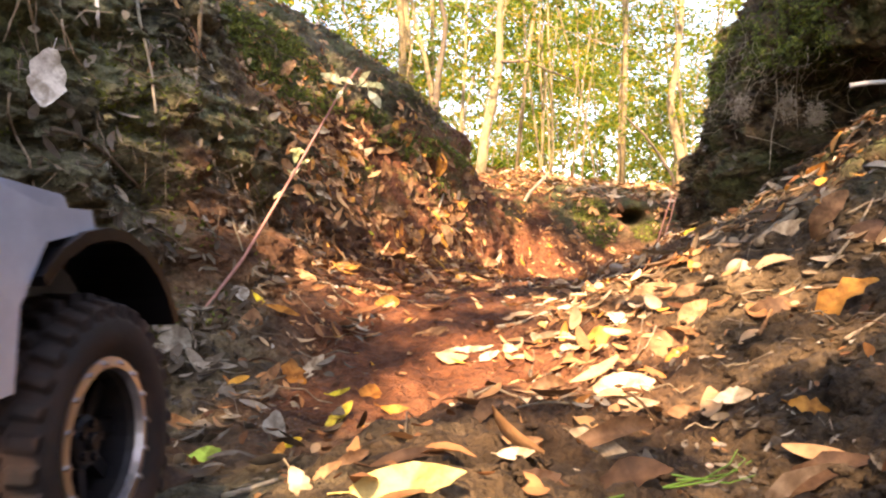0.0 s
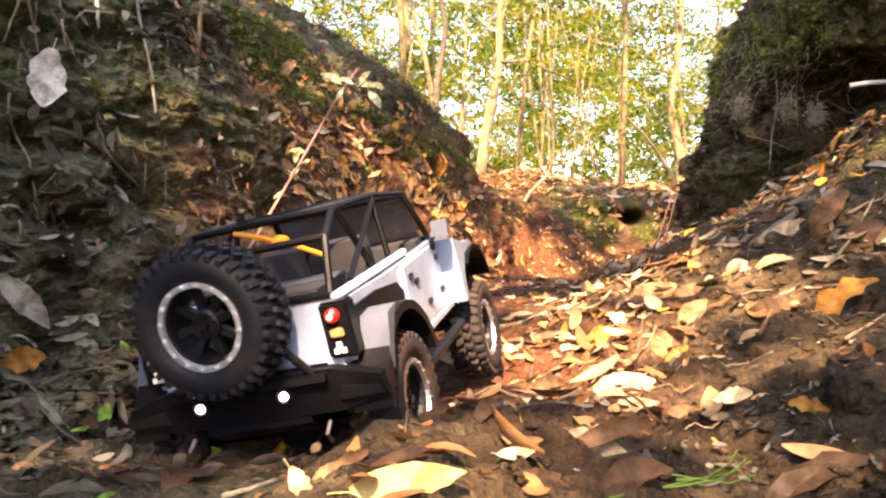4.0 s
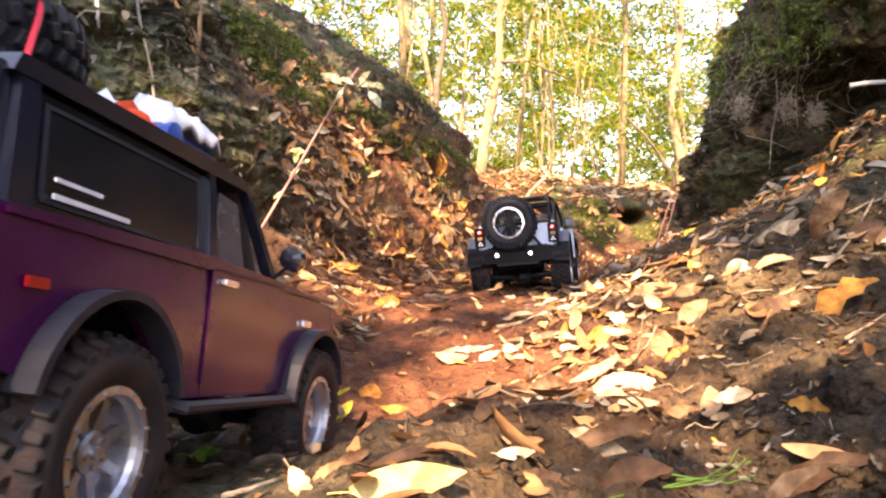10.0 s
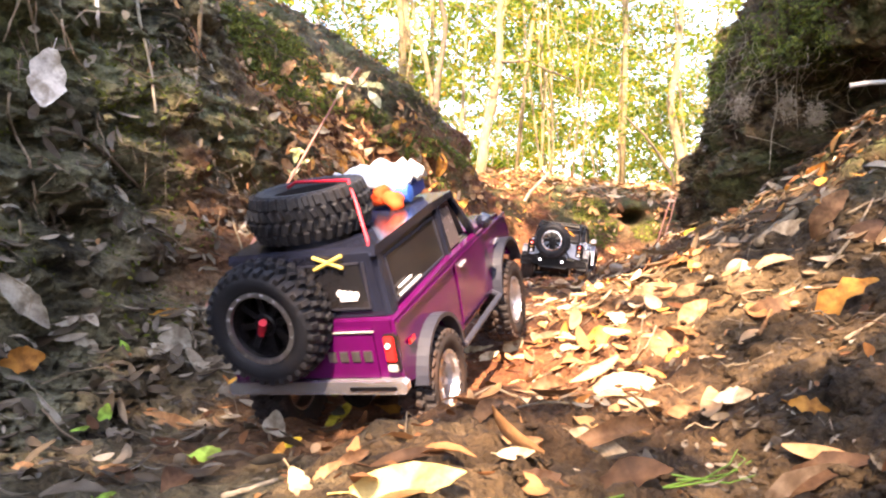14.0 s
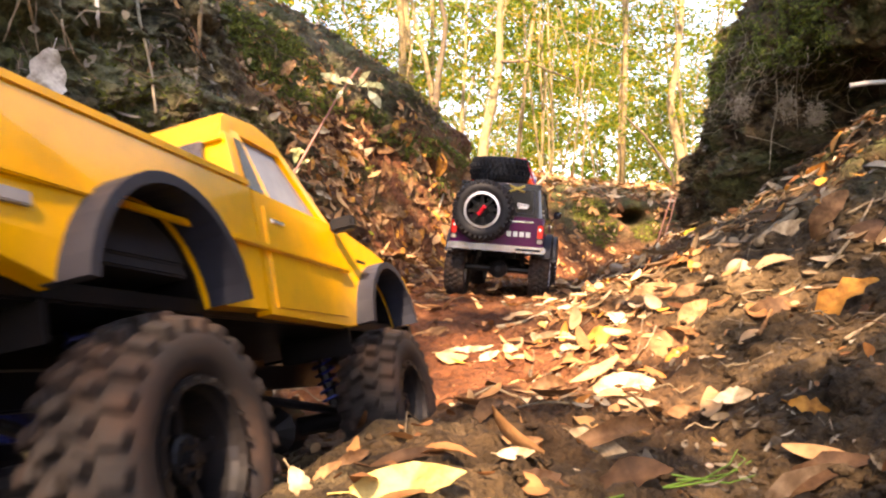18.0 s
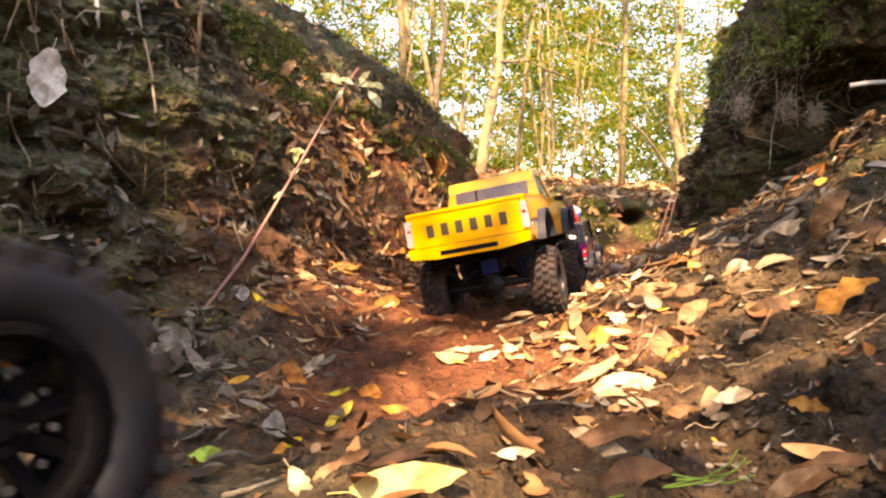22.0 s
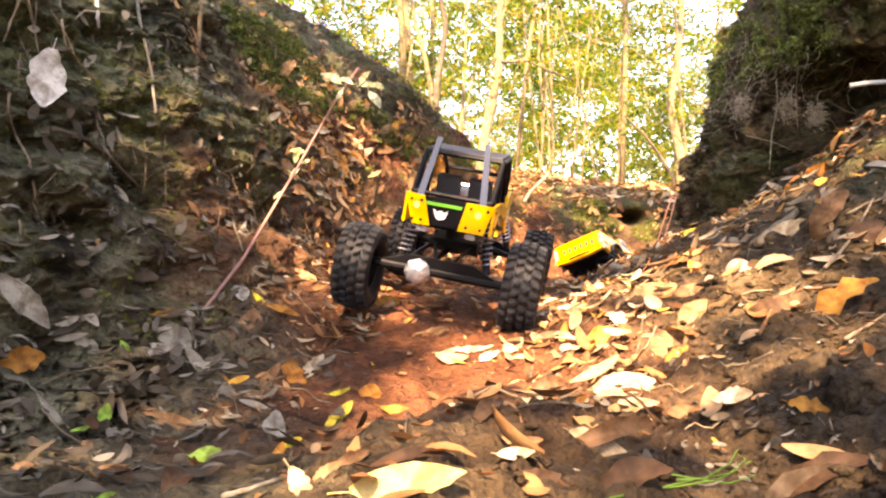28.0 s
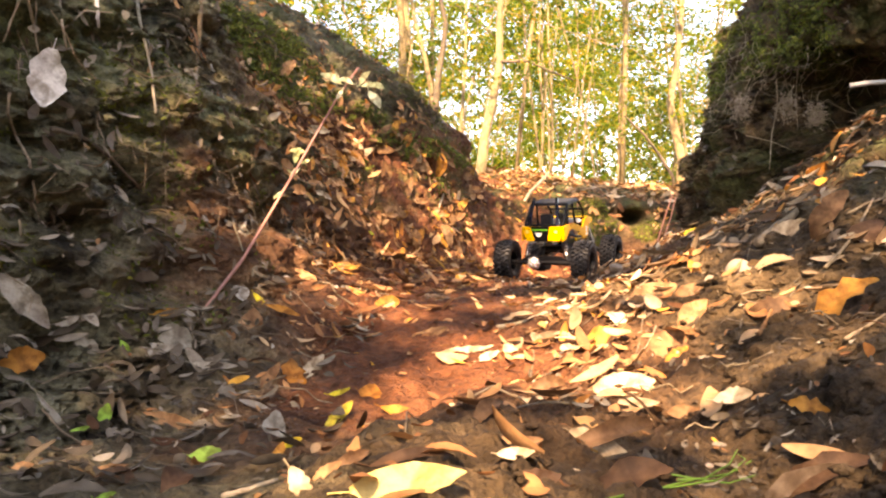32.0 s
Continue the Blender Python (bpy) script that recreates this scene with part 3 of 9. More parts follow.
def flare_bm(x0, x1, cy, cz, r, thick, a0=10, a1=170, n=10, squash=1.0):
    """A wheel-arch flare: a curved band from x0 to x1."""
    outer = [(y, cz + (z - cz) * squash) for y, z in arc(cy, cz, r + thick, a0, a1, n)]
    inner = [(y, cz + (z - cz) * squash) for y, z in arc(cy, cz, r, a1, a0, n)]
    return prism(outer + inner, x0, x1, 0.0012)


def axle_parts(car_, y, z, half, mat=DARK_METAL, cover=None, dx=0.0):
    ax = part("axle", tube([(-half, y, z), (half, y, z)], 0.0075, seg=10), mat, car_)
    side = -1 if y < 0 else 1
    bm = lathe([(-0.018, 0.006), (-0.012, 0.019), (0.012, 0.019), (0.018, 0.006)], 12, turn=Matrix.Rotation(radians(90), 4, "Z"))
    part("differential", moved(bm, Matrix.Translation((dx, y, z))), mat, car_)
    if cover:
        bm = lathe([(0.0, 0.021), (0.006, 0.021), (0.014, 0.015), (0.017, 0.008), (0.017, 0.0005)], 8, turn=Matrix.Rotation(radians(90 * side), 4, "Z"))
        part("differential_cover", moved(bm, Matrix.Translation((dx, y + side * 0.012, z))), cover, car_, "bare silver metal cover")
    return ax


def shock(car_, a, b, coil, r=0.0075, turns=8):
    a, b = Vector(a), Vector(b)
    s = part("shock_absorber", tube([a, a.lerp(b, 0.55)], r * 0.62, tube([a, b], r * 0.3)), DARK_METAL, car_)
    way = (b - a).normalized()
    u = way.orthogonal().normalized()
    v = way.cross(u)
    pts = [a.lerp(b, 0.12 + 0.8 * k / (turns * 8)) + r * (math.cos(k * math.pi / 4) * u + math.sin(k * math.pi / 4) * v) for k in range(turns * 8 + 1)]
    part("spring", tube(pts, 0.0011, seg=5), coil, s)


def chassis(car_, half, y0, y1, z):
    for sx in (1, -1):
        part("frame_rail", box(sx * half - 0.004, sx * half + 0.004, y0, y1, z - 0.008, z + 0.008, 0.001), BLACK, car_)
    part("skid_plate", prism([(-0.06, z - 0.012), (-0.045, z - 0.024), (0.045, z - 0.024), (0.06, z - 0.012), (0.06, z), (-0.06, z)], -half, half, 0.001), BLACK, car_)
    part("gearbox", box(-0.02, 0.02, -0.035, 0.035, z - 0.01, z + 0.028, 0.003), DARK_METAL, car_)
    for sy in (1, -1):
        part("drive_shaft", tube([(0, sy * 0.03, z), (0, sy * 0.13, z - 0.02)], 0.004), DARK_METAL, car_)
        for sx in (1, -1):
            part("suspension_link", tube([(sx * half, sy * 0.04, z - 0.012), (sx * (half + 0.02), sy * 0.135, z - 0.03)], 0.0032), DARK_METAL, car_)


def bars(car_, name, rects, mat, y=None, x=None, deep=0.0012):
    """Lettering that is kept as plain shapes: flat bars (a0, a1, z0, z1) on a face at y or x."""
    bm = bmesh.new()
    for a0, a1, z0, z1 in rects:
        box(a0, a1, y - deep, y, z0, z1, 0, bm) if y is not None else box(x, x + deep, a0, a1, z0, z1, 0, bm)
    return part(name, bm, mat, car_)


# silver open-topped off-roader
off_roader = thing("model_off_roader", "silver open-top model off-roader with black roll cage and spare tyre", "toy car", "model cars in convoy")


def build_off_roader(c):
    kind = wheel_kind(0.060, 0.044, 0.033, 32, 0.0045, "spoke", DARK_METAL, ALLOY, RUBBER)
    wheels = four_wheels(kind, c, 0.090, -0.153, 0.154, 0.068, 0.058)
    tub = [(-0.205, 0.122), (-0.212, 0.150), (-0.207, 0.176), (-0.10, 0.174), (0.075, 0.176), (0.075, 0.100), (-0.072, 0.100), (-0.082, 0.128), (-0.105, 0.146), (-0.175, 0.150), (-0.192, 0.136)]
    for sx in (1, -1):
        side = part("side_panel", prism(tub, sx * 0.080, sx * 0.088, 0.0015), SILVER, c)
        part("rear_quarter_trim", prism([(-0.206, 0.168), (-0.206, 0.114), (-0.216, 0.110)] + arc(-0.150, 0.082, 0.069, 155, 14, 9) + [(-0.070, 0.150), (-0.085, 0.162), (-0.14, 0.168)], sx * 0.0885, sx * 0.0905), BLACK, side)
        door = part("door", prism([(-0.066, 0.106), (-0.060, 0.170), (0.066, 0.172), (0.068, 0.104)], sx * 0.0885, sx * 0.0915, 0.001), SILVER, c)
        for hy, hz in ((0.055, 0.158), (0.055, 0.122), (-0.03, 0.150), (-0.045, 0.158), (0.0, 0.122)):
            part("door_hinge", box(sx * 0.0915 - 0.0018, sx * 0.0915 + 0.0018, hy - 0.006, hy + 0.006, hz - 0.003, hz + 0.003, 0.0008), DARK_METAL, door)
        knob = lathe([(0, 0.007), (0.003, 0.007), (0.004, 0.004), (0.004, 0.0005)], 12)
        part("fuel_cap", moved(knob, Matrix.Translation((sx * 0.0915 if sx > 0 else -0.0955, 0.049, 0.1735))), BLACK, door)
        part("rocker_sill", box(sx * 0.080, sx * 0.094, -0.072, 0.080, 0.096, 0.103, 0.001), SILVER, c)
        part("rock_slider", tube([(sx * 0.06, -0.085, 0.082), (sx * 0.100, -0.075, 0.079), (sx * 0.102, 0.06, 0.079), (sx * 0.06, 0.075, 0.082)], 0.0055), BLACK, c)
        part("rear_fender_flare", flare_bm(sx * 0.082, sx * 0.114, -0.150, 0.082, 0.066, 0.008, 12, 172, 12), BLACK, c)
        part("fender_insert", prism([(-0.205, 0.128), (-0.190, 0.158), (-0.168, 0.160), (-0.186, 0.142), (-0.202, 0.116)], sx * 0.091, sx * 0.1145, 0.001), INSERT, c, "slate-grey fender insert")
        part("front_fender", prism([(0.082, 0.098), (0.078, 0.172), (0.118, 0.160), (0.150, 0.158), (0.152, 0.150), (0.118, 0.147), (0.100, 0.126), (0.094, 0.098)], sx * 0.070, sx * 0.109, 0.0015), SILVER, c, "silver-blue moulded fender")
        part("front_fender_flare", flare_bm(sx * 0.070, sx * 0.112, 0.154, 0.078, 0.068, 0.005, 20, 128, 8), BLACK, c)
        tail = part("tail_light", box(sx * 0.070, sx * 0.094, -0.2165, -0.200, 0.134, 0.178, 0.002), BLACK, c, "black tail light housing")
        lamp = lathe([(0, 0.0058), (0.004, 0.0054), (0.006, 0.003), (0.006, 0.0005)], 14, turn=Matrix.Rotation(radians(-90), 4, "Z"))
        part("red_lens", moved(lamp, Matrix.Translation((sx * 0.081, -0.2165, 0.168))), RED_LIT, tail, "lit red lens")
        part("bulb", moved(lathe([(0, 0.0024), (0.002, 0.002), (0.002, 0.0004)], 10, turn=Matrix.Rotation(radians(-90), 4, "Z")), Matrix.Translation((sx * 0.081, -0.2222, 0.168))), BULB, tail)
        part("indicator_lens", box(sx * 0.076, sx * 0.087, -0.2190, -0.216, 0.151, 0.158, 0.001), AMBER_LENS, tail, "amber lens")
        bm = bmesh.new()
        for a in (90, 210, 330):
            ca, sa = math.cos(radians(a)), math.sin(radians(a))
            box(sx * 0.081 + 0.0032 * ca - 0.002, sx * 0.081 + 0.0032 * ca + 0.002, -0.2185, -0.216, 0.142 + 0.0032 * sa - 0.002, 0.142 + 0.0032 * sa + 0.002, 0.0, bm)
        part("badge", bm, WHITE, tail, "white badge shape")
        arm = part("mirror", prism([(0.052, 0.180), (0.056, 0.196), (0.064, 0.196), (0.066, 0.182)], sx * 0.094, sx * 0.112, 0.002), INSERT, c, "slate-grey wing mirror")
        part("mirror_arm", tube([(sx * 0.086, 0.060, 0.172), (sx * 0.098, 0.060, 0.184)], 0.0022), BLACK, arm)
        # cage
        part("cage_rail", tube([(sx * 0.076, -0.200, 0.182), (sx * 0.072, -0.175, 0.224), (sx * 0.068, -0.137, 0.243), (sx * 0.072, -0.05, 0.243), (sx * 0.076, 0.036, 0.234), (sx * 0.082, 0.060, 0.196), (sx * 0.083, 0.078, 0.172)], 0.0034), BLACK, c)
        part("cage_hoop_leg", tube([(sx * 0.080, -0.060, 0.176), (sx * 0.073, -0.050, 0.243)], 0.0032), BLACK, c)
        part("cage_brace", tube([(sx * 0.079, -0.100, 0.178), (sx * 0.070, -0.137, 0.243)], 0.0032), BLACK, c)
        part("cage_brace", tube([(sx * 0.074, -0.052, 0.238), (sx * 0.080, -0.165, 0.184)], 0.0026), BLACK, c)
        part("belt_rail", tube([(sx * 0.081, -0.204, 0.180), (sx * 0.082, -0.02, 0.180)], 0.0038), SILVER, c, "silver top rail")
        seat = part("seat", prism([(-0.045, 0.125), (-0.052, 0.205), (-0.040, 0.208), (-0.028, 0.145), (0.015, 0.143), (0.015, 0.125)], sx * 0.014, sx * 0.056, 0.004), SEAT, c)
        part("headlight", moved(lathe([(0, 0.010), (0.004, 0.010), (0.005, 0.0005)], 14, turn=Matrix.Rotation(radians(90), 4, "Z")), Matrix.Translation((sx * 0.045, 0.207, 0.142))), CLEAR_LENS, c)
    for y, z, w in ((-0.137, 0.243, 0.069), (-0.05, 0.243, 0.073), (0.036, 0.234, 0.077), (-0.2, 0.182, 0.077), (-0.175, 0.224, 0.072)):
        part("cage_crossbar", tube([(-w, y, z), (w, y, z)], 0.0032), BLACK, c)
    for s in (1, -1):
        part("roof_diagonal", tube([(s * 0.068, -0.137, 0.243), (-s * 0.074, -0.05, 0.243)], 0.0026), BLACK, c)
    part("rear_panel", prism([(-0.080, 0.124), (-0.080, 0.178), (0.080, 0.178), (0.080, 0.124), (0.05, 0.110), (-0.05, 0.110)], -0.212, -0.204, 0.0015, plane="xz"), SILVER, c)
    part("tailgate_trim", box(-0.066, 0.066, -0.2145, -0.2125, 0.116, 0.132, 0.0005), BLACK, c)
    part("floor_pan", box(-0.080, 0.080, -0.200, 0.075, 0.100, 0.112, 0.002), BLACK, c)
    part("load_bay_cover", prism([(-0.198, 0.150), (-0.190, 0.186), (-0.110, 0.186), (-0.095, 0.150)], -0.062, 0.062, 0.006), SEAT, c, "black fabric cargo cover")
    part("hood", prism([(0.075, 0.130), (0.075, 0.178), (0.150, 0.173), (0.198, 0.166), (0.206, 0.155), (0.206, 0.120), (0.18, 0.115)], -0.070, 0.070, 0.004), SILVER, c)
    part("grille", box(-0.062, 0.062, 0.205, 0.209, 0.118, 0.152, 0.001), BLACK, c)
    part("windscreen_frame", tube([(-0.080, 0.075, 0.178), (-0.076, 0.040, 0.232), (0.076, 0.040, 0.232), (0.080, 0.075, 0.178), (-0.080, 0.075, 0.178)], 0.003), BLACK, c)
    dash = part("dashboard", prism([(0.045, 0.150), (0.045, 0.180), (0.074, 0.182), (0.074, 0.150)], -0.076, 0.076, 0.003), SEAT, c)
    part("steering_wheel", moved(lathe([(-0.002, 0.018), (0, 0.020), (0.002, 0.018), (0, 0.016)], 16, closed=True, turn=Matrix.Rotation(radians(70), 4, "Z")), Matrix.Translation((-0.035, 0.032, 0.176))), BLACK, dash)
    part("windscreen", prism([(0.073, 0.180), (0.0425, 0.229), (0.041, 0.229), (0.0715, 0.180)], -0.074, 0.074), WINDOW_BROWN, c, "hazy brown windscreen")
    part("tow_strap", tube([(-0.02, -0.150, 0.240), (0.004, -0.146, 0.231), (0.012, -0.143, 0.226), (0.022, -0.140, 0.222), (0.036, -0.136, 0.213), (0.050, -0.130, 0.203)], 0.0022), STRAP, c, "orange tow strap")
    bm = bmesh.new()
    bmesh.ops.create_icosphere(bm, subdivisions=2, radius=0.007)
    part("strap_knot", moved(bm, Matrix.Translation((0.016, -0.141, 0.225)) @ Matrix.Diagonal((1.3, 0.8, 0.8, 1))), STRAP, c, "orange strap knot", smooth=True)
    bump_ = part("rear_bumper", prism([(-0.114, 0.104), (-0.110, 0.120), (-0.07, 0.130), (0.07, 0.130), (0.110, 0.120), (0.114, 0.104), (0.072, 0.096), (-0.072, 0.096)], -0.224, -0.200, 0.003, plane="xz"), BLACK, c)
    part("bumper_shelf", prism([(-0.212, 0.128), (-0.228, 0.127), (-0.230, 0.122), (-0.212, 0.120)], -0.068, 0.068, 0.001), BLACK, bump_)
    part("bumper_skid", prism([(-0.222, 0.098), (-0.224, 0.090), (-0.205, 0.078), (-0.195, 0.080), (-0.195, 0.098)], -0.046, 0.046, 0.0015), BLACK, bump_)
    for sx in (1, -1):
        part("bumper_wing", prism([(sx * 0.074, 0.105), (sx * 0.078, 0.116), (sx * 0.108, 0.112), (sx * 0.110, 0.106)], -0.2265, -0.2235, 0.0008, plane="xz"), DARK_METAL, bump_)
        part("carrier_arm", tube([(sx * 0.058, -0.222, 0.124), (sx * 0.020, -0.226, 0.172)], 0.0034), BLACK, c)
    for x in (0.029, -0.045):
        lamp = lathe([(0, 0.0036), (0.003, 0.0034), (0.004, 0.002), (0.004, 0.0005)], 12, turn=Matrix.Rotation(radians(-90), 4, "Z"))
        part("bumper_lamp", moved(lamp, Matrix.Translation((x, -0.224, 0.114))), WHITE_LIT, bump_, "lit white lamp")
        rim_ = lathe([(0, 0.0072), (0.0025, 0.0070), (0.003, 0.0050), (0.0, 0.0048)], 16, closed=True, turn=Matrix.Rotation(radians(-90), 4, "Z"))
        part("lamp_bezel", moved(rim_, Matrix.Translation((x, -0.224, 0.114))), DARK_METAL, bump_)
    for sx in (1, -1):
        part("tow_hook", tube([(sx * 0.06, -0.222, 0.088), (sx * 0.06, -0.232, 0.082), (sx * 0.06, -0.226, 0.074)], 0.002), ALLOY, bump_)
    part("front_bumper", prism([(-0.09, 0.085), (-0.085, 0.108), (0.085, 0.108), (0.09, 0.085)], 0.206, 0.226, 0.003, plane="xz"), BLACK, c)
    clean = wheel_kind(0.060, 0.044, 0.033, 36, 0.0042, "spoke", DARK_METAL, CHROME, RUBBER_CLEAN)
    put_wheel(clean, c, pose(-0.010, -0.231, 0.183, 10, 0, -90), "spare_wheel", "spare wheel with silver bead ring")
    part("spare_carrier", box(-0.02, 0.0, -0.222, -0.208, 0.150, 0.200, 0.002), BLACK, c)
    chassis(c, 0.035, -0.20, 0.20, 0.092)
    axle_parts(c, -0.153, 0.064, 0.085)
    axle_parts(c, 0.154, 0.058, 0.085)
    for sx in (1, -1):
        for y in (-0.145, 0.145):
            shock(c, (sx * 0.052, y, 0.068), (sx * 0.046, y - 0.01 * (1 if y > 0 else -1), 0.130), DARK_METAL)
    return wheels


off_roader_wheels = build_off_roader(off_roader)

# purple hardtop wagon
wagon = thing("model_wagon", "purple model wagon with black hardtop, loaded roof and spare tyre", "toy car", "model cars in convoy")


def build_wagon(c):
    kind = wheel_kind(0.057, 0.042, 0.031, 30, 0.0040, "dish", ALLOY, ALLOY, RUBBER)
    dull = wheel_kind(0.060, 0.046, 0.034, 32, 0.0048, "spoke", BLACK, ALLOY, RUBBER_CLEAN)
    wheels = four_wheels(kind, c, 0.086, -0.145, 0.149, 0.056, 0.054)
    wide = lambda y, z: 1.0 if z < 0.150 else 0.985
    side = [(-0.226, 0.098), (-0.229, 0.130), (-0.225, 0.161), (-0.05, 0.166), (0.085, 0.163), (0.150, 0.158), (0.196, 0.152), (0.203, 0.135), (0.203, 0.105), (0.193, 0.096)]
    side += arc(0.149, 0.070, 0.058, 25, 155, 9)[0:] + [(0.092, 0.078), (-0.088, 0.078)] + arc(-0.145, 0.072, 0.058, 10, 160, 9) + [(-0.205, 0.092)]
    for sx in (1, -1):
        panel = part("side_panel", prism(side, sx * 0.084, sx * 0.093, 0.0030, narrow=wide), PURPLE, c)
        part("belt_moulding", box(sx * 0.093, sx * 0.0945, -0.222, 0.192, 0.1565, 0.1595, 0.0004), PURPLE, panel)
        door = part("door", prism([(-0.045, 0.086), (-0.045, 0.160), (0.070, 0.160), (0.070, 0.086)], sx * 0.0933, sx * 0.0945, 0.0005), PURPLE, c)
        part("door_handle", box(sx * 0.0945, sx * 0.098, -0.034, -0.014, 0.149, 0.153, 0.001), CHROME, door, "chrome handle")
        part("side_badge", box(sx * 0.0935, sx * 0.0955, 0.118, 0.136, 0.132, 0.137, 0.0004), CHROME, panel)
        part("side_marker", box(sx * 0.0935, sx * 0.0955, -0.206, -0.192, 0.128, 0.133, 0.0004), RED_LENS, panel, "red marker lamp")
        part("rear_fender_flare", flare_bm(sx * 0.090, sx * 0.106, -0.145, 0.072, 0.057, 0.0045, 8, 168, 18), FLARE, c)
        part("front_fender_flare", flare_bm(sx * 0.090, sx * 0.106, 0.149, 0.070, 0.057, 0.0045, 14, 178, 18), FLARE, c)
        part("side_step", tube([(sx * 0.080, -0.092, 0.080), (sx * 0.104, -0.080, 0.074), (sx * 0.104, 0.078, 0.074), (sx * 0.080, 0.092, 0.080)], 0.004), FLARE, c)
        mirror = part("mirror", moved(lathe([(-0.008, 0.003), (-0.005, 0.009), (0.003, 0.010), (0.006, 0.006), (0.006, 0.0005)], 12, turn=Matrix.Rotation(radians(90), 4, "Z")), Matrix.Translation((sx * 0.104, 0.058, 0.180))), GLOSS_BLACK, c, "round black mirror")
        part("mirror_arm", tube([(sx * 0.088, 0.060, 0.164), (sx * 0.102, 0.060, 0.176)], 0.0016), BLACK, mirror)
        # hardtop side: pillar frame round the windows
        for outline, nm in ((((-0.214, 0.162), (-0.208, 0.222), (-0.196, 0.222), (-0.200, 0.162)), "rear_pillar"), (((-0.036, 0.164), (-0.036, 0.222), (-0.028, 0.222), (-0.026, 0.164)), "door_pillar"),
                            (((0.066, 0.163), (0.020, 0.224), (0.028, 0.224), (0.076, 0.163)), "windscreen_pillar")):
            part(nm, prism(list(outline), sx * 0.078, sx * 0.0865, 0.001, narrow=lambda y, z: 1 - 1.6 * (z - 0.163)), GLOSS_BLACK, c)
        part("side_window", prism([(-0.200, 0.164), (-0.196, 0.218), (-0.036, 0.219), (-0.036, 0.164)], sx * 0.081, sx * 0.083, narrow=lambda y, z: 1 - 1.6 * (z - 0.163)), GLASS_DARK, c, "black tinted side window")
        lean_ = lambda y, z: 1 - 1.6 * (z - 0.163)
        for q, rim_ in enumerate(((( -0.193, 0.169), (-0.190, 0.213), (-0.187, 0.213), (-0.190, 0.169)), ((-0.190, 0.2115), (-0.190, 0.2135), (-0.048, 0.2145), (-0.048, 0.2125)),
                                  ((-0.048, 0.169), (-0.048, 0.2145), (-0.045, 0.2145), (-0.045, 0.169)), ((-0.192, 0.167), (-0.192, 0.169), (-0.046, 0.169), (-0.046, 0.167)))):
            part("window_gasket", prism(list(rim_), sx * 0.0832, sx * 0.0842, narrow=lean_), FLARE, c)
        bars(c, "window_decal", [(-0.185, -0.125, 0.170, 0.1725), (-0.185, -0.150, 0.178, 0.180)], WHITE, x=sx * 0.0835 - (0.0 if sx > 0 else 0.0012))
        part("quarter_glass", prism([(0.026, 0.166), (0.016, 0.212), (-0.012, 0.214), (-0.026, 0.166)], sx * 0.080, sx * 0.081, narrow=lambda y, z: 1 - 1.6 * (z - 0.163)), WINDOW_BROWN, c)
        tail = part("tail_light", box(sx * 0.0785, sx * 0.0925, -0.2315, -0.222, 0.112, 0.149, 0.002), DARK_METAL, c, "dark tail light bezel")
        part("red_lens", box(sx * 0.080, sx * 0.091, -0.234, -0.231, 0.122, 0.148, 0.0015), RED_LIT, tail, "lit red lens")
        part("bulb", moved(lathe([(0, 0.0026), (0.002, 0.0022), (0.002, 0.0004)], 12, turn=Matrix.Rotation(radians(-90), 4, "Z")), Matrix.Translation((sx * 0.0845, -0.2338, 0.139))), BULB, tail)
        part("reverse_lens", box(sx * 0.080, sx * 0.091, -0.234, -0.231, 0.112, 0.120, 0.0015), CLEAR_LENS, tail)
        part("headlight", moved(lathe([(0, 0.013), (0.004, 0.012), (0.005, 0.0005)], 14, turn=Matrix.Rotation(radians(90), 4, "Z")), Matrix.Translation((sx * 0.065, 0.203, 0.132))), CLEAR_LENS, c)
    part("rear_panel", prism([(-0.090, 0.100), (-0.088, 0.162), (0.088, 0.162), (0.090, 0.100)], -0.2285, -0.218, 0.002, plane="xz"), PURPLE, c)
    gate = part("tailgate", prism([(-0.070, 0.106), (-0.070, 0.156), (0.070, 0.156), (0.070, 0.106)], -0.231, -0.2286, 0.001, plane="xz"), PURPLE, c)
    part("tailgate_trim", box(-0.072, 0.072, -0.2325, -0.2312, 0.1515, 0.1535, 0.0003), CHROME, gate)
    bars(c, "tailgate_badge", [(0.020 + 0.0125 * q, 0.0285 + 0.0125 * q, 0.123, 0.133) for q in range(4)], ALLOY, y=-0.231)
    part("hardtop_roof", prism([(-0.215, 0.220), (-0.211, 0.229), (-0.05, 0.2315), (0.020, 0.229), (0.032, 0.222)], -0.0795, 0.0795, 0.003), GLOSS_BLACK, c)
    part("rear_window_frame", prism([(-0.080, 0.162), (-0.074, 0.224), (0.074, 0.224), (0.080, 0.162)], -0.2165, -0.2105, 0.002, plane="xz"), GLOSS_BLACK, c)
    for x0, x1, z0, z1 in ((-0.066, 0.066, 0.170, 0.172), (-0.063, 0.063, 0.214, 0.216), (-0.068, -0.066, 0.170, 0.216), (0.066, 0.068, 0.170, 0.216)):
        part("window_gasket", box(x0, x1, -0.2192, -0.2168, z0, z1, 0.0004), FLARE, c)
    part("rear_window", prism([(-0.066, 0.172), (-0.062, 0.214), (0.062, 0.214), (0.066, 0.172)], -0.2185, -0.217, 0.0005, plane="xz"), GLASS_DARK, c, "black glossy rear window")
    bm = box(0.038, 0.056, -0.2197, -0.2187, 0.179, 0.183, 0.0004)
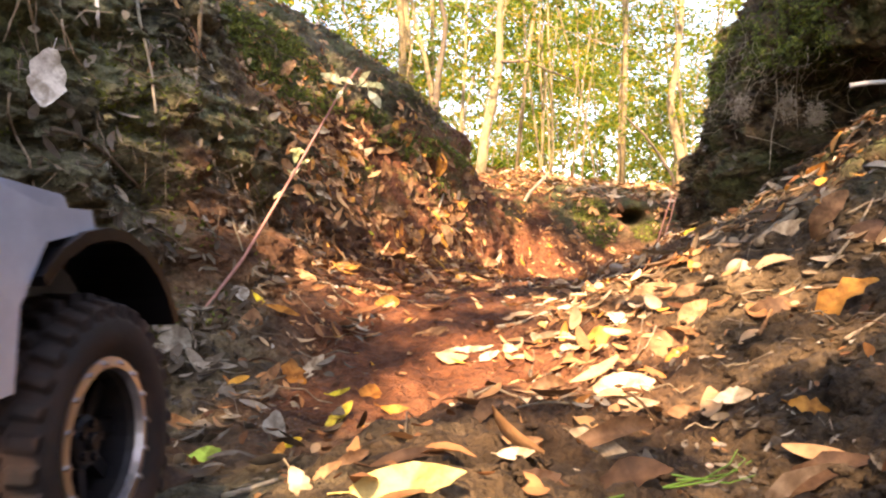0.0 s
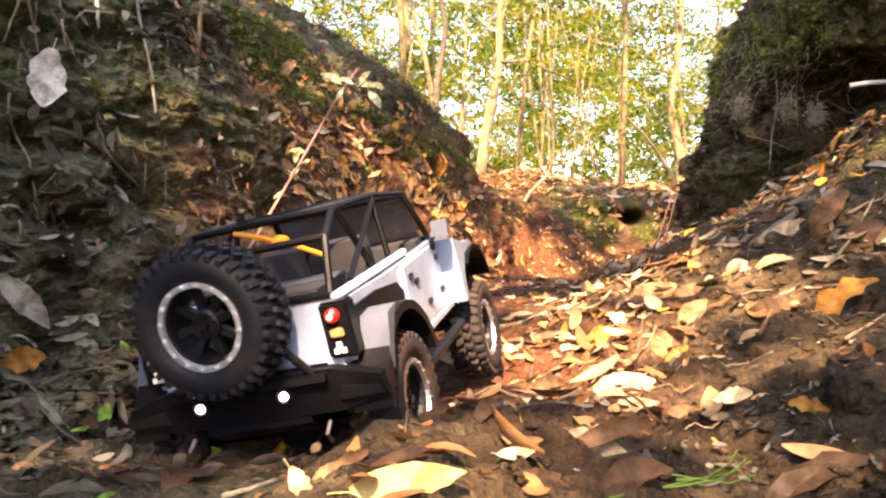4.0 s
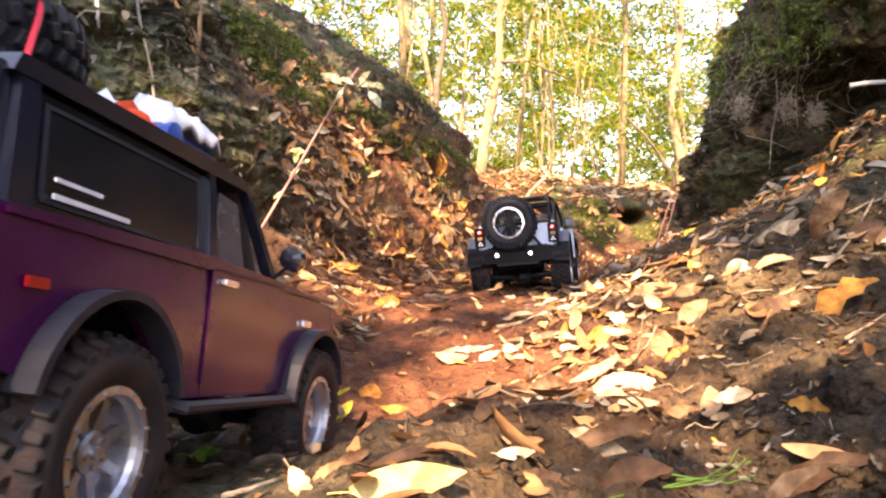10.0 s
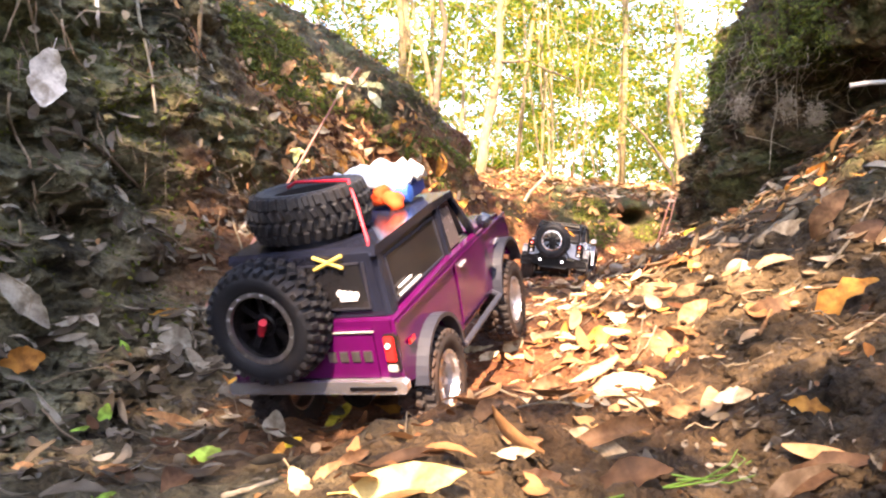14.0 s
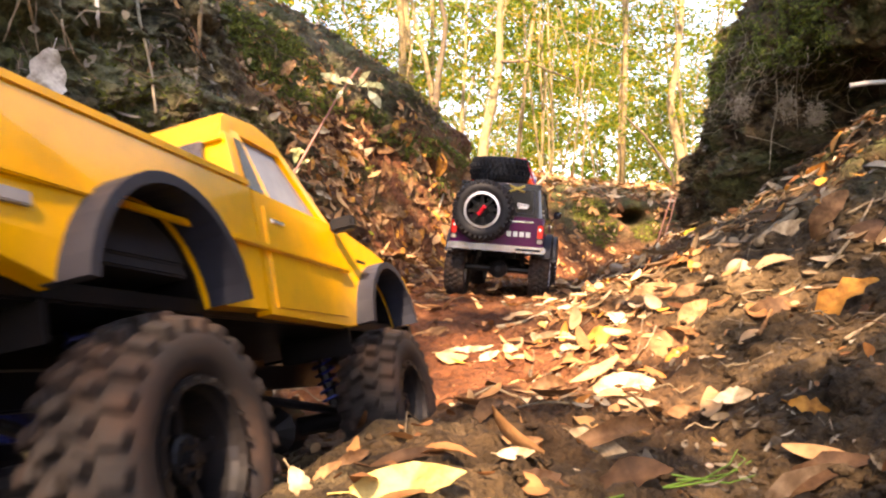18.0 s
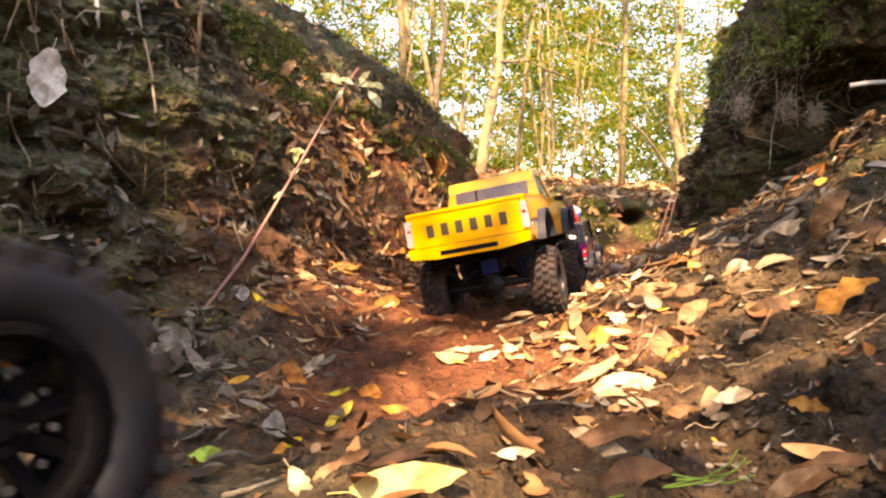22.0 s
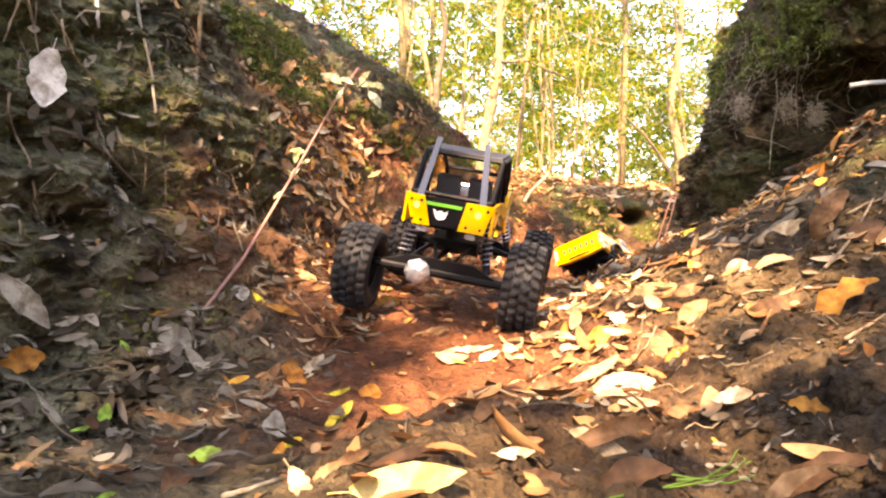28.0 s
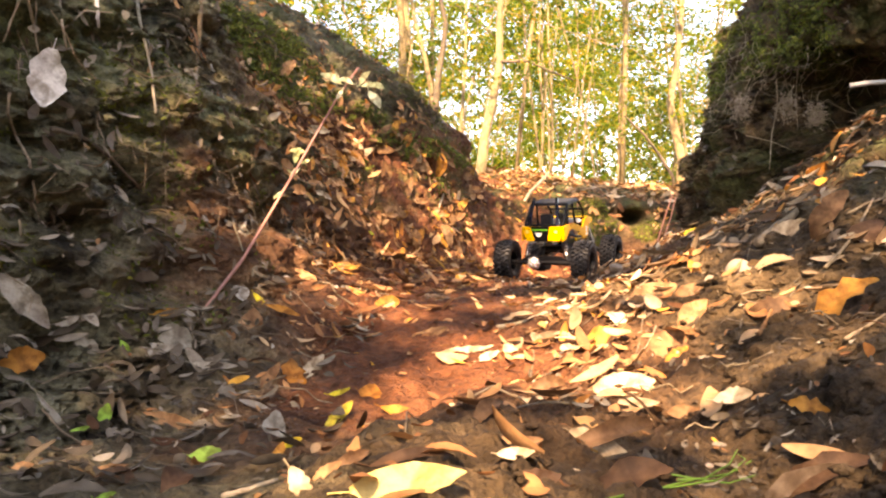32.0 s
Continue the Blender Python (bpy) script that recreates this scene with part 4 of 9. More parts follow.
    for k in range(4):
        ring = lathe([(0, 0.0034), (0.001, 0.0034), (0.001, 0.0016), (0, 0.0016)], 12, closed=True, turn=Matrix.Rotation(radians(90), 4, "Z"))
        joined(bm, moved(ring, Matrix.Translation((0.0385 + k * 0.0055, -0.2197, 0.187 - 0.0008 * k))))
    part("window_sticker", bm, WHITE, c, "white sticker shape")
    part("hood", prism([(0.070, 0.140), (0.070, 0.166), (0.150, 0.162), (0.194, 0.157), (0.202, 0.148), (0.202, 0.14)], -0.083, 0.083, 0.003), PURPLE, c)
    part("grille", box(-0.080, 0.080, 0.199, 0.2035, 0.112, 0.148, 0.001), BLACK, c)
    part("floor_pan", box(-0.084, 0.084, -0.218, 0.195, 0.090, 0.102, 0.001), BLACK, c)
    part("windscreen", prism([(0.070, 0.165), (0.024, 0.224), (0.022, 0.224), (0.068, 0.165)], -0.072, 0.072), WINDOW_BROWN, c)
    part("dashboard", box(-0.078, 0.078, 0.030, 0.068, 0.140, 0.165, 0.003), SEAT, c)
    for sx in (1, -1):
        part("seat", prism([(-0.04, 0.11), (-0.05, 0.195), (-0.038, 0.197), (-0.022, 0.14), (0.015, 0.138), (0.015, 0.11)], sx * 0.016, sx * 0.06, 0.004), SEAT, c)
    rear = part("rear_bumper", prism([(-0.094, 0.092), (-0.096, 0.095), (-0.096, 0.102), (-0.092, 0.105), (0.094, 0.105), (0.098, 0.102), (0.098, 0.095), (0.096, 0.092)], -0.238, -0.228, 0.0015, plane="xz"), POLISHED, c, "polished chrome bumper")
    part("bumper_recess", box(0.040, 0.088, -0.2392, -0.2382, 0.096, 0.100, 0.0003), BLACK, rear)
    part("front_bumper", box(-0.096, 0.096, 0.206, 0.218, 0.092, 0.108, 0.002), CHROME, c)
    spare = put_wheel(dull, c, pose(-0.029, -0.240, 0.170, 6, 0, -90), "spare_wheel", "spare wheel with red hub")
    part("hub_cap", tube([(0.008, -0.008, -0.008), (0.02, 0.006, 0.006)], 0.004), RED, spare, "red hub")
    part("spare_carrier", box(-0.05, -0.008, -0.236, -0.229, 0.135, 0.185, 0.002), BLACK, c)
    # roof load
    roof_tyre = part("roof_tyre", moved(tyre_bm(0.062, 0.048, 0.034, 34, 0.0042), Matrix.Translation((-0.012, -0.152, 0.2575)) @ Matrix.Rotation(radians(90), 4, "Y")), RUBBER_CLEAN, c, "big tyre lying on the roof")
    part("tie_strap", tube([(0.066, -0.195, 0.226), (0.050, -0.172, 0.262), (0.040, -0.160, 0.2835), (-0.03, -0.140, 0.2845), (-0.066, -0.120, 0.270), (-0.076, -0.110, 0.226)], 0.0017), RED, roof_tyre, "red tie-down strap")
    part("tape_cross", tube([(0.018, -0.221, 0.212), (0.048, -0.220, 0.224)], 0.0018, tube([(0.018, -0.220, 0.224), (0.048, -0.221, 0.212)], 0.0018)), STRAW, c, "yellow tape tied in a cross")
    for k, (x, y, z, r) in enumerate(((0.044, -0.068, 0.241, 0.011), (0.028, -0.066, 0.248, 0.010), (-0.060, -0.076, 0.258, 0.012))):
        bm = bmesh.new()
        bmesh.ops.create_icosphere(bm, subdivisions=2, radius=r)
        for v in bm.verts:
            v.co *= 1 + 0.8 * noise.noise(v.co * 110 + Vector((k * 5, 0, 0)))
        part("cloth_roll", moved(bm, Matrix.Translation((x, y, z))), ORANGE_CLOTH, c, "orange rolled cloth", smooth=True)
    part("roof_crate", box(-0.045, 0.050, -0.044, 0.020, 0.232, 0.252, 0.004), BLUE_METAL, c, "dark blue roof crate")
    part("water_can", moved(lathe([(-0.012, 0.004), (-0.011, 0.010), (0.011, 0.010), (0.012, 0.004)], 12), Matrix.Translation((0.044, -0.044, 0.243))), BLUE, c, "blue can")
    bm = bmesh.new()
    bmesh.ops.create_grid(bm, x_segments=14, y_segments=12, size=0.5)
    for v in bm.verts:
        e = max(abs(v.co.x), abs(v.co.y)) * 2
        v.co = Vector((v.co.x * 0.100, v.co.y * 0.074, 0.014 * (1 - e ** 6) + 0.014 * noise.noise(v.co * 6) + 0.007 * noise.noise(v.co * 15)))
    bmesh.ops.solidify(bm, geom=bm.faces[:], thickness=0.004)
    part("white_tarp", moved(bm, Matrix.Translation((0.002, -0.013, 0.257))), WHITE_CLOTH, c, "crumpled white tarp", smooth=True)
    chassis(c, 0.035, -0.20, 0.20, 0.086)
    axle_parts(c, -0.145, 0.054, 0.08)
    axle_parts(c, 0.149, 0.053, 0.08)
    for sx in (1, -1):
        for y in (-0.138, 0.138):
            shock(c, (sx * 0.05, y, 0.062), (sx * 0.044, y - 0.01 * (1 if y > 0 else -1), 0.115), DARK_METAL)
    return wheels


wagon_wheels = build_wagon(wagon)

# yellow pickup on tall suspension
pickup = thing("model_pickup", "yellow model pickup truck on tall suspension and muddy tyres", "toy car", "model cars in convoy")


def build_pickup(c):
    kind = wheel_kind(0.057, 0.044, 0.030, 26, 0.0050, "slot", DARK_METAL, DARK_METAL, RUBBER)
    wheels = four_wheels(kind, c, 0.092, -0.140, 0.142, 0.080, 0.079)
    bed = [(-0.252, 0.165), (-0.250, 0.214), (-0.042, 0.214), (-0.042, 0.146)] + arc(-0.140, 0.138, 0.052, 8, 172, 9) + [(-0.215, 0.152)]
    front = [(-0.038, 0.144), (-0.038, 0.214), (0.088, 0.213), (0.150, 0.205), (0.222, 0.190), (0.232, 0.178), (0.232, 0.154), (0.215, 0.148)] + arc(0.145, 0.136, 0.052, 12, 172, 9) + [(0.075, 0.142)]
    bulge = lambda y, z: 1.0 - 0.9 * max(0.0, z - 0.185) - 0.5 * max(0.0, 0.165 - z)
    for sx in (1, -1):
        part("bed_side", prism(bed, sx * 0.086, sx * 0.097, 0.002, narrow=bulge), YELLOW_PAINT, c)
        part("front_wing", prism(front, sx * 0.082, sx * 0.096, 0.003, narrow=bulge), YELLOW_PAINT, c)
        door = part("door", prism([(-0.030, 0.148), (-0.030, 0.206), (0.072, 0.206), (0.072, 0.148)], sx * 0.0955, sx * 0.0972, 0.0006, narrow=bulge), YELLOW_PAINT, c)
        part("door_handle", box(sx * 0.0925, sx * 0.0965, -0.024, -0.008, 0.196, 0.200, 0.001), CHROME, door)
        part("body_crease", box(sx * 0.0955, sx * 0.0985, -0.245, 0.085, 0.1795, 0.1825, 0.0006), YELLOW_PAINT, c)
        part("bed_rail", box(sx * 0.0815, sx * 0.0955, -0.252, -0.042, 0.213, 0.219, 0.0015), YELLOW_PAINT, c)
        part("side_marker", box(sx * 0.096, sx * 0.0985, -0.225, -0.205, 0.170, 0.175, 0.0005), CLEAR_LENS, c)
        part("wing_badge", box(sx * 0.093, sx * 0.0955, 0.108, 0.128, 0.190, 0.193, 0.0004), DARK_METAL, c)
        part("rear_fender_flare", flare_bm(sx * 0.090, sx * 0.110, -0.140, 0.138, 0.051, 0.005, 8, 172, 18), FLARE, c)
        part("front_fender_flare", flare_bm(sx * 0.088, sx * 0.108, 0.145, 0.136, 0.051, 0.005, 12, 172, 18), FLARE, c)
        for wy, wz in ((-0.140, 0.138), (0.145, 0.136)):
            part("wheel_well", prism(arc(wy, wz, 0.0525, -12, 192, 10) + arc(wy, wz, 0.0495, 192, -12, 10), sx * 0.034, sx * 0.0865), BLACK, c)
            part("well_wall", prism(arc(wy, wz, 0.0495, -12, 192, 10), sx * 0.032, sx * 0.034), BLACK, c)
        part("tail_light", prism([(-0.2545, 0.168), (-0.2545, 0.208), (-0.247, 0.208), (-0.245, 0.168)], sx * 0.0885, sx * 0.0985, 0.002), CLEAR_LENS, c, "pale clear tail light")
        part("red_lens", box(sx * 0.0900, sx * 0.0955, -0.2558, -0.2535, 0.190, 0.1945, 0.0008), RED_LENS, c)
        # cab
        lean = lambda y, z: 1 - 2.6 * (z - 0.213)
        part("roof_pillar", prism([(-0.038, 0.212), (-0.028, 0.262), (-0.014, 0.264), (0.0, 0.212)], sx * 0.078, sx * 0.088, 0.0015, narrow=lean), YELLOW_PAINT, c)
        part("windscreen_pillar", prism([(0.080, 0.212), (0.036, 0.262), (0.046, 0.262), (0.092, 0.212)], sx * 0.079, sx * 0.088, 0.0015, narrow=lean), YELLOW_PAINT, c)
        part("side_window", prism([(0.001, 0.213), (-0.013, 0.257), (0.036, 0.257), (0.078, 0.213)], sx * 0.083, sx * 0.085, narrow=lean), GLASS_PALE, c, "misted side window")
        part("quarter_window", prism([(-0.030, 0.218), (-0.024, 0.252), (-0.016, 0.252), (-0.012, 0.218)], sx * 0.0885, sx * 0.0895, narrow=lean), GLASS_DARK, c)
        part("mirror", box(sx * 0.094, sx * 0.112, 0.068, 0.076, 0.206, 0.216, 0.002), BLACK, c)
        part("headlight", box(sx * 0.048, sx * 0.084, 0.230, 0.235, 0.160, 0.178, 0.001), CLEAR_LENS, c)
    part("tailgate", prism([(-0.086, 0.164), (-0.086, 0.214), (0.086, 0.214), (0.086, 0.164)], -0.2535, -0.243, 0.002, plane="xz"), YELLOW_PAINT, c)
    part("tailgate_lip", box(-0.090, 0.090, -0.2555, -0.243, 0.2125, 0.219, 0.0015), YELLOW_PAINT, c)
    bumper = part("rear_bumper", prism([(-0.096, 0.148), (-0.098, 0.163), (0.098, 0.163), (0.096, 0.148), (0.05, 0.143), (-0.05, 0.143)], -0.259, -0.238, 0.002, plane="xz"), YELLOW_PAINT, c)
    part("number_recess", box(-0.046, 0.046, -0.2605, -0.2585, 0.148, 0.155, 0.0005), BLACK, bumper)
    for k in range(6):
        x = -0.0635 + k * 0.0235
        part("badge_bar", box(x, x + 0.0115, -0.2549, -0.2537, 0.178, 0.197, 0), LETTER, c, "worn dark badge shape" if k == 0 else "")
    part("bed_floor", box(-0.084, 0.084, -0.244, -0.044, 0.160, 0.168, 0.001), LINER, c, "black bed liner")
    for sx in (1, -1):
        part("bed_liner_side", box(sx * 0.078, sx * 0.0855, -0.243, -0.044, 0.165, 0.213, 0.001), LINER, c)
    part("bed_crate", prism([(-0.23, 0.168), (-0.225, 0.190), (-0.06, 0.198), (-0.052, 0.168)], -0.07, 0.07, 0.004), LINER, c, "black battery tray")
    part("cab_back", prism([(-0.088, 0.166), (-0.0885, 0.214), (-0.087, 0.2205), (0.087, 0.2205), (0.0885, 0.214), (0.088, 0.166)], -0.0455, -0.037, 0.0015, plane="xz"), YELLOW_PAINT, c)
    part("rear_window", prism([(-0.0440, 0.220), (-0.0375, 0.250), (-0.0345, 0.250), (-0.0410, 0.220)], -0.067, 0.067), WINDOW_BROWN, c, "hazy brown rear window")
    part("cab_back_header", prism([(-0.0375, 0.2485), (-0.0335, 0.264), (-0.022, 0.266), (-0.026, 0.2485)], -0.0785, 0.0785, 0.001), YELLOW_PAINT, c)
    part("window_slider_bar", prism([(-0.0448, 0.220), (-0.0383, 0.250), (-0.0373, 0.250), (-0.0438, 0.220)], -0.030, -0.026), BLACK, c)
    for sx in (1, -1):
        part("cab_back_post", prism([(-0.041, 0.214), (-0.031, 0.263), (-0.024, 0.263), (-0.034, 0.214)], sx * 0.067, sx * 0.088, 0.001, narrow=lambda y, z: 1 - 2.6 * (z - 0.213)), YELLOW_PAINT, c)
    part("roof", prism([(-0.034, 0.258), (-0.028, 0.267), (0.010, 0.271), (0.036, 0.267), (0.048, 0.258)], -0.0775, 0.0775, 0.003), YELLOW_PAINT, c)
    part("hood", prism([(0.080, 0.190), (0.080, 0.214), (0.150, 0.208), (0.220, 0.193), (0.231, 0.184), (0.231, 0.17)], -0.083, 0.083, 0.003), YELLOW_PAINT, c)
    part("grille", box(-0.083, 0.083, 0.229, 0.233, 0.156, 0.182, 0.001), BLACK, c)
    part("front_bumper", box(-0.090, 0.090, 0.228, 0.240, 0.140, 0.154, 0.002), BLACK, c)
    part("windscreen", prism([(0.088, 0.213), (0.046, 0.260), (0.044, 0.260), (0.086, 0.213)], -0.070, 0.070), GLASS_PALE, c)
    part("floor_pan", box(-0.086, 0.086, -0.240, 0.225, 0.142, 0.150, 0.001), BLACK, c)
    part("dashboard", box(-0.076, 0.076, 0.050, 0.084, 0.190, 0.212, 0.003), SEAT, c)
    chassis(c, 0.034, -0.20, 0.20, 0.118)
    axle_parts(c, -0.140, 0.083, 0.085)
    axle_parts(c, 0.142, 0.082, 0.085)
    part("leaf_spring", tube([(0.05, -0.195, 0.112), (0.05, -0.140, 0.092), (0.05, -0.085, 0.112)], 0.003, tube([(-0.05, -0.195, 0.112), (-0.05, -0.140, 0.092), (-0.05, -0.085, 0.112)], 0.003)), DARK_METAL, c)
    part("servo", box(-0.02, 0.01, -0.13, -0.10, 0.10, 0.125, 0.002), BLUE_METAL, c, "blue servo")
    for sx in (1, -1):
        for y in (-0.132, 0.134):
            shock(c, (sx * 0.052, y, 0.088), (sx * 0.046, y - 0.01 * (1 if y > 0 else -1), 0.150), BLUE_METAL)
    return wheels


pickup_wheels = build_pickup(pickup)

# yellow tube-frame rock buggy
crawler = thing("model_rock_buggy", "yellow and black tube-frame model rock buggy on oversized tyres", "toy car", "model cars in convoy")


def build_crawler(c):
    kind = wheel_kind(0.068, 0.057, 0.036, 27, 0.0066, "crawl", BLACK, BLACK, RUBBER_CLEAN)
    wheels = four_wheels(kind, c, 0.130, -0.163, 0.165, 0.083, 0.072)
    rail = lambda sx: [(sx * 0.062, -0.165, 0.205), (sx * 0.062, -0.105, 0.266), (sx * 0.060, 0.015, 0.268), (sx * 0.058, 0.070, 0.232), (sx * 0.055, 0.095, 0.196)]
    for sx in (1, -1):
        part("cage_rail", tube(rail(sx), 0.0040), BLACK, c)
        part("cage_pillar", tube([(sx * 0.061, -0.055, 0.268), (sx * 0.066, -0.035, 0.186)], 0.0036), BLACK, c)
        part("cage_pillar", tube([(sx * 0.062, -0.105, 0.266), (sx * 0.066, -0.120, 0.200)], 0.0036), BLACK, c)
        part("lower_rail", tube([(sx * 0.060, -0.160, 0.186), (sx * 0.066, -0.03, 0.150), (sx * 0.062, 0.08, 0.135), (sx * 0.050, 0.16, 0.150)], 0.0040), BLACK, c)
        part("side_panel", prism([(-0.180, 0.158), (-0.177, 0.203), (-0.12, 0.204), (-0.065, 0.199), (-0.020, 0.190), (0.028, 0.172), (0.058, 0.150), (0.070, 0.134), (0.040, 0.134), (0.004, 0.154), (-0.045, 0.173), (-0.085, 0.184), (-0.116, 0.180), (-0.138, 0.166), (-0.148, 0.158)],
                                 sx * 0.066, sx * 0.070, 0.001), ORANGE_PAINT, c)
        nose = part("nose_panel", prism([(-0.030, 0.136), (-0.026, 0.150), (0.010, 0.160), (0.034, 0.158), (0.072, 0.196), (0.104, 0.204), (0.160, 0.190), (0.158, 0.178), (0.120, 0.176), (0.104, 0.134)], sx * 0.060, sx * 0.066, 0.001), ORANGE_PAINT, c)
        bars(nose, "side_sticker", [(0.045, 0.062, 0.140, 0.146), (0.070, 0.094, 0.140, 0.147), (0.078, 0.092, 0.152, 0.159), (0.080, 0.090, 0.164, 0.170)], WHITE, x=sx * 0.0662 - (0.0 if sx > 0 else 0.0012))
        for y, z in ((-0.165, 0.193), (-0.166, 0.168), (-0.100, 0.196), (-0.020, 0.166)):
            part("panel_bolt", moved(lathe([(0, 0.0026), (0.0015, 0.0024), (0.0016, 0.0004)], 8), Matrix.Translation((sx * 0.0702 - (0 if sx > 0 else 0.0016), y, z))), DARK_METAL, c)
        # rear corner panel, and the upright rubber guard on the cage
        x0, x1 = (0.026, 0.0695) if sx > 0 else (-0.0695, -0.040)
        lo0, lo1 = (0.018, 0.058) if sx > 0 else (-0.056, -0.030)
        part("rear_panel", prism([(lo0, 0.158), (x0, 0.203), (x1, 0.203), (lo1 if sx > 0 else lo0, 0.158)] if sx > 0 else [(-0.054, 0.158), (-0.0695, 0.203), (-0.040, 0.203), (-0.026, 0.158)], -0.182, -0.1775, 0.001, plane="xz"), ORANGE_PAINT, c)
        for bx, bz in ((0.034, 0.195), (0.060, 0.195), (0.030, 0.165), (0.052, 0.165)):
            if sx < 0:
                bx = bx * 0.62 + 0.022
            part("panel_bolt", moved(lathe([(0, 0.0024), (0.0015, 0.0022), (0.0016, 0.0004)], 8, turn=Matrix.Rotation(radians(-90), 4, "Z")), Matrix.Translation((sx * bx, -0.182, bz))), DARK_METAL, c)
        part("round_decal", moved(lathe([(0, 0.0052), (0.0006, 0.0052), (0.0007, 0.0004)], 14, turn=Matrix.Rotation(radians(-90), 4, "Z")), Matrix.Translation((sx * (0.046 if sx > 0 else 0.050), -0.182, 0.187))), CREAM_DECAL, c, "faded cream decal")
        part("upright_guard", prism([(-0.172, 0.200), (-0.140, 0.292), (-0.134, 0.290), (-0.162, 0.198)], sx * 0.044, sx * 0.055, 0.001, narrow=lambda y, z: 1 - 2.6 * (z - 0.2)), GLOSS_BLACK, c, "dark bent upright guard")
        shock(c, (sx * 0.070, -0.150, 0.092), (sx * 0.052, -0.128, 0.180), ALLOY, 0.010, 9)
        shock(c, (sx * 0.070, 0.150, 0.090), (sx * 0.050, 0.128, 0.172), ALLOY, 0.010, 9)
        part("fog_lamp", box(sx * 0.038 - 0.009, sx * 0.038 + 0.009, -0.176, -0.168, 0.146, 0.155, 0.002), CLEAR_LENS, c)
        for y in (-0.150, 0.150):
            part("suspension_link", tube([(sx * 0.080, y, 0.074), (sx * 0.040, y * 0.2, 0.108)], 0.0036), DARK_METAL, c)
            part("upper_link", tube([(sx * 0.012, y, 0.098), (sx * 0.038, y * 0.3, 0.124)], 0.0030), DARK_METAL, c)
        part("seat", prism([(-0.05, 0.150), (-0.066, 0.226), (-0.052, 0.230), (-0.032, 0.166), (0.005, 0.164), (0.005, 0.150)], sx * 0.008, sx * 0.046, 0.004), SEAT, c)
        part("head_lamp", moved(lathe([(0, 0.010), (0.006, 0.009), (0.007, 0.0005)], 12, turn=Matrix.Rotation(radians(90), 4, "Z")), Matrix.Translation((sx * 0.035, 0.150, 0.178))), CLEAR_LENS, c)
    for y, z, w in ((-0.105, 0.266, 0.062), (-0.055, 0.268, 0.061), (0.015, 0.268, 0.060), (0.070, 0.232, 0.058), (-0.165, 0.206, 0.062), (0.095, 0.196, 0.055)):
        part("cage_crossbar", tube([(-w, y, z), (w, y, z)], 0.0038), BLACK, c)
    part("roof_panel", prism([(-0.106, 0.270), (-0.105, 0.273), (0.014, 0.2745), (0.036, 0.262), (0.034, 0.259), (0.012, 0.2715)], -0.060, 0.060, 0.0008), FLARE, c, "grey sheet roof")
    back = part("rear_centre_panel", prism([(-0.030, 0.160), (-0.044, 0.203), (0.030, 0.203), (0.020, 0.160)], -0.180, -0.177, 0.0008, plane="xz"), BLACK, c)
    part("green_stripe", box(-0.036, 0.020, -0.183, -0.180, 0.190, 0.195, 0.0005), GREEN, back, "bright green stripe")
    part("emblem", prism([(-0.024, 0.185), (-0.018, 0.172), (-0.012, 0.169), (-0.004, 0.172), (0.000, 0.185), (-0.006, 0.181), (-0.012, 0.184), (-0.018, 0.181)], -0.1825, -0.180, 0.0, plane="xz"), WHITE, back, "white emblem shape")
    part("hood", prism([(0.092, 0.190), (0.100, 0.203), (0.160, 0.191), (0.166, 0.182), (0.160, 0.178)], -0.058, 0.058, 0.001), ORANGE_PAINT, c)
    part("grille", box(-0.045, 0.045, 0.158, 0.163, 0.150, 0.180, 0.001), BLACK, c)
    part("motor", moved(lathe([(-0.028, 0.006), (-0.026, 0.017), (0.026, 0.017), (0.028, 0.006)], 16, turn=Matrix.Rotation(radians(90), 4, "Z")), Matrix.Translation((0.0, 0.02, 0.150))), DARK_METAL, c)
    part("battery", box(-0.030, 0.030, 0.030, 0.090, 0.160, 0.182, 0.003), RED, c, "red battery pack")
    part("receiver_box", box(-0.050, 0.056, 0.046, 0.064, 0.186, 0.200, 0.003), WHITE, c, "white receiver box")
    part("belly_plate", prism([(-0.08, 0.112), (-0.05, 0.098), (0.06, 0.098), (0.10, 0.116), (0.10, 0.124), (-0.08, 0.124)], -0.040, 0.040, 0.0015), BLACK, c)
    part("gearbox", box(-0.022, 0.022, -0.040, 0.030, 0.112, 0.150, 0.004), DARK_METAL, c)
    part("fuel_cell", box(-0.040, 0.040, -0.150, -0.095, 0.150, 0.190, 0.004), BLACK, c)
    for y, z in ((-0.163, 0.083), (0.165, 0.074)):
        part("drive_shaft", tube([(0, y * 0.15, 0.112), (-0.03, y * 0.9, z)], 0.0042), DARK_METAL, c)
        ax = axle_parts(c, y, z, 0.125, BLACK, CHROME, -0.034)
        part("axle_truss", prism([(-0.105, z + 0.004), (-0.05, z + 0.022), (0.05, z + 0.022), (0.095, z + 0.004)], y - 0.004, y + 0.004, 0.001, plane="xz"), BLACK, ax)
    part("tie_rod", tube([(-0.10, 0.190, 0.074), (0.10, 0.190, 0.074)], 0.003), ALLOY, c)
    return wheels


crawler_wheels = build_crawler(crawler)


# ---- leaves, trees, roots ----
rng = np.random.default_rng(7)


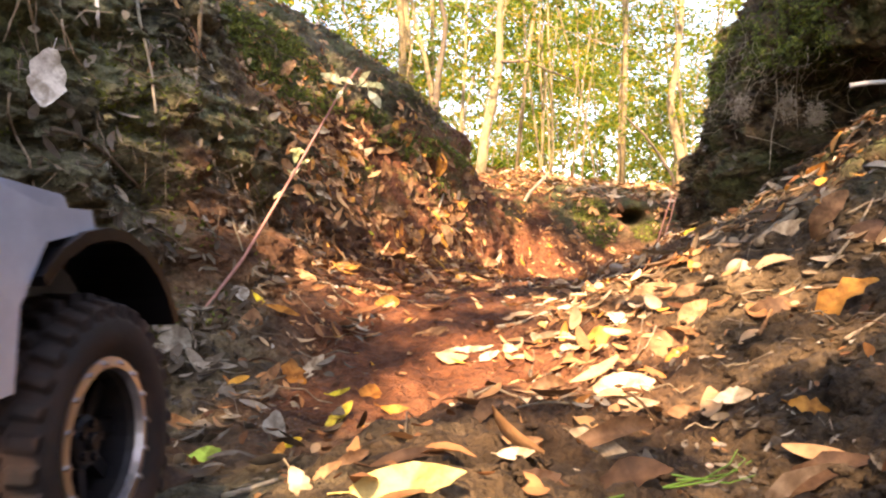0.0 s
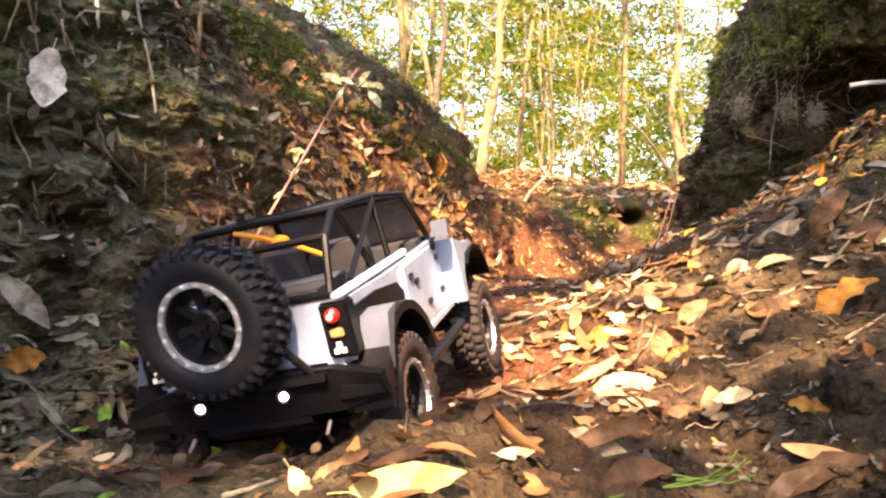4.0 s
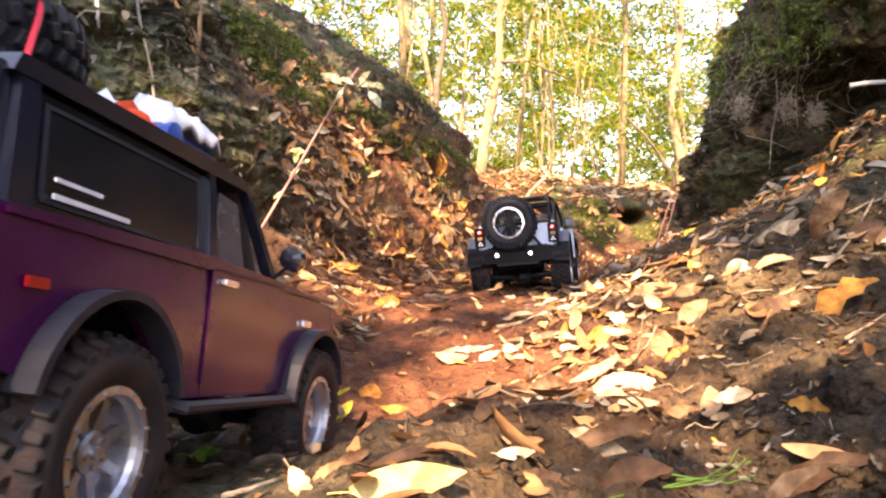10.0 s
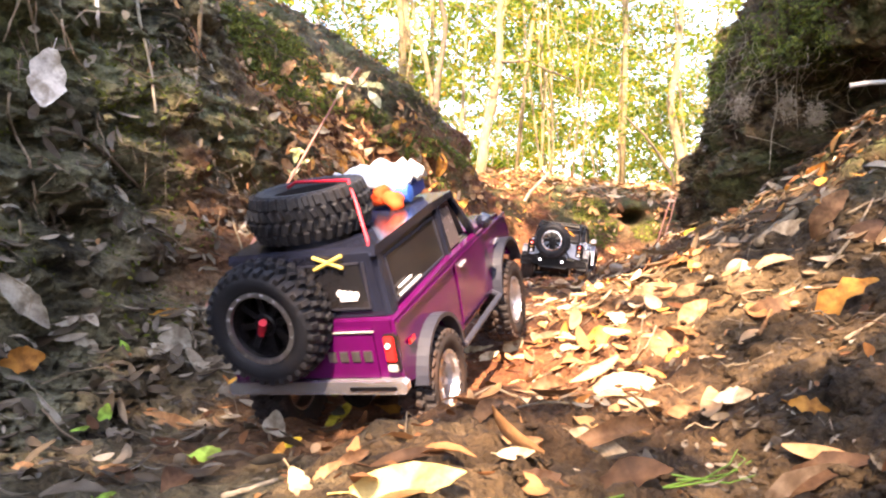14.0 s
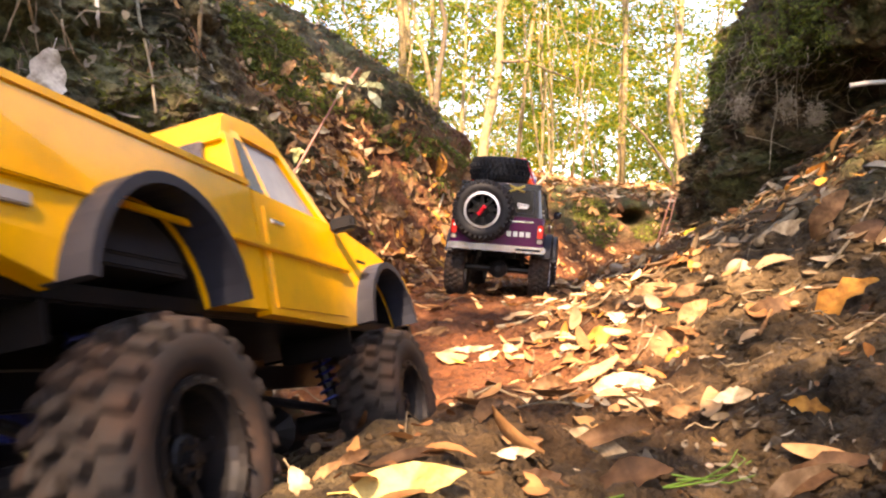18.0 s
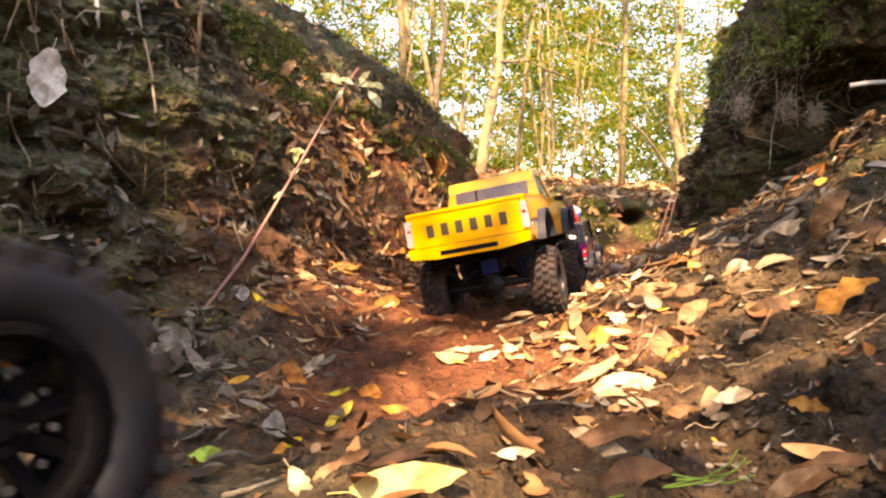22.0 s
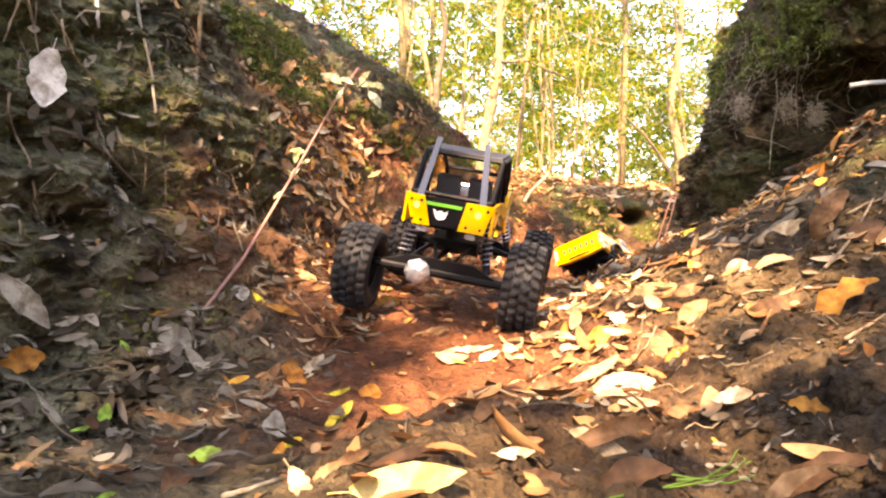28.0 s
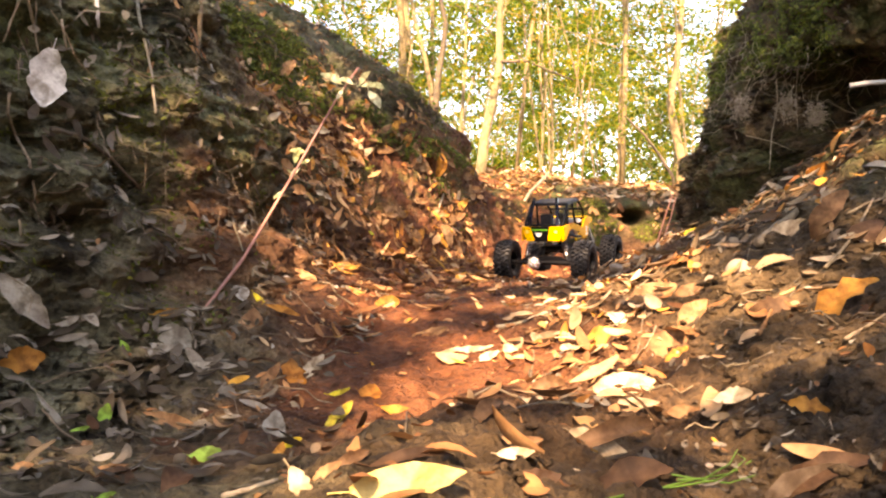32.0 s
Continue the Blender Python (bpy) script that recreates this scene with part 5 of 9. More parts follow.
def leaf_shape(length, width, fold, curl, rows=5, lobed=0.0):
    """Points and faces of one leaf, folded along its midrib and curled along its length; base at the origin, tip along y."""
    vs, fs = [], []
    for i in range(rows + 1):
        u = i / rows
        w = width * 0.5 * max(0.04, math.sin(math.pi * min(1, u * 0.93 + 0.05)) ** 0.75) * (1 + lobed * math.sin(u * 16))
        z = curl * length * (u - 0.5) ** 2 * 2
        y = (u - 0.5) * length
        vs += [(-w, y, z + fold * w), (0, y, z), (w, y, z + fold * w * 0.8)]
    for i in range(rows):
        a = i * 3
        fs += [(a, a + 1, a + 4, a + 3), (a + 1, a + 2, a + 5, a + 4)]
    return np.array(vs), fs


def slope_frame(x, y, eps=0.03):
    """Axes of the ground at (x, y), for arrays: along-x tangent, along-y tangent, normal."""
    zx = (ground_z(x + eps, y) - ground_z(x - eps, y)) / (2 * eps)
    zy = (ground_z(x, y + eps) - ground_z(x, y - eps)) / (2 * eps)
    n = np.stack([-zx, -zy, np.ones_like(zx)], -1)
    return n / np.linalg.norm(n, axis=-1, keepdims=True)


LEAF_FORMS = [leaf_shape(1, a, f, c) for a, f, c in ((0.36, 0.3, 0.20), (0.28, 0.5, -0.25), (0.40, 0.15, 0.30), (0.24, -0.4, 0.25), (0.36, 0.7, 0.15), (0.44, 0.2, -0.2), (0.30, 0.9, 0.32), (0.38, -0.4, -0.3))]
FORM_VERTS = np.stack([f[0] for f in LEAF_FORMS])
FORM_FACES = np.array(LEAF_FORMS[0][1])


def leaf_mesh(name, places, normals, sizes, mat, tilt, roll=None):
    """Many leaves in one mesh: where each lies, the way it faces, its length."""
    n = len(places)
    nn = normals + rng.normal(0, tilt, (n, 3)) * (0.25 + 0.75 * rng.random((n, 1)))
    nn /= np.linalg.norm(nn, axis=1, keepdims=True)
    t = rng.normal(size=(n, 3))
    t -= nn * (t * nn).sum(1, keepdims=True)
    t /= np.linalg.norm(t, axis=1, keepdims=True)
    R = np.stack([np.cross(t, nn), t, nn], -1)
    vs = FORM_VERTS[rng.integers(len(FORM_VERTS), size=n)] * sizes[:, None, None]
    vs = vs * rng.uniform(0.75, 1.2, (n, 1, 3))
    p = np.einsum("nij,nkj->nki", R, vs) + places[:, None, :]
    f = FORM_FACES[None] + (np.arange(n) * FORM_VERTS.shape[1])[:, None, None]
    return smooth_mesh(name, p.reshape(-1, 3).tolist(), f.reshape(-1, 4).tolist(), mat)


def scatter(name, xs, ys, sizes, mat, lift=0.005, tilt=0.3):
    z = ground_z(xs, ys) + lift * rng.uniform(0.1, 1.3, len(xs))
    return new(name, leaf_mesh(name, np.stack([xs, ys, z], -1), slope_frame(xs, ys), sizes, mat, tilt))


def places_by(count, x0, x1, y0, y1, keep):
    x, y = rng.uniform(x0, x1, count * 6), rng.uniform(y0, y1, count * 6)
    ok = rng.random(count * 6) < keep(x, y)
    return x[ok][:count], y[ok][:count]


def litter_keep(x, y):
    xc = centre_x(y)
    off = np.abs(x - xc) / 0.20
    k = np.clip(off - 0.30, 0.10, 1) * np.where(y > 1.1, 1.0, 0.5)
    clump = step(-0.18, 0.28, fbm(x * 4.5, y * 4.5, 71, 3))
    bare_left = np.where((x < -0.26) & (y < 1.4), 0.08, 1.0)
    bare_right = np.where((x > 0.05) & (y < 0.62), 0.06, np.where((x > 0.26) & (y < 1.0), 0.25, 1.0))
    slope = np.where((x > xc + 0.22) & (y < 2.4), 0.8, 1.0)
    return k * (0.18 + 0.82 * clump) * bare_left * bare_right * slope


lx, ly = places_by(6300, -0.95, 1.6, 0.3, 5.6, litter_keep)
on_slope = (lx > centre_x(ly) + 0.22) & (ly < 2.4)
litter = scatter("leaf_litter", lx, ly, (0.015 + 0.038 * rng.random(len(lx)) ** 1.6) * np.where(on_slope, 1.15, 1.0), DEAD, 0.007, 0.4)
tagged(litter, "dry brown and tan fallen leaves over the gully", "leaf litter", kind="stuff")
# thicker drifts on the leafy left slope and over the far bank
for count, box_, keep in ((1700, (-0.75, 0.2, 1.35, 3.4), lambda x, y: np.where((x < centre_x(y) - 0.14) & ((np.abs(y - BURROW[0]) > 0.12) | (np.abs(x + 0.10) > 0.10)), 1.0, 0.0)), (3600, (-0.6, 1.9, 3.2, 5.0), lambda x, y: (0.3 + 0.7 * step(-0.3, 0.2, fbm(x * 4, y * 4, 75, 2))) * ((np.abs(x - 0.945) > 0.075) | (np.abs(y - 3.70) > 0.10)))):
    lx, ly = places_by(count, *box_, keep)
    drift = scatter("leaf_litter", lx, ly, 0.020 + 0.036 * rng.random(len(lx)) ** 1.5, DEAD, 0.006, 0.32)
    tagged(drift, "orange-brown dry leaves drifted on the bank", "leaf litter", kind="stuff")
lx, ly = places_by(1900, -0.95, -0.10, 0.35, 1.6, lambda x, y: 0.15 + 0.85 * step(-0.2, 0.3, fbm(x * 6, y * 6, 79, 2)))
dull = scatter("leaf_litter", lx, ly, 0.007 + 0.034 * rng.random(len(lx)) ** 2, DULL, 0.006, 0.5)
tagged(dull, "dull grey-brown leaf scraps on the damp floor", "leaf litter", kind="stuff")
# pale leaves gathered along the rim of the rut
PALE_LITTER = leaf_material("pale_litter", [(0.0, (0.15, 0.065, 0.028)), (0.35, (0.32, 0.16, 0.070)), (0.65, (0.48, 0.31, 0.165)), (0.88, (0.62, 0.48, 0.31)), (1.0, (0.55, 0.25, 0.05))], thin=0.12)
lx, ly = places_by(380, -0.05, 0.75, 0.42, 2.1, lambda x, y: np.exp(-((x - centre_x(y) - 0.17 - 0.10 * (y < 1.0) - 0.06 * (y - 1)) / 0.11) ** 2) * np.where(y < 0.8, 0.35, 1.0))
rim = scatter("leaf_litter", lx, ly, 0.016 + 0.034 * rng.random(len(lx)) ** 1.3, PALE_LITTER, 0.010, 0.45)
tagged(rim, "bleached and tan leaves along the rut's rim", "leaf litter", kind="stuff")
# pale leaves heaped along the crest of the far bank
lx, ly = places_by(900, -0.35, 1.35, 3.78, 4.7, lambda x, y: 0.35 + 0.65 * step(-0.2, 0.2, gnoise(x * 4, y * 4, 199)))
crest = scatter("leaf_litter", lx, ly, 0.030 + 0.050 * rng.random(len(lx)) ** 1.4, PALE_LITTER, 0.014, 0.5)
tagged(crest, "pale sunlit leaves along the far bank's crest", "leaf litter", kind="stuff")
# long tan and grey leaves lying down the dug slope
SLOPE_LITTER = leaf_material("slope_litter", [(0.0, (0.10, 0.060, 0.032)), (0.3, (0.21, 0.135, 0.075)), (0.6, (0.34, 0.25, 0.15)), (0.85, (0.44, 0.38, 0.28)), (1.0, (0.36, 0.18, 0.05))], thin=0.12)
lx, ly = places_by(620, 0.22, 1.15, 0.85, 2.5, lambda x, y: np.where(x > centre_x(y) + 0.24, 0.25 + 0.75 * step(-0.2, 0.2, gnoise(x * 5, y * 5, 197)), 0.0))
down = scatter("leaf_litter", lx, ly, 0.022 + 0.048 * rng.random(len(lx)) ** 1.5, SLOPE_LITTER, 0.008, 0.30)
tagged(down, "tan and grey leaves lying on the dug slope", "leaf litter", kind="stuff")
# bits of leaf and bark between them
lx, ly = places_by(5200, -0.95, 1.05, 0.25, 3.2, lambda x, y: np.where((x < -0.22) & (y < 1.3), 0.06, 0.25) + 0.75 * litter_keep(x, y))
crumb = scatter("leaf_crumbs", lx, ly, 0.006 + 0.016 * rng.random(len(lx)) ** 2, DEAD, 0.004, 0.5)
tagged(crumb, "crumbled leaf and bark bits on the soil", "leaf litter", kind="stuff")


def lumps(name, xs, ys, sizes, mat, label, category, zs=None):
    """Small angular clods lying half sunk in the ground."""
    base = np.array([(1, 0, 0), (-1, 0, 0), (0, 1, 0), (0, -1, 0), (0, 0, 1), (0, 0, -1), (0.6, 0.6, 0.5), (-0.6, 0.6, 0.5), (-0.6, -0.6, 0.5), (0.6, -0.6, 0.5)], float)
    tri = [(4, 6, 7), (4, 7, 8), (4, 8, 9), (4, 9, 6), (0, 2, 6), (2, 7, 6), (2, 1, 7), (1, 8, 7), (1, 3, 8), (3, 9, 8), (3, 0, 9), (0, 6, 9), (0, 5, 2), (2, 5, 1), (1, 5, 3), (3, 5, 0)]
    n = len(xs)
    vs = base[None] * rng.uniform(0.55, 1.35, (n, 10, 3)) * sizes[:, None, None] * np.array((1, 1, 0.5))
    a = rng.uniform(0, 6.28, n)
    c, s = np.cos(a), np.sin(a)
    vs = np.stack([vs[..., 0] * c[:, None] - vs[..., 1] * s[:, None], vs[..., 0] * s[:, None] + vs[..., 1] * c[:, None], vs[..., 2]], -1)
    vs += np.stack([xs, ys, (ground_z(xs, ys) if zs is None else zs) - sizes * 0.12], -1)[:, None]
    f = np.array(tri)[None] + (np.arange(n) * 10)[:, None, None]
    return tagged(new(name, smooth_mesh(name, vs.reshape(-1, 3).tolist(), f.reshape(-1, 3).tolist(), mat)), label, category, kind="stuff")


lx, ly = places_by(6000, -1.0, 1.1, 0.25, 2.6, lambda x, y: np.where(np.abs(x - centre_x(y)) < 0.15, 0.35, 1.0) / (0.4 + y))
lumps("soil_crumbs", lx, ly, 0.0015 + 0.0055 * rng.random(len(lx)) ** 3, SOIL, "loose crumbs and clods of soil", "soil")
lx, ly = places_by(3000, -0.15, 0.62, 0.32, 1.15, lambda x, y: 0.25 + 0.75 * step(-0.25, 0.25, fbm(x * 9, y * 9, 77, 2)))
lumps("soil_crumbs", lx, ly, 0.0010 + 0.0034 * rng.random(len(lx)) ** 2.5, SOIL, "loose crumbs and clods of brown mud", "soil")
lx, ly = places_by(9000, 0.10, 1.1, 0.34, 2.0, lambda x, y: (0.12 + 0.88 * step(-0.10, 0.25, gnoise(x * 11, y * 14, 177))) / (0.5 + y))
lumps("soil_crumbs", lx, ly, 0.0016 + 0.0075 * rng.random(len(lx)) ** 3, SOIL, "rough clods of olive-brown soil on the slope", "soil")
lx, ly = places_by(2600, 0.10, 1.1, 0.36, 2.2, lambda x, y: (0.15 + 0.85 * step(-0.15, 0.2, gnoise(x * 7, y * 7, 187))) / (0.5 + y))
crumb = scatter("leaf_crumbs", lx, ly, 0.005 + 0.017 * rng.random(len(lx)) ** 2, DULL, 0.004, 0.5)
tagged(crumb, "dull leaf and bark scraps on the dug slope", "leaf litter", kind="stuff")
# the tall bank of roots and earth that hangs over the slope
bs, by = np.linspace(0, 1, 190), np.linspace(0.75, 2.78, 300)
BS, BY = np.meshgrid(bs, by)
spans = np.linspace(0, 1, 9)
SECTIONS = (((1.22, 1.34, 1.55, 1.62, 1.40, 1.06, 1.00, 1.18, 1.9), (0.15, 0.35, 0.52, 0.70, 0.84, 0.84, 0.98, 1.22, 1.30)),
            ((1.02, 1.10, 1.20, 1.22, 1.12, 0.94, 0.93, 1.08, 1.9), (0.20, 0.42, 0.52, 0.61, 0.71, 0.69, 0.84, 1.08, 1.28)),
            ((0.86, 0.815, 0.82, 0.865, 0.91, 0.94, 0.99, 1.14, 1.9), (0.00, 0.24, 0.40, 0.54, 0.68, 0.82, 0.98, 1.14, 1.28)))
cave, lip, ball = [[np.interp(BS, spans, v) for v in sec] for sec in SECTIONS]
jag = 0.08 * crag(BS * 7, BY * 5, 91, 2)
k0, k1 = step(1.66, 1.80, BY + jag), step(2.08, 2.26, BY + jag)
rx, rz = [c + (l_ - c) * k0 + (b_ - l_) * k1 for c, l_, b_ in zip(cave, lip, ball)]
k = k1
shut = 0.55 * step(2.58, 2.76, BY)
along = BY - 1.3 * rx
rough_ = 0.045 * crag(along * 4.5, rz * 5, 93, 2) + 0.055 * crag(along * 14, rz * 14, 95, 5, 0.68)
by_ = BY + 0.05 * crag(along * 6, rz * 6, 96, 2) * k + 0.035 * crag(rx * 19, rz * 19, 99, 4, 0.65)
rx = rx + rough_ + shut
rz = rz + 0.05 * crag(BY * 7, BS * 9, 97, 3) + 0.015 * crag(BY * 30, BS * 40, 98, 3, 0.6)
earth = new("overhanging_bank", smooth_mesh("overhanging_bank", np.stack([rx, by_, rz], -1).reshape(-1, 3).tolist(), grid_faces(190, 300), SOIL))
tagged(earth, "dark overhanging earth bank bound by roots and moss", "bank", kind="structure")


def crown_mesh(name, ends, count, spread, leaf, mat, seed, tuft=36, wide=0.34):
    """Leaves in flat sprays along short twigs round the limb ends, with open sky between the sprays."""
    r = np.random.default_rng(seed)
    e = np.array([tuple(p) for p in ends])
    tufts = max(1, count // tuft)
    c = e[r.integers(len(e), size=tufts)] + r.normal(size=(tufts, 3)) * np.array((spread, spread, spread * 0.7))
    way = r.normal(size=(tufts, 3)) * np.array((1, 1, 0.35))
    way /= np.linalg.norm(way, axis=1, keepdims=True)
    reach_ = max(spread * wide, leaf * 2.0) * r.uniform(0.8, 2.2, (tufts, 1))
    i = r.integers(tufts, size=count)
    run = r.uniform(-1, 1, (count, 1))
    q = c[i] + way[i] * reach_[i] * run * 1.5 + r.normal(size=(count, 3)) * reach_[i] * (1.05 - 0.5 * np.abs(run)) * np.array((0.42, 0.42, 0.22))
    u = way[i] * 0.7 + r.normal(size=(count, 3)) * np.array((0.8, 0.8, 0.5))
    u /= np.linalg.norm(u, axis=1, keepdims=True)
    w = np.cross(u, r.normal(size=(count, 3)) * 0.5 + np.array((0, 0, 1.0)))
    w /= np.linalg.norm(w, axis=1, keepdims=True)
    s = leaf * np.exp(r.normal(0, 0.35, (count, 1)))
    bend = np.cross(u, w) * s * 0.18
    vs = np.stack([q - u * s, q + w * s * 0.4 + bend, q + u * s, q - w * s * 0.4 + bend], 1)
    f = np.arange(count * 4).reshape(-1, 4)
    return smooth_mesh(name, vs.reshape(-1, 3).tolist(), f.tolist(), mat, flat=True)


def tree(name, x, y, height, r, lean, label, mat, crown=(0, 0), seed=0, wob=0.12, leaf=0.05, limbs=5, low=0.25, foliage=None, reach=(0.16, 0.32), over=None, line=None):
    """A tapered trunk with limbs, and a crown of many small leaves round the limb ends."""
    rd = random.Random(seed)
    base = Vector((x, y, float(ground_z(x, y)) - 0.1))
    t = tagged(new(name), label, "tree", "woodland trees")
    pts = []
    for k in range(9):
        u = k / 8
        pts.append(base + Vector((lean[0] * u * height + wob * math.sin(u * 5 + seed) * u, lean[1] * u * height + wob * math.cos(u * 4 + seed) * u, height * u)))
    if line:
        at_z = [p[1] for p in line]
        pts = [Vector((float(np.interp(z, at_z, [p[0] for p in line])), y + lean[1] * (z - at_z[0]), z)) for z in np.linspace(at_z[0], height, 9)]
        trunk = [base] + [Vector((px, y + lean[1] * (pz - at_z[0]), pz)) for px, pz in line] + [Vector((line[-1][0], y, height))]
    part("trunk", tube(trunk if line else pts, r, seg=9, r2=r * 0.35), mat, t, smooth=True)
    ends = []
    for k in range(limbs):
        u = low + (0.97 - low) * (k + rd.random()) / limbs
        i = min(7, int(u * 8))
        a = pts[i].lerp(pts[i + 1], u * 8 - i)
        ang, ln = rd.uniform(0, 2 * math.pi), height * rd.uniform(*reach)
        b = a + Vector((math.cos(ang) * ln, math.sin(ang) * ln, ln * rd.uniform(0.15, 0.8)))
        if over:
            b = Vector([rd.uniform(lo, hi) for lo, hi in over])
            ln = (b - a).length * 0.2
        m = a.lerp(b, 0.5) + Vector((0, 0, ln * 0.08))
        part("limb", tube([a, m, b], r * 0.3, seg=6, r2=r * 0.07), mat, t, smooth=True)
        ends += [m, b, a.lerp(b, 0.75)]
    if name == "slender_tree" and seed == 1:
        part("limb", tube([(0.313, y, 1.225), (0.468, y, 1.231), (0.576, y, 1.179), (0.715, y, 1.126)], 0.010, seg=6, r2=0.004), BARK_DARK, t, smooth=True)
    if crown[0]:
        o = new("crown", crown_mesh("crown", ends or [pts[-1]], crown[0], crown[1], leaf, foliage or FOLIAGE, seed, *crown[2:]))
        o.parent = t
    return t


random.seed(5)
tree("slender_tree", 0.198, 4.15, 5.0, 0.034, (0, 0.02), "slender pale-barked tree on the far bank", BARK, (900, 0.22), 1, low=0.3, leaf=0.018, reach=(0.05, 0.12), line=((0.198, 0.519), (0.229, 0.822), (0.273, 1.008), (0.313, 1.225), (0.310, 1.442), (0.328, 1.752)))
tree("slender_tree", -0.062, 4.6, 5.0, 0.026, (0, 0.02), "thin dark leaning tree on the bank", BARK_DARK, (900, 0.25), 2, low=0.3, leaf=0.018, reach=(0.05, 0.12), line=((-0.062, 0.890), (-0.045, 1.062), (-0.027, 1.268), (0.003, 1.439), (0.017, 1.577), (-0.014, 1.714), (-0.048, 1.920)))
tree("slender_tree", 1.461, 4.65, 5.0, 0.034, (0, 0.02), "crooked thin tree beside the far bank", BARK, (1200, 0.25), 3, low=0.25, leaf=0.018, reach=(0.05, 0.12), line=((1.461, 0.550), (1.468, 0.759), (1.426, 0.932), (1.398, 1.106), (1.437, 1.314), (1.468, 1.591), (1.485, 1.938)))
tree("slender_tree", -0.034, 5.0, 6.0, 0.022, (0, 0), "pale curved sapling behind the brow", BARK, (700, 0.25), 4, low=0.3, leaf=0.018, reach=(0.05, 0.12), line=((-0.034, 0.987), (-0.067, 1.174), (-0.119, 1.472), (-0.183, 1.696), (-0.231, 1.995)))
tree("slender_tree", -0.290, 5.4, 6.0, 0.040, (0, 0), "thick pale trunk behind the brow", BARK, (700, 0.3), 5, low=0.3, leaf=0.02, reach=(0.05, 0.12), line=((-0.290, 1.332), (-0.290, 1.735), (-0.318, 2.138)))
tree("slender_tree", 0.088, 4.9, 6.0, 0.016, (0, 0), "thin upright pale tree on the far bank", BARK, (700, 0.25), 6, low=0.25, leaf=0.018, reach=(0.05, 0.12), line=((0.088, 0.716), (0.124, 1.081), (0.146, 1.447), (0.154, 1.959)))
tree("slender_tree", 1.304, 5.6, 6.0, 0.022, (0, 0), "thin pale tree among green bushes", BARK, (1200, 0.3), 7, low=0.2, leaf=0.02, reach=(0.05, 0.12), line=((1.304, 0.747), (1.316, 1.291), (1.346, 1.792), (1.329, 2.210)))
tree("slender_tree", 0.749, 5.8, 6.0, 0.014, (0, 0), "thin bare tree beyond the far bank", BARK, (900, 0.3), 8, low=0.2, leaf=0.02, reach=(0.05, 0.12), line=((0.749, 0.702), (0.770, 1.243), (0.731, 1.676), (0.762, 2.282)))
tagged(part("fallen_bough", tube([(1.309, 4.3, 0.50), (1.309, 4.3, 0.604), (1.223, 4.3, 0.742), (1.142, 4.3, 0.851), (1.030, 4.3, 0.957)], 0.012, seg=7, r2=0.006), BARK_DARK, None, "bare dark bough leaning among the bushes", smooth=True), category="branch")
for k in range(12):
    y = 5.2 + 0.8 * k + random.uniform(-0.3, 0.3)
    x = y * random.uniform(-0.15, 0.37)
    tree("woodland_tree", x, y, random.uniform(4.5, 9), random.uniform(0.009, 0.020), (random.uniform(-0.17, 0.17), random.uniform(-0.05, 0.05)),
         "sunlit woodland tree with thin yellow-green foliage", BARK, (4200, 0.24 + 0.012 * k, 90, 0.46), 10 + k, 0.42, 0.015 + 0.0012 * k, 9, 0.08)
for k in range(18):
    y = 4.25 + 0.40 * k
    x = y * random.uniform(-0.12, 0.36)
    t = tree("understorey_bush", x, y, random.uniform(1.2, 2.4), 0.008, (random.uniform(-0.15, 0.15), 0), "thin-stemmed bright green understorey bush", BARK, (2800, 0.15 + 0.010 * k, 80, 0.55), 60 + k, 0.1, 0.012 + 0.0010 * k, 7, 0.1, reach=(0.2, 0.45))
    tagged(t, category="bush", group="understorey bushes")
# pale bare stems and thicker trunks beyond the brow
for k in range(14):
    y = random.uniform(4.8, 8.5)
    x = y * random.uniform(-0.02, 0.22)
    tree("bare_sapling", x, y, random.uniform(2.2, 5.0), random.uniform(0.005, 0.010), (random.uniform(-0.2, 0.2), random.uniform(-0.05, 0.05)), "thin pale bare-stemmed sapling in the woodland", BARK, (140, 0.16), 160 + k, 0.25, 0.026, 4, 0.3)
for x, y, rr, lean in ((-0.20, 6.9, 0.040, -0.045), (-0.10, 5.6, 0.018, 0.05)):
    tree("woodland_tree", x, y, 8.0, rr, (lean, 0.01), "thick sunlit woodland trunk behind the bank's brow", BARK, (260, 0.3, 40, 0.4), 180 + int(y * 10), 0.3, 0.035, 6, 0.35)
# canopy round and over the gully: unseen trees added to dim the skylight
for k, (x, y) in enumerate(((-3.4, 1.2), (2.9, 0.2), (4.6, 3.0), (-3.6, 5.4))):
    tree("unseen_canopy_tree", x, y, random.uniform(6, 8), random.uniform(0.07, 0.11), (-0.03 if x > 0 else 0.03, 0.0), "unseen tall tree added so that its crown shades the gully", BARK_DARK, (1300, 0.6), 90 + k, 0.2, 0.08, 9, 0.45, reach=(0.2, 0.38))
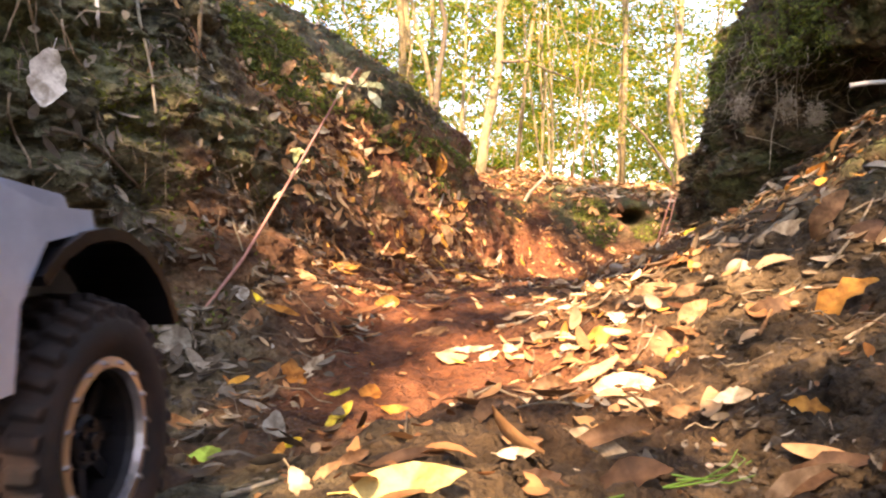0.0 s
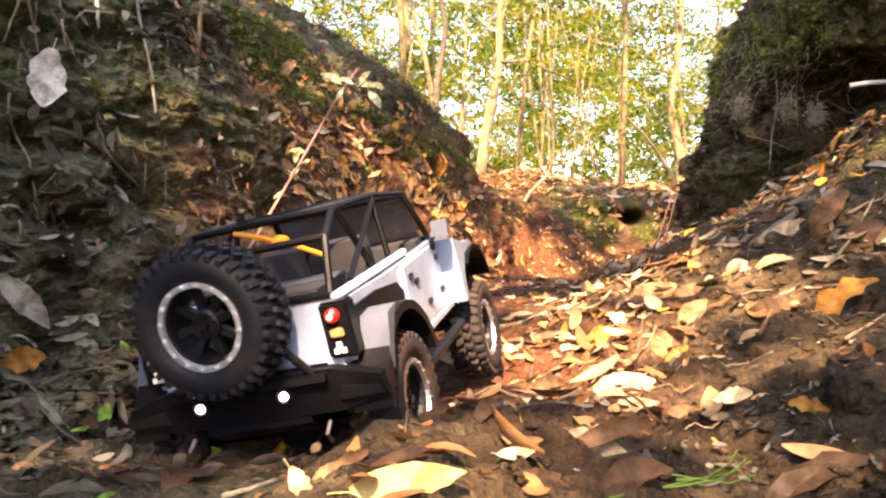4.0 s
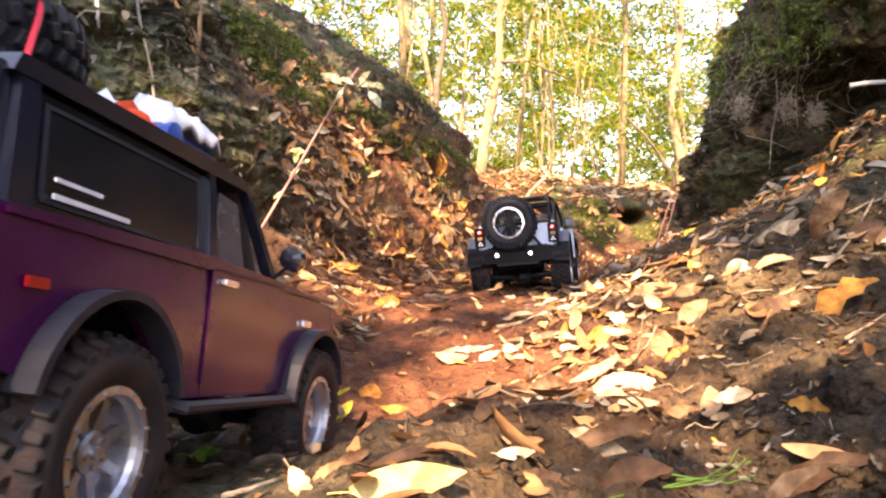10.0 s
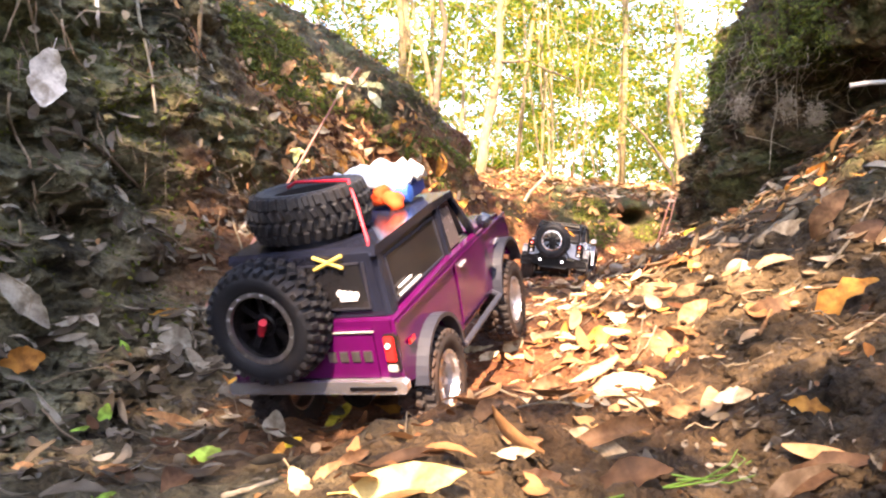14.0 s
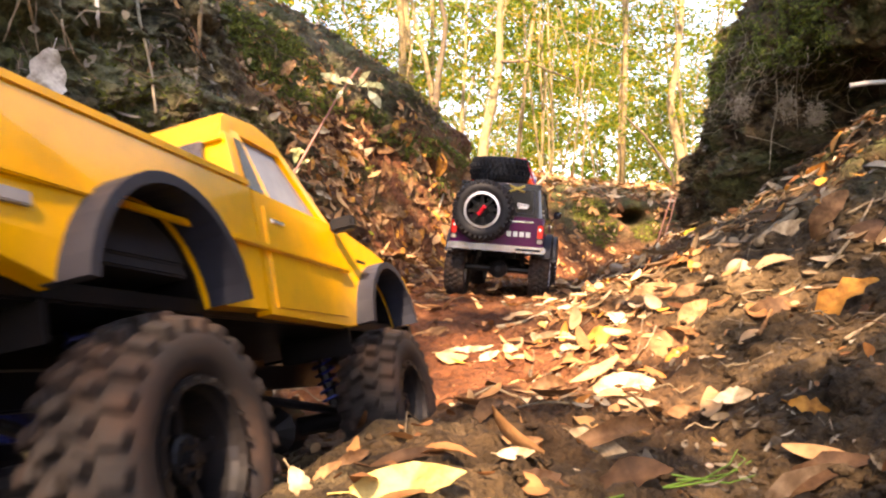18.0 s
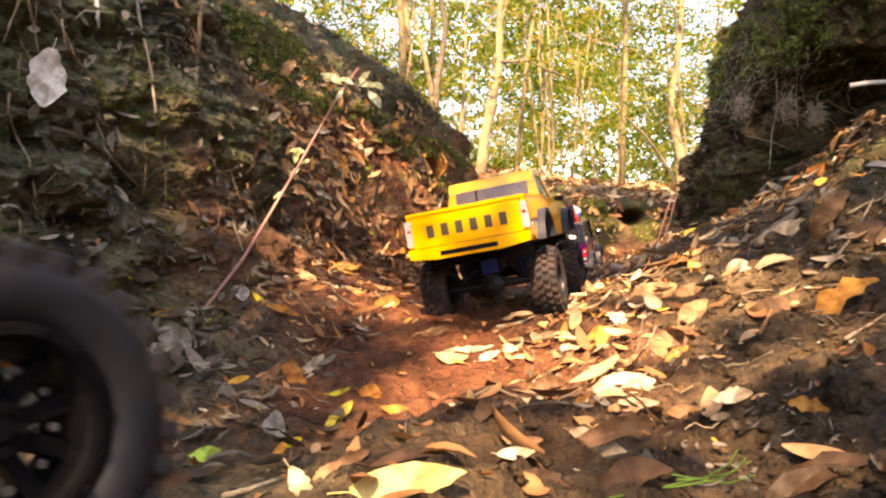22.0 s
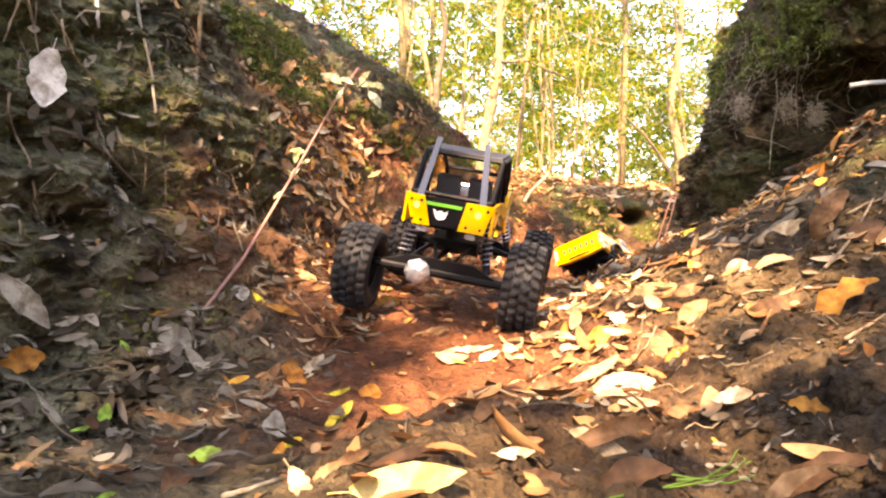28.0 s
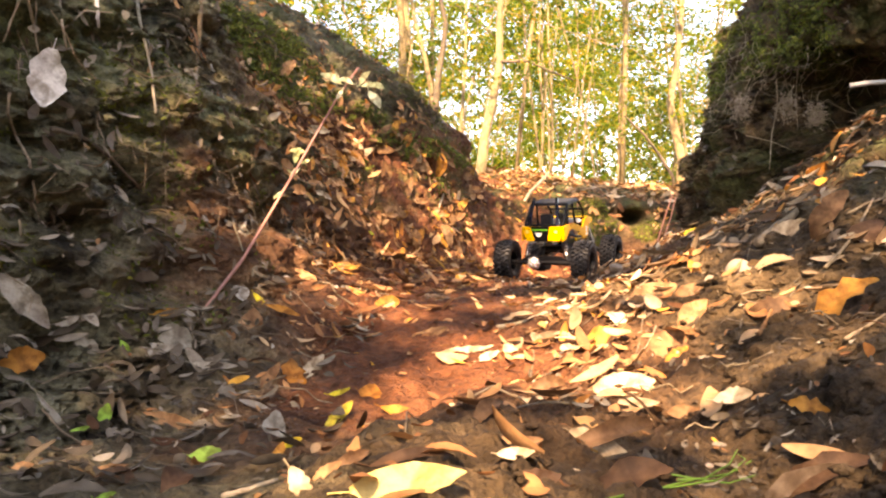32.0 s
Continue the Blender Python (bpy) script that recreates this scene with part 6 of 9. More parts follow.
# high boughs behind and beside the gully, which leave a strip of sun along its floor
# these trees stand out of view, added only to shape the sunlight
for k, (x, y, over, leaves) in enumerate((
        (-3.4, -4.2, ((-2.2, -0.94), (-4.9, -3.45)), 7000), (-3.6, -2.6, ((-2.2, -0.92), (-3.7, -2.85)), 8500), (-3.8, -1.2, ((-2.0, -0.62), (-1.35, -0.5)), 8000),
        (2.4, -4.6, ((-0.52, 0.8), (-4.9, -3.5)), 9500), (2.6, -2.8, ((-0.46, 0.9), (-3.45, -1.75)), 5600), (2.8, -0.6, ((-1.1, 0.7), (-1.6, 0.2)), 2600), (-3.2, -1.5, ((-0.88, -0.42), (-2.85, -1.75)), 2200), (-3.4, -1.9, ((-1.6, -0.92), (-2.35, -1.45)), 1700), (2.9, -2.0, ((0.15, 0.9), (-2.2, -1.2)), 5000))):
    tree("unseen_shade_tree", x, y, 6.2, 0.08, (0, 0), "unseen tree added so that its boughs shade the gully", BARK_DARK, (leaves, 0.10), 120 + k, 0.1, 0.05, 24, 0.5, over=(*over, (5.10, 5.25)))
# woods in the distance
r = np.random.default_rng(3)
fx, fy = r.uniform(-0.34, 0.48, 420), r.uniform(14, 40, 420)
fz = 0.7 + r.gamma(2.0, 2.0, 420)
ends = np.stack([fx * fy, fy, fz], -1)
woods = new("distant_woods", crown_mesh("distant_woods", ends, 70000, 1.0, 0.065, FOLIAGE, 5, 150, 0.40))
# a hazy wall of trees far behind
far_ends = np.stack([r.uniform(-0.45, 0.6, 170) * 55, r.uniform(45, 70, 170), 1 + r.gamma(2.2, 4.5, 170)], -1)
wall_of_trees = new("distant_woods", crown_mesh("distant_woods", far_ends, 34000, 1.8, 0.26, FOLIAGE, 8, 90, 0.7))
tagged(wall_of_trees, "hazy tall woods far behind the gully", "woods", kind="stuff")
low = np.stack([r.uniform(-0.3, 0.5, 160) * 16, r.uniform(11, 24, 160), r.uniform(0.5, 2.6, 160)], -1)
scrub = new("distant_scrub", crown_mesh("distant_scrub", low, 9000, 0.5, 0.045, FOLIAGE, 6, 60, 0.5))
tagged(scrub, "low green scrub between the distant trees", "woods", kind="stuff")
tagged(woods, "hazy yellow-green woods in the distance", "woods", kind="stuff")


# ---- single leaves, sticks, stones ----
WHITE_ROOT = paint("bare_wood", (0.55, 0.52, 0.48), 0.7, dirt=0.3, scale=60)
PALE_ROOT = bark_material("pale_root", (0.20, 0.16, 0.11), (0.50, 0.42, 0.32), 60)
GRASS = paint("grass_green", (0.09, 0.19, 0.02), 0.5, dirt=0.0, scale=50)
SPRIG = leaf_material("sprig_leaf", [(0.0, (0.52, 0.58, 0.26)), (1.0, (0.72, 0.74, 0.50))], thin=0.2, per="object")
STONE = paint("pale_stone", (0.27, 0.21, 0.155), 0.75, dirt=0.5, grain=0.5, scale=70)


def blade_mesh(length, width, fold, curl, lobed, mat, rows=12):
    """One leaf with a midrib, wavy edges and a stalk."""
    rd = random.Random(round(length * 1e5 + width * 1e6))
    ph, ph2, twist = rd.uniform(0, 6), rd.uniform(0, 6), rd.uniform(-0.9, 0.9)
    vs, fs = [], []
    for i in range(rows + 1):
        u = i / rows
        w = width * 0.5 * max(0.03, math.sin(math.pi * min(1.0, u * 0.94 + 0.04)) ** 0.8)
        w *= 1 + lobed * math.sin(u * 19 + 1.2) + 0.05 * math.sin(u * 31 + ph)
        tear = [1 + 0.10 * rd.uniform(-1, 1) - 0.16 * (rd.random() < 0.12) for _ in range(2)]
        y = (u - 0.5) * length
        bend = curl * length * ((u - 0.5) ** 2 * 2 - 0.25)
        side = 0.05 * length * math.sin(u * 3 + ph2)
        for k, a in enumerate((-1, -0.55, 0, 0.55, 1)):
            wave = 0.05 * width * math.sin(u * 9 + ph + k) * abs(a)
            z = bend + fold * w * abs(a) ** 1.4 + wave + (0.012 * width if a == 0 else 0) + twist * a * w * (u - 0.5)
            vs.append((a * w * (tear[a > 0] if abs(a) == 1 else 1) + side, y, z))
    for i in range(rows):
        for k in range(4):
            q = i * 5 + k
            fs.append((q, q + 1, q + 6, q + 5))
    s = len(vs)
    x0, y0, z0 = vs[2]
    for k in range(3):
        vs += [(x0 - 0.0006, y0 - k * length * 0.09, z0 + 0.002 * k), (x0 + 0.0006, y0 - k * length * 0.09, z0 + 0.002 * k), (x0, y0 - k * length * 0.09, z0 + 0.0012 + 0.002 * k)]
    for k in range(2):
        b = s + 3 * k
        fs += [(b, b + 1, b + 4, b + 3), (b + 1, b + 2, b + 5, b + 4), (b + 2, b, b + 3, b + 5)]
    return smooth_mesh("leaf", vs, fs, mat)


def leaf(mat, length, width, m, fold, curl, lobed, label):
    o = new("fallen_leaf", blade_mesh(length, width, fold, curl, lobed, mat))
    o.matrix_basis = m
    return tagged(o, label, "leaf", "single fallen leaves")


def bar(name, points, r, r2, mat, label, category="twig"):
    fine = []
    for k in range(len(points) - 1):
        a, b = Vector(points[k]), Vector(points[k + 1])
        fine += [a.lerp(b, j / 4) + 0.35 * r * Vector((noise.noise(a * 31 + Vector((j, 0, 0))), noise.noise(a * 37 + Vector((0, j, 0))), noise.noise(a * 29 + Vector((0, 0, j))))) for j in range(4)]
    fine.append(Vector(points[-1]))
    o = part(name, tube(fine, r, seg=7, r2=r2), mat, None, label, smooth=True)
    return tagged(o, category=category)


def twig_leaf(parent, a, b):
    a, b = Vector(a), Vector(b)
    d = b - a
    o = new("leaf_blade", blade_mesh(d.length, d.length * 0.42, 0.2, -0.2, 0.0, SPRIG, 8))
    o.parent = parent
    y = d.normalized()
    zz = Vector((0.15, -1, 0.45))
    zz = (zz - y * zz.dot(y)).normalized()
    o.matrix_basis = Matrix.Translation((a + b) / 2) @ Matrix((y.cross(zz), y, zz)).transposed().to_4x4()


def stone(x, y, r):
    bm = bmesh.new()
    bmesh.ops.create_icosphere(bm, subdivisions=3, radius=r)
    for v in bm.verts:
        v.co = v.co * (1 + 0.35 * noise.noise(v.co / r * 0.9 + Vector((x * 9, y * 7, 0))))
        v.co.z *= 0.75
    o = part("stone", bm, STONE, None, "pale rounded stone half sunk in the soil", smooth=True, at=pose(x, y, float(ground_z(x, y)) + r * 0.3))
    return tagged(o, category="stone")


# moss and rootlets on the faces of the banks
vert_n = np.stack([-np.gradient(GZ, gx, axis=1), -np.gradient(GZ, gy, axis=0), np.ones_like(GZ)], -1)
vert_n /= np.linalg.norm(vert_n, axis=-1, keepdims=True)
PATCHES = ((-0.49, 2.33, 0.83, 0.13), (-0.58, 2.2, 0.83, 0.10), (-0.50, 2.19, 0.71, 0.10), (-0.38, 2.3, 0.63, 0.05), (-0.16, 2.63, 0.55, 0.07), (-0.24, 2.4, 0.47, 0.045), (-0.01, 2.74, 0.43, 0.05), (-0.43, 1.2, 0.43, 0.07), (-0.46, 1.05, 0.31, 0.06))
near_patch = sum(np.exp(-((GX - a) ** 2 + (GY - b) ** 2 + (GZ - c) ** 2) / s ** 2) for a, b, c, s in PATCHES)
mask = (GZ > 0.24) & (GX < 0.1) & (GX > -1.6) & (GY > 0.6) & (GY < 3.5) & (fbm(GY * 3.2, GZ * 3.4 + GX, 121, 3) + 0.9 * near_patch > 0.22)
ii = np.argwhere(mask)
w = 0.06 + near_patch[ii[:, 0], ii[:, 1]]
ii = ii[rng.choice(len(ii), size=20000, p=w / w.sum())]
pp = np.stack([GX, GY, GZ], -1)[ii[:, 0], ii[:, 1]] + rng.normal(0, 0.005, (20000, 3))
MOSS = leaf_material("moss", [(0.0, (0.045, 0.060, 0.010)), (0.6, (0.12, 0.15, 0.022)), (1.0, (0.24, 0.24, 0.05))], thin=0.3)
moss = new("bank_moss", leaf_mesh("bank_moss", pp, vert_n[ii[:, 0], ii[:, 1]], 0.007 + 0.016 * rng.random(20000) ** 2, MOSS, 0.9))
tagged(moss, "green moss and tiny ferns on the shaded bank", "moss", kind="stuff")
# moss at the foot of the far bank
ring = np.maximum(np.exp(-((GX - 0.74) ** 2 + (GY - 3.70) ** 2) / 0.09 ** 2), np.exp(-((GX - 0.98) ** 2 + (GY - 3.68) ** 2) / 0.06 ** 2))
ii = np.argwhere(ring > 0.25)
ii = ii[rng.integers(len(ii), size=3600)]
pp = np.stack([GX, GY, GZ], -1)[ii[:, 0], ii[:, 1]] + rng.normal(0, 0.005, (3600, 3))
moss = new("bank_moss", leaf_mesh("bank_moss", pp, vert_n[ii[:, 0], ii[:, 1]], 0.007 + 0.014 * rng.random(3600) ** 2, MOSS, 0.9))
tagged(moss, "yellow-green moss at the foot of the far bank", "moss", kind="stuff")
# moss cushions round the burrow and up the leafy slope
for y, z, wide_, tall_ in ((2.63, 0.575, 0.15, 0.050), (2.84, 0.555, 0.13, 0.05), (2.46, 0.655, 0.15, 0.05), (2.25, 0.81, 0.25, 0.11)):
    ring = np.exp(-((GY - y) / wide_) ** 2 - ((GZ - z) / tall_) ** 2) * (GX < 0.3) + 0.35 * crag(GY * 9, GZ * 9, 229, 2)
    ii = np.argwhere((ring > 0.42) & (GX < 0.3) & (GX > -0.95))
    ii = ii[rng.integers(len(ii), size=2600)]
    pp = np.stack([GX, GY, GZ], -1)[ii[:, 0], ii[:, 1]] + rng.normal(0, 0.004, (2600, 3))
    moss = new("bank_moss", leaf_mesh("bank_moss", pp + 0.004 * vert_n[ii[:, 0], ii[:, 1]], vert_n[ii[:, 0], ii[:, 1]], 0.004 + 0.012 * rng.random(2600) ** 2, MOSS, 0.9))
    tagged(moss, "olive-green moss cushion on the leafy slope", "moss", kind="stuff")
# clods, leaf scraps and moss stuck to the near clay face
bank_p = np.stack([SX, SYY, SZZ], -1)
bank_n = -np.cross(np.gradient(bank_p, axis=1), np.gradient(bank_p, axis=0))
bank_n /= np.linalg.norm(bank_n, axis=-1, keepdims=True) + 1e-9
bank_n *= np.sign(bank_n[..., :1] + 1e-9)


def on_bank(count, keep):
    ii = np.argwhere(keep & (SZ > 0.08) & (SY > 0.55))
    ii = ii[rng.integers(len(ii), size=count)]
    return bank_p[ii[:, 0], ii[:, 1]], bank_n[ii[:, 0], ii[:, 1]]


pp, nn = on_bank(6500, SX > -9)
lumps("soil_crumbs", pp[:, 0], pp[:, 1], 0.0015 + 0.009 * rng.random(6500) ** 4, SOIL, "clods of grey clay on the bank face", "soil", pp[:, 2])
pp, nn = on_bank(1500, crag(SY * 7, SZ * 7, 221, 2) > -0.05)
scrap = new("leaf_litter", leaf_mesh("leaf_litter", pp + 0.004 * nn, nn, 0.006 + 0.022 * rng.random(1500) ** 2, DULL, 0.6))
tagged(scrap, "dull leaf scraps stuck to the clay bank", "leaf litter", kind="stuff")
pp, nn = on_bank(520, (SZ < 0.26) & (crag(SY * 9, SZ * 9, 225, 2) > -0.2))
scrap = new("leaf_litter", leaf_mesh("leaf_litter", pp + 0.006 * nn, nn + np.array((0, 0, 0.8)), 0.012 + 0.030 * rng.random(520) ** 1.6, DULL, 0.5))
tagged(scrap, "withered leaves gathered at the foot of the bank", "leaf litter", kind="stuff")
pp, nn = on_bank(150, (SZ > 0.42) & (crag(SY * 11, SZ * 11, 227, 2) > 0.12))
scrap = new("leaf_litter", leaf_mesh("leaf_litter", pp + 0.010 * nn, nn + np.array((0, -0.6, 0)), 0.010 + 0.020 * rng.random(150), PALE_SCRAP, 0.6))
tagged(scrap, "small pale leaves hanging among the roots", "leaf litter", kind="stuff")
pp, nn = on_bank(9000, crag(SY * 5, SZ * 6, 223, 3) > 0.14)
moss = new("bank_moss", leaf_mesh("bank_moss", pp + 0.002 * nn, nn, 0.004 + 0.008 * rng.random(9000) ** 2, MOSS, 0.9))
tagged(moss, "short green moss on the grey clay face", "moss", kind="stuff")
# moss over the hanging bank
k = (rz > 0.70) & (BY > 1.62) & (rx < 1.25) & (crag(BY * 3.5, rz * 4, 131, 3) > -0.15)
ii = np.argwhere(k)
ii = ii[rng.integers(len(ii), size=15000)]
pp = np.stack([rx, BY, rz], -1)[ii[:, 0], ii[:, 1]] + rng.normal(0, 0.007, (15000, 3)) - np.array((0.012, 0, 0))
moss = new("bank_moss", leaf_mesh("bank_moss", pp, np.tile(np.array((-0.8, -0.4, 0.5)), (15000, 1)), 0.006 + 0.016 * rng.random(15000) ** 2, MOSS, 0.9))
tagged(moss, "green moss on the hanging bank", "moss", kind="stuff")
# litter on the steep left face
k = (GX < 0.1) & (GX > -0.95) & (GY > 1.0) & (GY < 3.3) & (GZ > 0.15) & (fbm(GY * 4, GZ * 4, 141, 3) > 0.9 * (GZ - 0.62)) & (GY > 1.35) & (((GY - BURROW[0]) / 0.13) ** 2 + ((GZ - BURROW[1]) / 0.075) ** 2 > 1) & (near_patch < 0.5)
ii = np.argwhere(k)
ii = ii[rng.integers(len(ii), size=2100)]
pp = np.stack([GX, GY, GZ], -1)[ii[:, 0], ii[:, 1]]
nn = vert_n[ii[:, 0], ii[:, 1]]
steep_litter = new("leaf_litter", leaf_mesh("leaf_litter", pp + nn * 0.006, nn, 0.020 + 0.036 * rng.random(2100) ** 1.5, DEAD, 0.34))
tagged(steep_litter, "dry leaves caught on the red bank", "leaf litter", kind="stuff")


# clods and leaf scraps on the hanging bank
ii = np.argwhere((BY > 1.7) & (rx < 1.3) & (rz < 0.8))
ii = ii[rng.integers(len(ii), size=7000)]
pp = np.stack([rx, BY, rz], -1)[ii[:, 0], ii[:, 1]] - np.array((0.002, 0.002, 0))
lumps("soil_crumbs", pp[:, 0], pp[:, 1], 0.002 + 0.011 * rng.random(7000) ** 3, SOIL, "clods of earth on the hanging bank", "soil", pp[:, 2])
scrap = new("leaf_litter", leaf_mesh("leaf_litter", pp[:500], np.tile(np.array((-0.8, -0.4, 0.3)), (500, 1)), 0.012 + 0.03 * rng.random(500) ** 2, DULL, 0.6))
tagged(scrap, "withered leaf scraps stuck in the hanging bank", "leaf litter", kind="stuff")


def tangle(name, count, start, drop, r, mat, label, seed):
    """Many thin rootlets or twigs in one mesh."""
    rd = random.Random(seed)
    vs, fs = [], []
    for _ in range(count):
        p, way = start(rd)
        p, way = Vector(p), Vector(way)
        rr = r * rd.uniform(0.5, 1.4)
        prev = None
        for k in range(6):
            u = way.orthogonal().normalized()
            v = way.cross(u).normalized()
            ring = len(vs)
            vs += [p + rr * (1 - k / 8) * (math.cos(a) * u + math.sin(a) * v) for a in (0, 2.09, 4.19)]
            if prev is not None:
                fs += [(prev + j, prev + (j + 1) % 3, ring + (j + 1) % 3, ring + j) for j in range(3)]
            prev = ring
            way = (way + 0.45 * Vector((rd.gauss(0, 1), rd.gauss(0, 1), rd.gauss(0, 1)))).normalized()
            p = p + way * drop * rd.uniform(0.6, 1.3)
    return tagged(new(name, smooth_mesh(name, vs, fs, mat)), label, "roots", kind="stuff")


def ball_start(rd):
    i, j = rd.randrange(170, 270), rd.randrange(85, 125)
    return (rx[i, j] - 0.01, BY[i, j], rz[i, j]), (-0.5, rd.uniform(-0.4, 0.2), -0.8)


tangle("bank_rootlets", 130, ball_start, 0.028, 0.0013, PALE_ROOT, "fine pale roots hanging out of the dark bank", 3)


# crumbling root balls in the hollow
for k, (cx, cy, cz) in enumerate(((0.820, 2.08, 0.590), (0.955, 1.94, 0.545), (0.905, 1.99, 0.580))):
    def knot(rd):
        a, b, c = rd.gauss(0, 0.011), rd.gauss(0, 0.011), rd.gauss(0, 0.017)
        return (cx + a, cy + b, cz + c), (rd.gauss(0, 1), rd.gauss(0, 1), rd.gauss(0, 1))
    tangle("root_ball", 90, knot, 0.007, 0.0011, PALE_ROOT, "knotted ball of pale roots and crumbs", 30 + k)
    q = np.random.default_rng(40 + k).normal(size=(60, 3)) * np.array((0.012, 0.012, 0.018)) + np.array((cx, cy, cz))
    lumps("soil_crumbs", q[:, 0], q[:, 1], np.full(60, 0.005), STONE, "pale crumbs caught in the root ball", "soil", q[:, 2])


def left_start(rd):
    i, j = np.argmin(np.abs(gy - rd.uniform(0.9, 2.6))), None
    xx = rd.uniform(-0.85, -0.30)
    j = np.argmin(np.abs(gx - xx))
    return (GX[i, j] + 0.012, GY[i, j] - 0.008, GZ[i, j]), (rd.uniform(-0.3, 0.6), rd.uniform(-0.6, 0.3), -0.6)


def clay_start(rd):
    i, j = rd.randrange(60, 330), rd.randrange(60, 300)
    return tuple(bank_p[i, j] + bank_n[i, j] * 0.006), (rd.uniform(-0.2, 0.5), rd.uniform(-0.6, 0.3), -0.7)


tangle("bank_rootlets", 240, clay_start, 0.020, 0.0010, ROOT, "fine brown rootlets on the clay face", 9)
tangle("bank_rootlets", 200, left_start, 0.022, 0.0012, ROOT, "fine roots and stalks hanging on the bank", 4)


def brow_start(rd):
    i = np.argmin(np.abs(gy - rd.uniform(2.1, 2.95)))
    j = np.argmin(np.abs(GZ[i] - rd.uniform(0.70, 0.88)) + 10 * (GX[i] > 0.2) + 10 * (GX[i] < -1.2))
    return (GX[i, j] + 0.012, GY[i, j] - 0.01, GZ[i, j]), (rd.uniform(0.2, 0.9), rd.uniform(-0.6, 0.2), rd.uniform(-0.9, 0.2))


tangle("bank_rootlets", 130, brow_start, 0.030, 0.0022, BARK_DARK, "dark roots and stalks on the brow of the bank", 6)


def floor_start(rd):
    y = 0.5 + 2.7 * rd.random() ** 1.2
    x = float(centre_x(y)) + rd.choice((-1, 1)) * rd.uniform(0.1, 0.55)
    return (x, y, float(ground_z(x, y)) + 0.004), (rd.gauss(0, 1), rd.gauss(0, 1), 0.05)


def twigs(count, seed):
    rd = random.Random(seed)
    vs, fs = [], []
    for _ in range(count):
        (x, y, z), way = floor_start(rd)
        a, ln = rd.uniform(0, 6.28), rd.uniform(0.02, 0.10)
        rr = rd.uniform(0.0005, 0.0013)
        prev = None
        for k in range(5):
            px, py = x + math.cos(a) * ln * k / 4, y + math.sin(a) * ln * k / 4
            p = Vector((px, py, float(ground_z(px, py)) + 0.004 + rr))
            a += rd.gauss(0, 0.05)
            ring = len(vs)
            u, v = Vector((-math.sin(a), math.cos(a), 0)), Vector((0, 0, 1))
            vs += [p + rr * (math.cos(t) * u + math.sin(t) * v) for t in (0, 1.57, 3.14, 4.71)]
            if prev is not None:
                fs += [(prev + j, prev + (j + 1) % 4, ring + (j + 1) % 4, ring + j) for j in range(4)]
            prev = ring
    return tagged(new("small_twigs", smooth_mesh("small_twigs", vs, fs, ROOT)), "thin dry twigs strewn over the ground", "twigs", kind="stuff")


twigs(280, 8)


# leaves that stand out
leaf(PALE, 0.034, 0.020, pose(0.805, 3.705, 0.405, 40, 10, 50), 0.3, 0.2, 0.0, 'small pale leaf on the far bank')
leaf(PALE, 0.030, 0.016, pose(0.838, 3.712, 0.412, 35, -20, -65), 0.3, 0.2, 0.0, 'small pale leaf on the far bank')
leaf(CREAM, 0.048, 0.015, pose(-0.014, 0.310, 0.104, 19, 49, -69), 0.20, 0.10, 0.00, 'large cream-yellow fallen leaf on the mud')
leaf(PALE, 0.039, 0.018, pose(0.101, 0.496, 0.073, -23, 51, -109), 0.25, 0.20, 0.00, 'pale bleached fallen leaf on the soil')
leaf(BROWN, 0.082, 0.013, pose(0.108, 0.503, 0.077, 11, 53, -66), 0.65, -0.40, 0.00, 'dark brown curled fallen leaf on the soil')
leaf(PALE, 0.063, 0.026, pose(0.177, 0.740, 0.066, 15, 50, -70), 0.15, 0.10, 0.00, 'pale bleached fallen leaf on the soil')
leaf(PALE, 0.055, 0.014, pose(0.165, 0.671, 0.061, 6, 47, -83), 0.20, 0.10, 0.00, 'pale bleached fallen leaf on the soil')
leaf(ORANGE, 0.023, 0.006, pose(0.104, 0.587, 0.082, 28, 49, -57), 0.25, 0.15, 0.00, 'orange-brown fallen leaf on the soil')
leaf(BROWN, 0.044, 0.015, pose(0.104, 0.760, 0.061, 17, 53, -61), 0.50, -0.50, 0.00, 'dark brown curled fallen leaf on the soil')
leaf(PALE, 0.032, 0.014, pose(0.243, 0.635, 0.076, 24, 58, -83), 0.25, 0.15, 0.00, 'pale bleached fallen leaf on the soil')
leaf(ORANGE, 0.027, 0.013, pose(0.262, 0.542, 0.088, -7, 58, -120), 0.20, -0.30, 0.28, 'ochre lobed oak leaf on the soil')
leaf(TAN, 0.072, 0.048, pose(0.273, 0.906, 0.086, 32, 48, -66), 0.15, 0.10, 0.00, 'tan dry fallen leaf on the soil')
leaf(ORANGE, 0.032, 0.017, pose(0.262, 0.849, 0.081, 48, 32, -47), 0.25, 0.15, 0.00, 'orange-brown fallen leaf on the soil')
leaf(PALE, 0.056, 0.022, pose(0.250, 1.036, 0.099, -33, 52, -139), 0.25, 0.15, 0.00, 'pale bleached fallen leaf on the soil')
leaf(ORANGE, 0.048, 0.037, pose(0.213, 0.994, 0.081, 30, 51, -69), 0.25, 0.15, 0.00, 'orange-brown fallen leaf on the soil')
leaf(PALE, 0.047, 0.021, pose(0.172, 1.030, 0.064, 29, 43, -87), 0.25, 0.15, 0.00, 'pale bleached fallen leaf on the soil')
leaf(TAN, 0.061, 0.028, pose(0.317, 0.962, 0.116, 53, 19, -30), 0.30, -0.30, 0.00, 'tan dry fallen leaf on the soil')
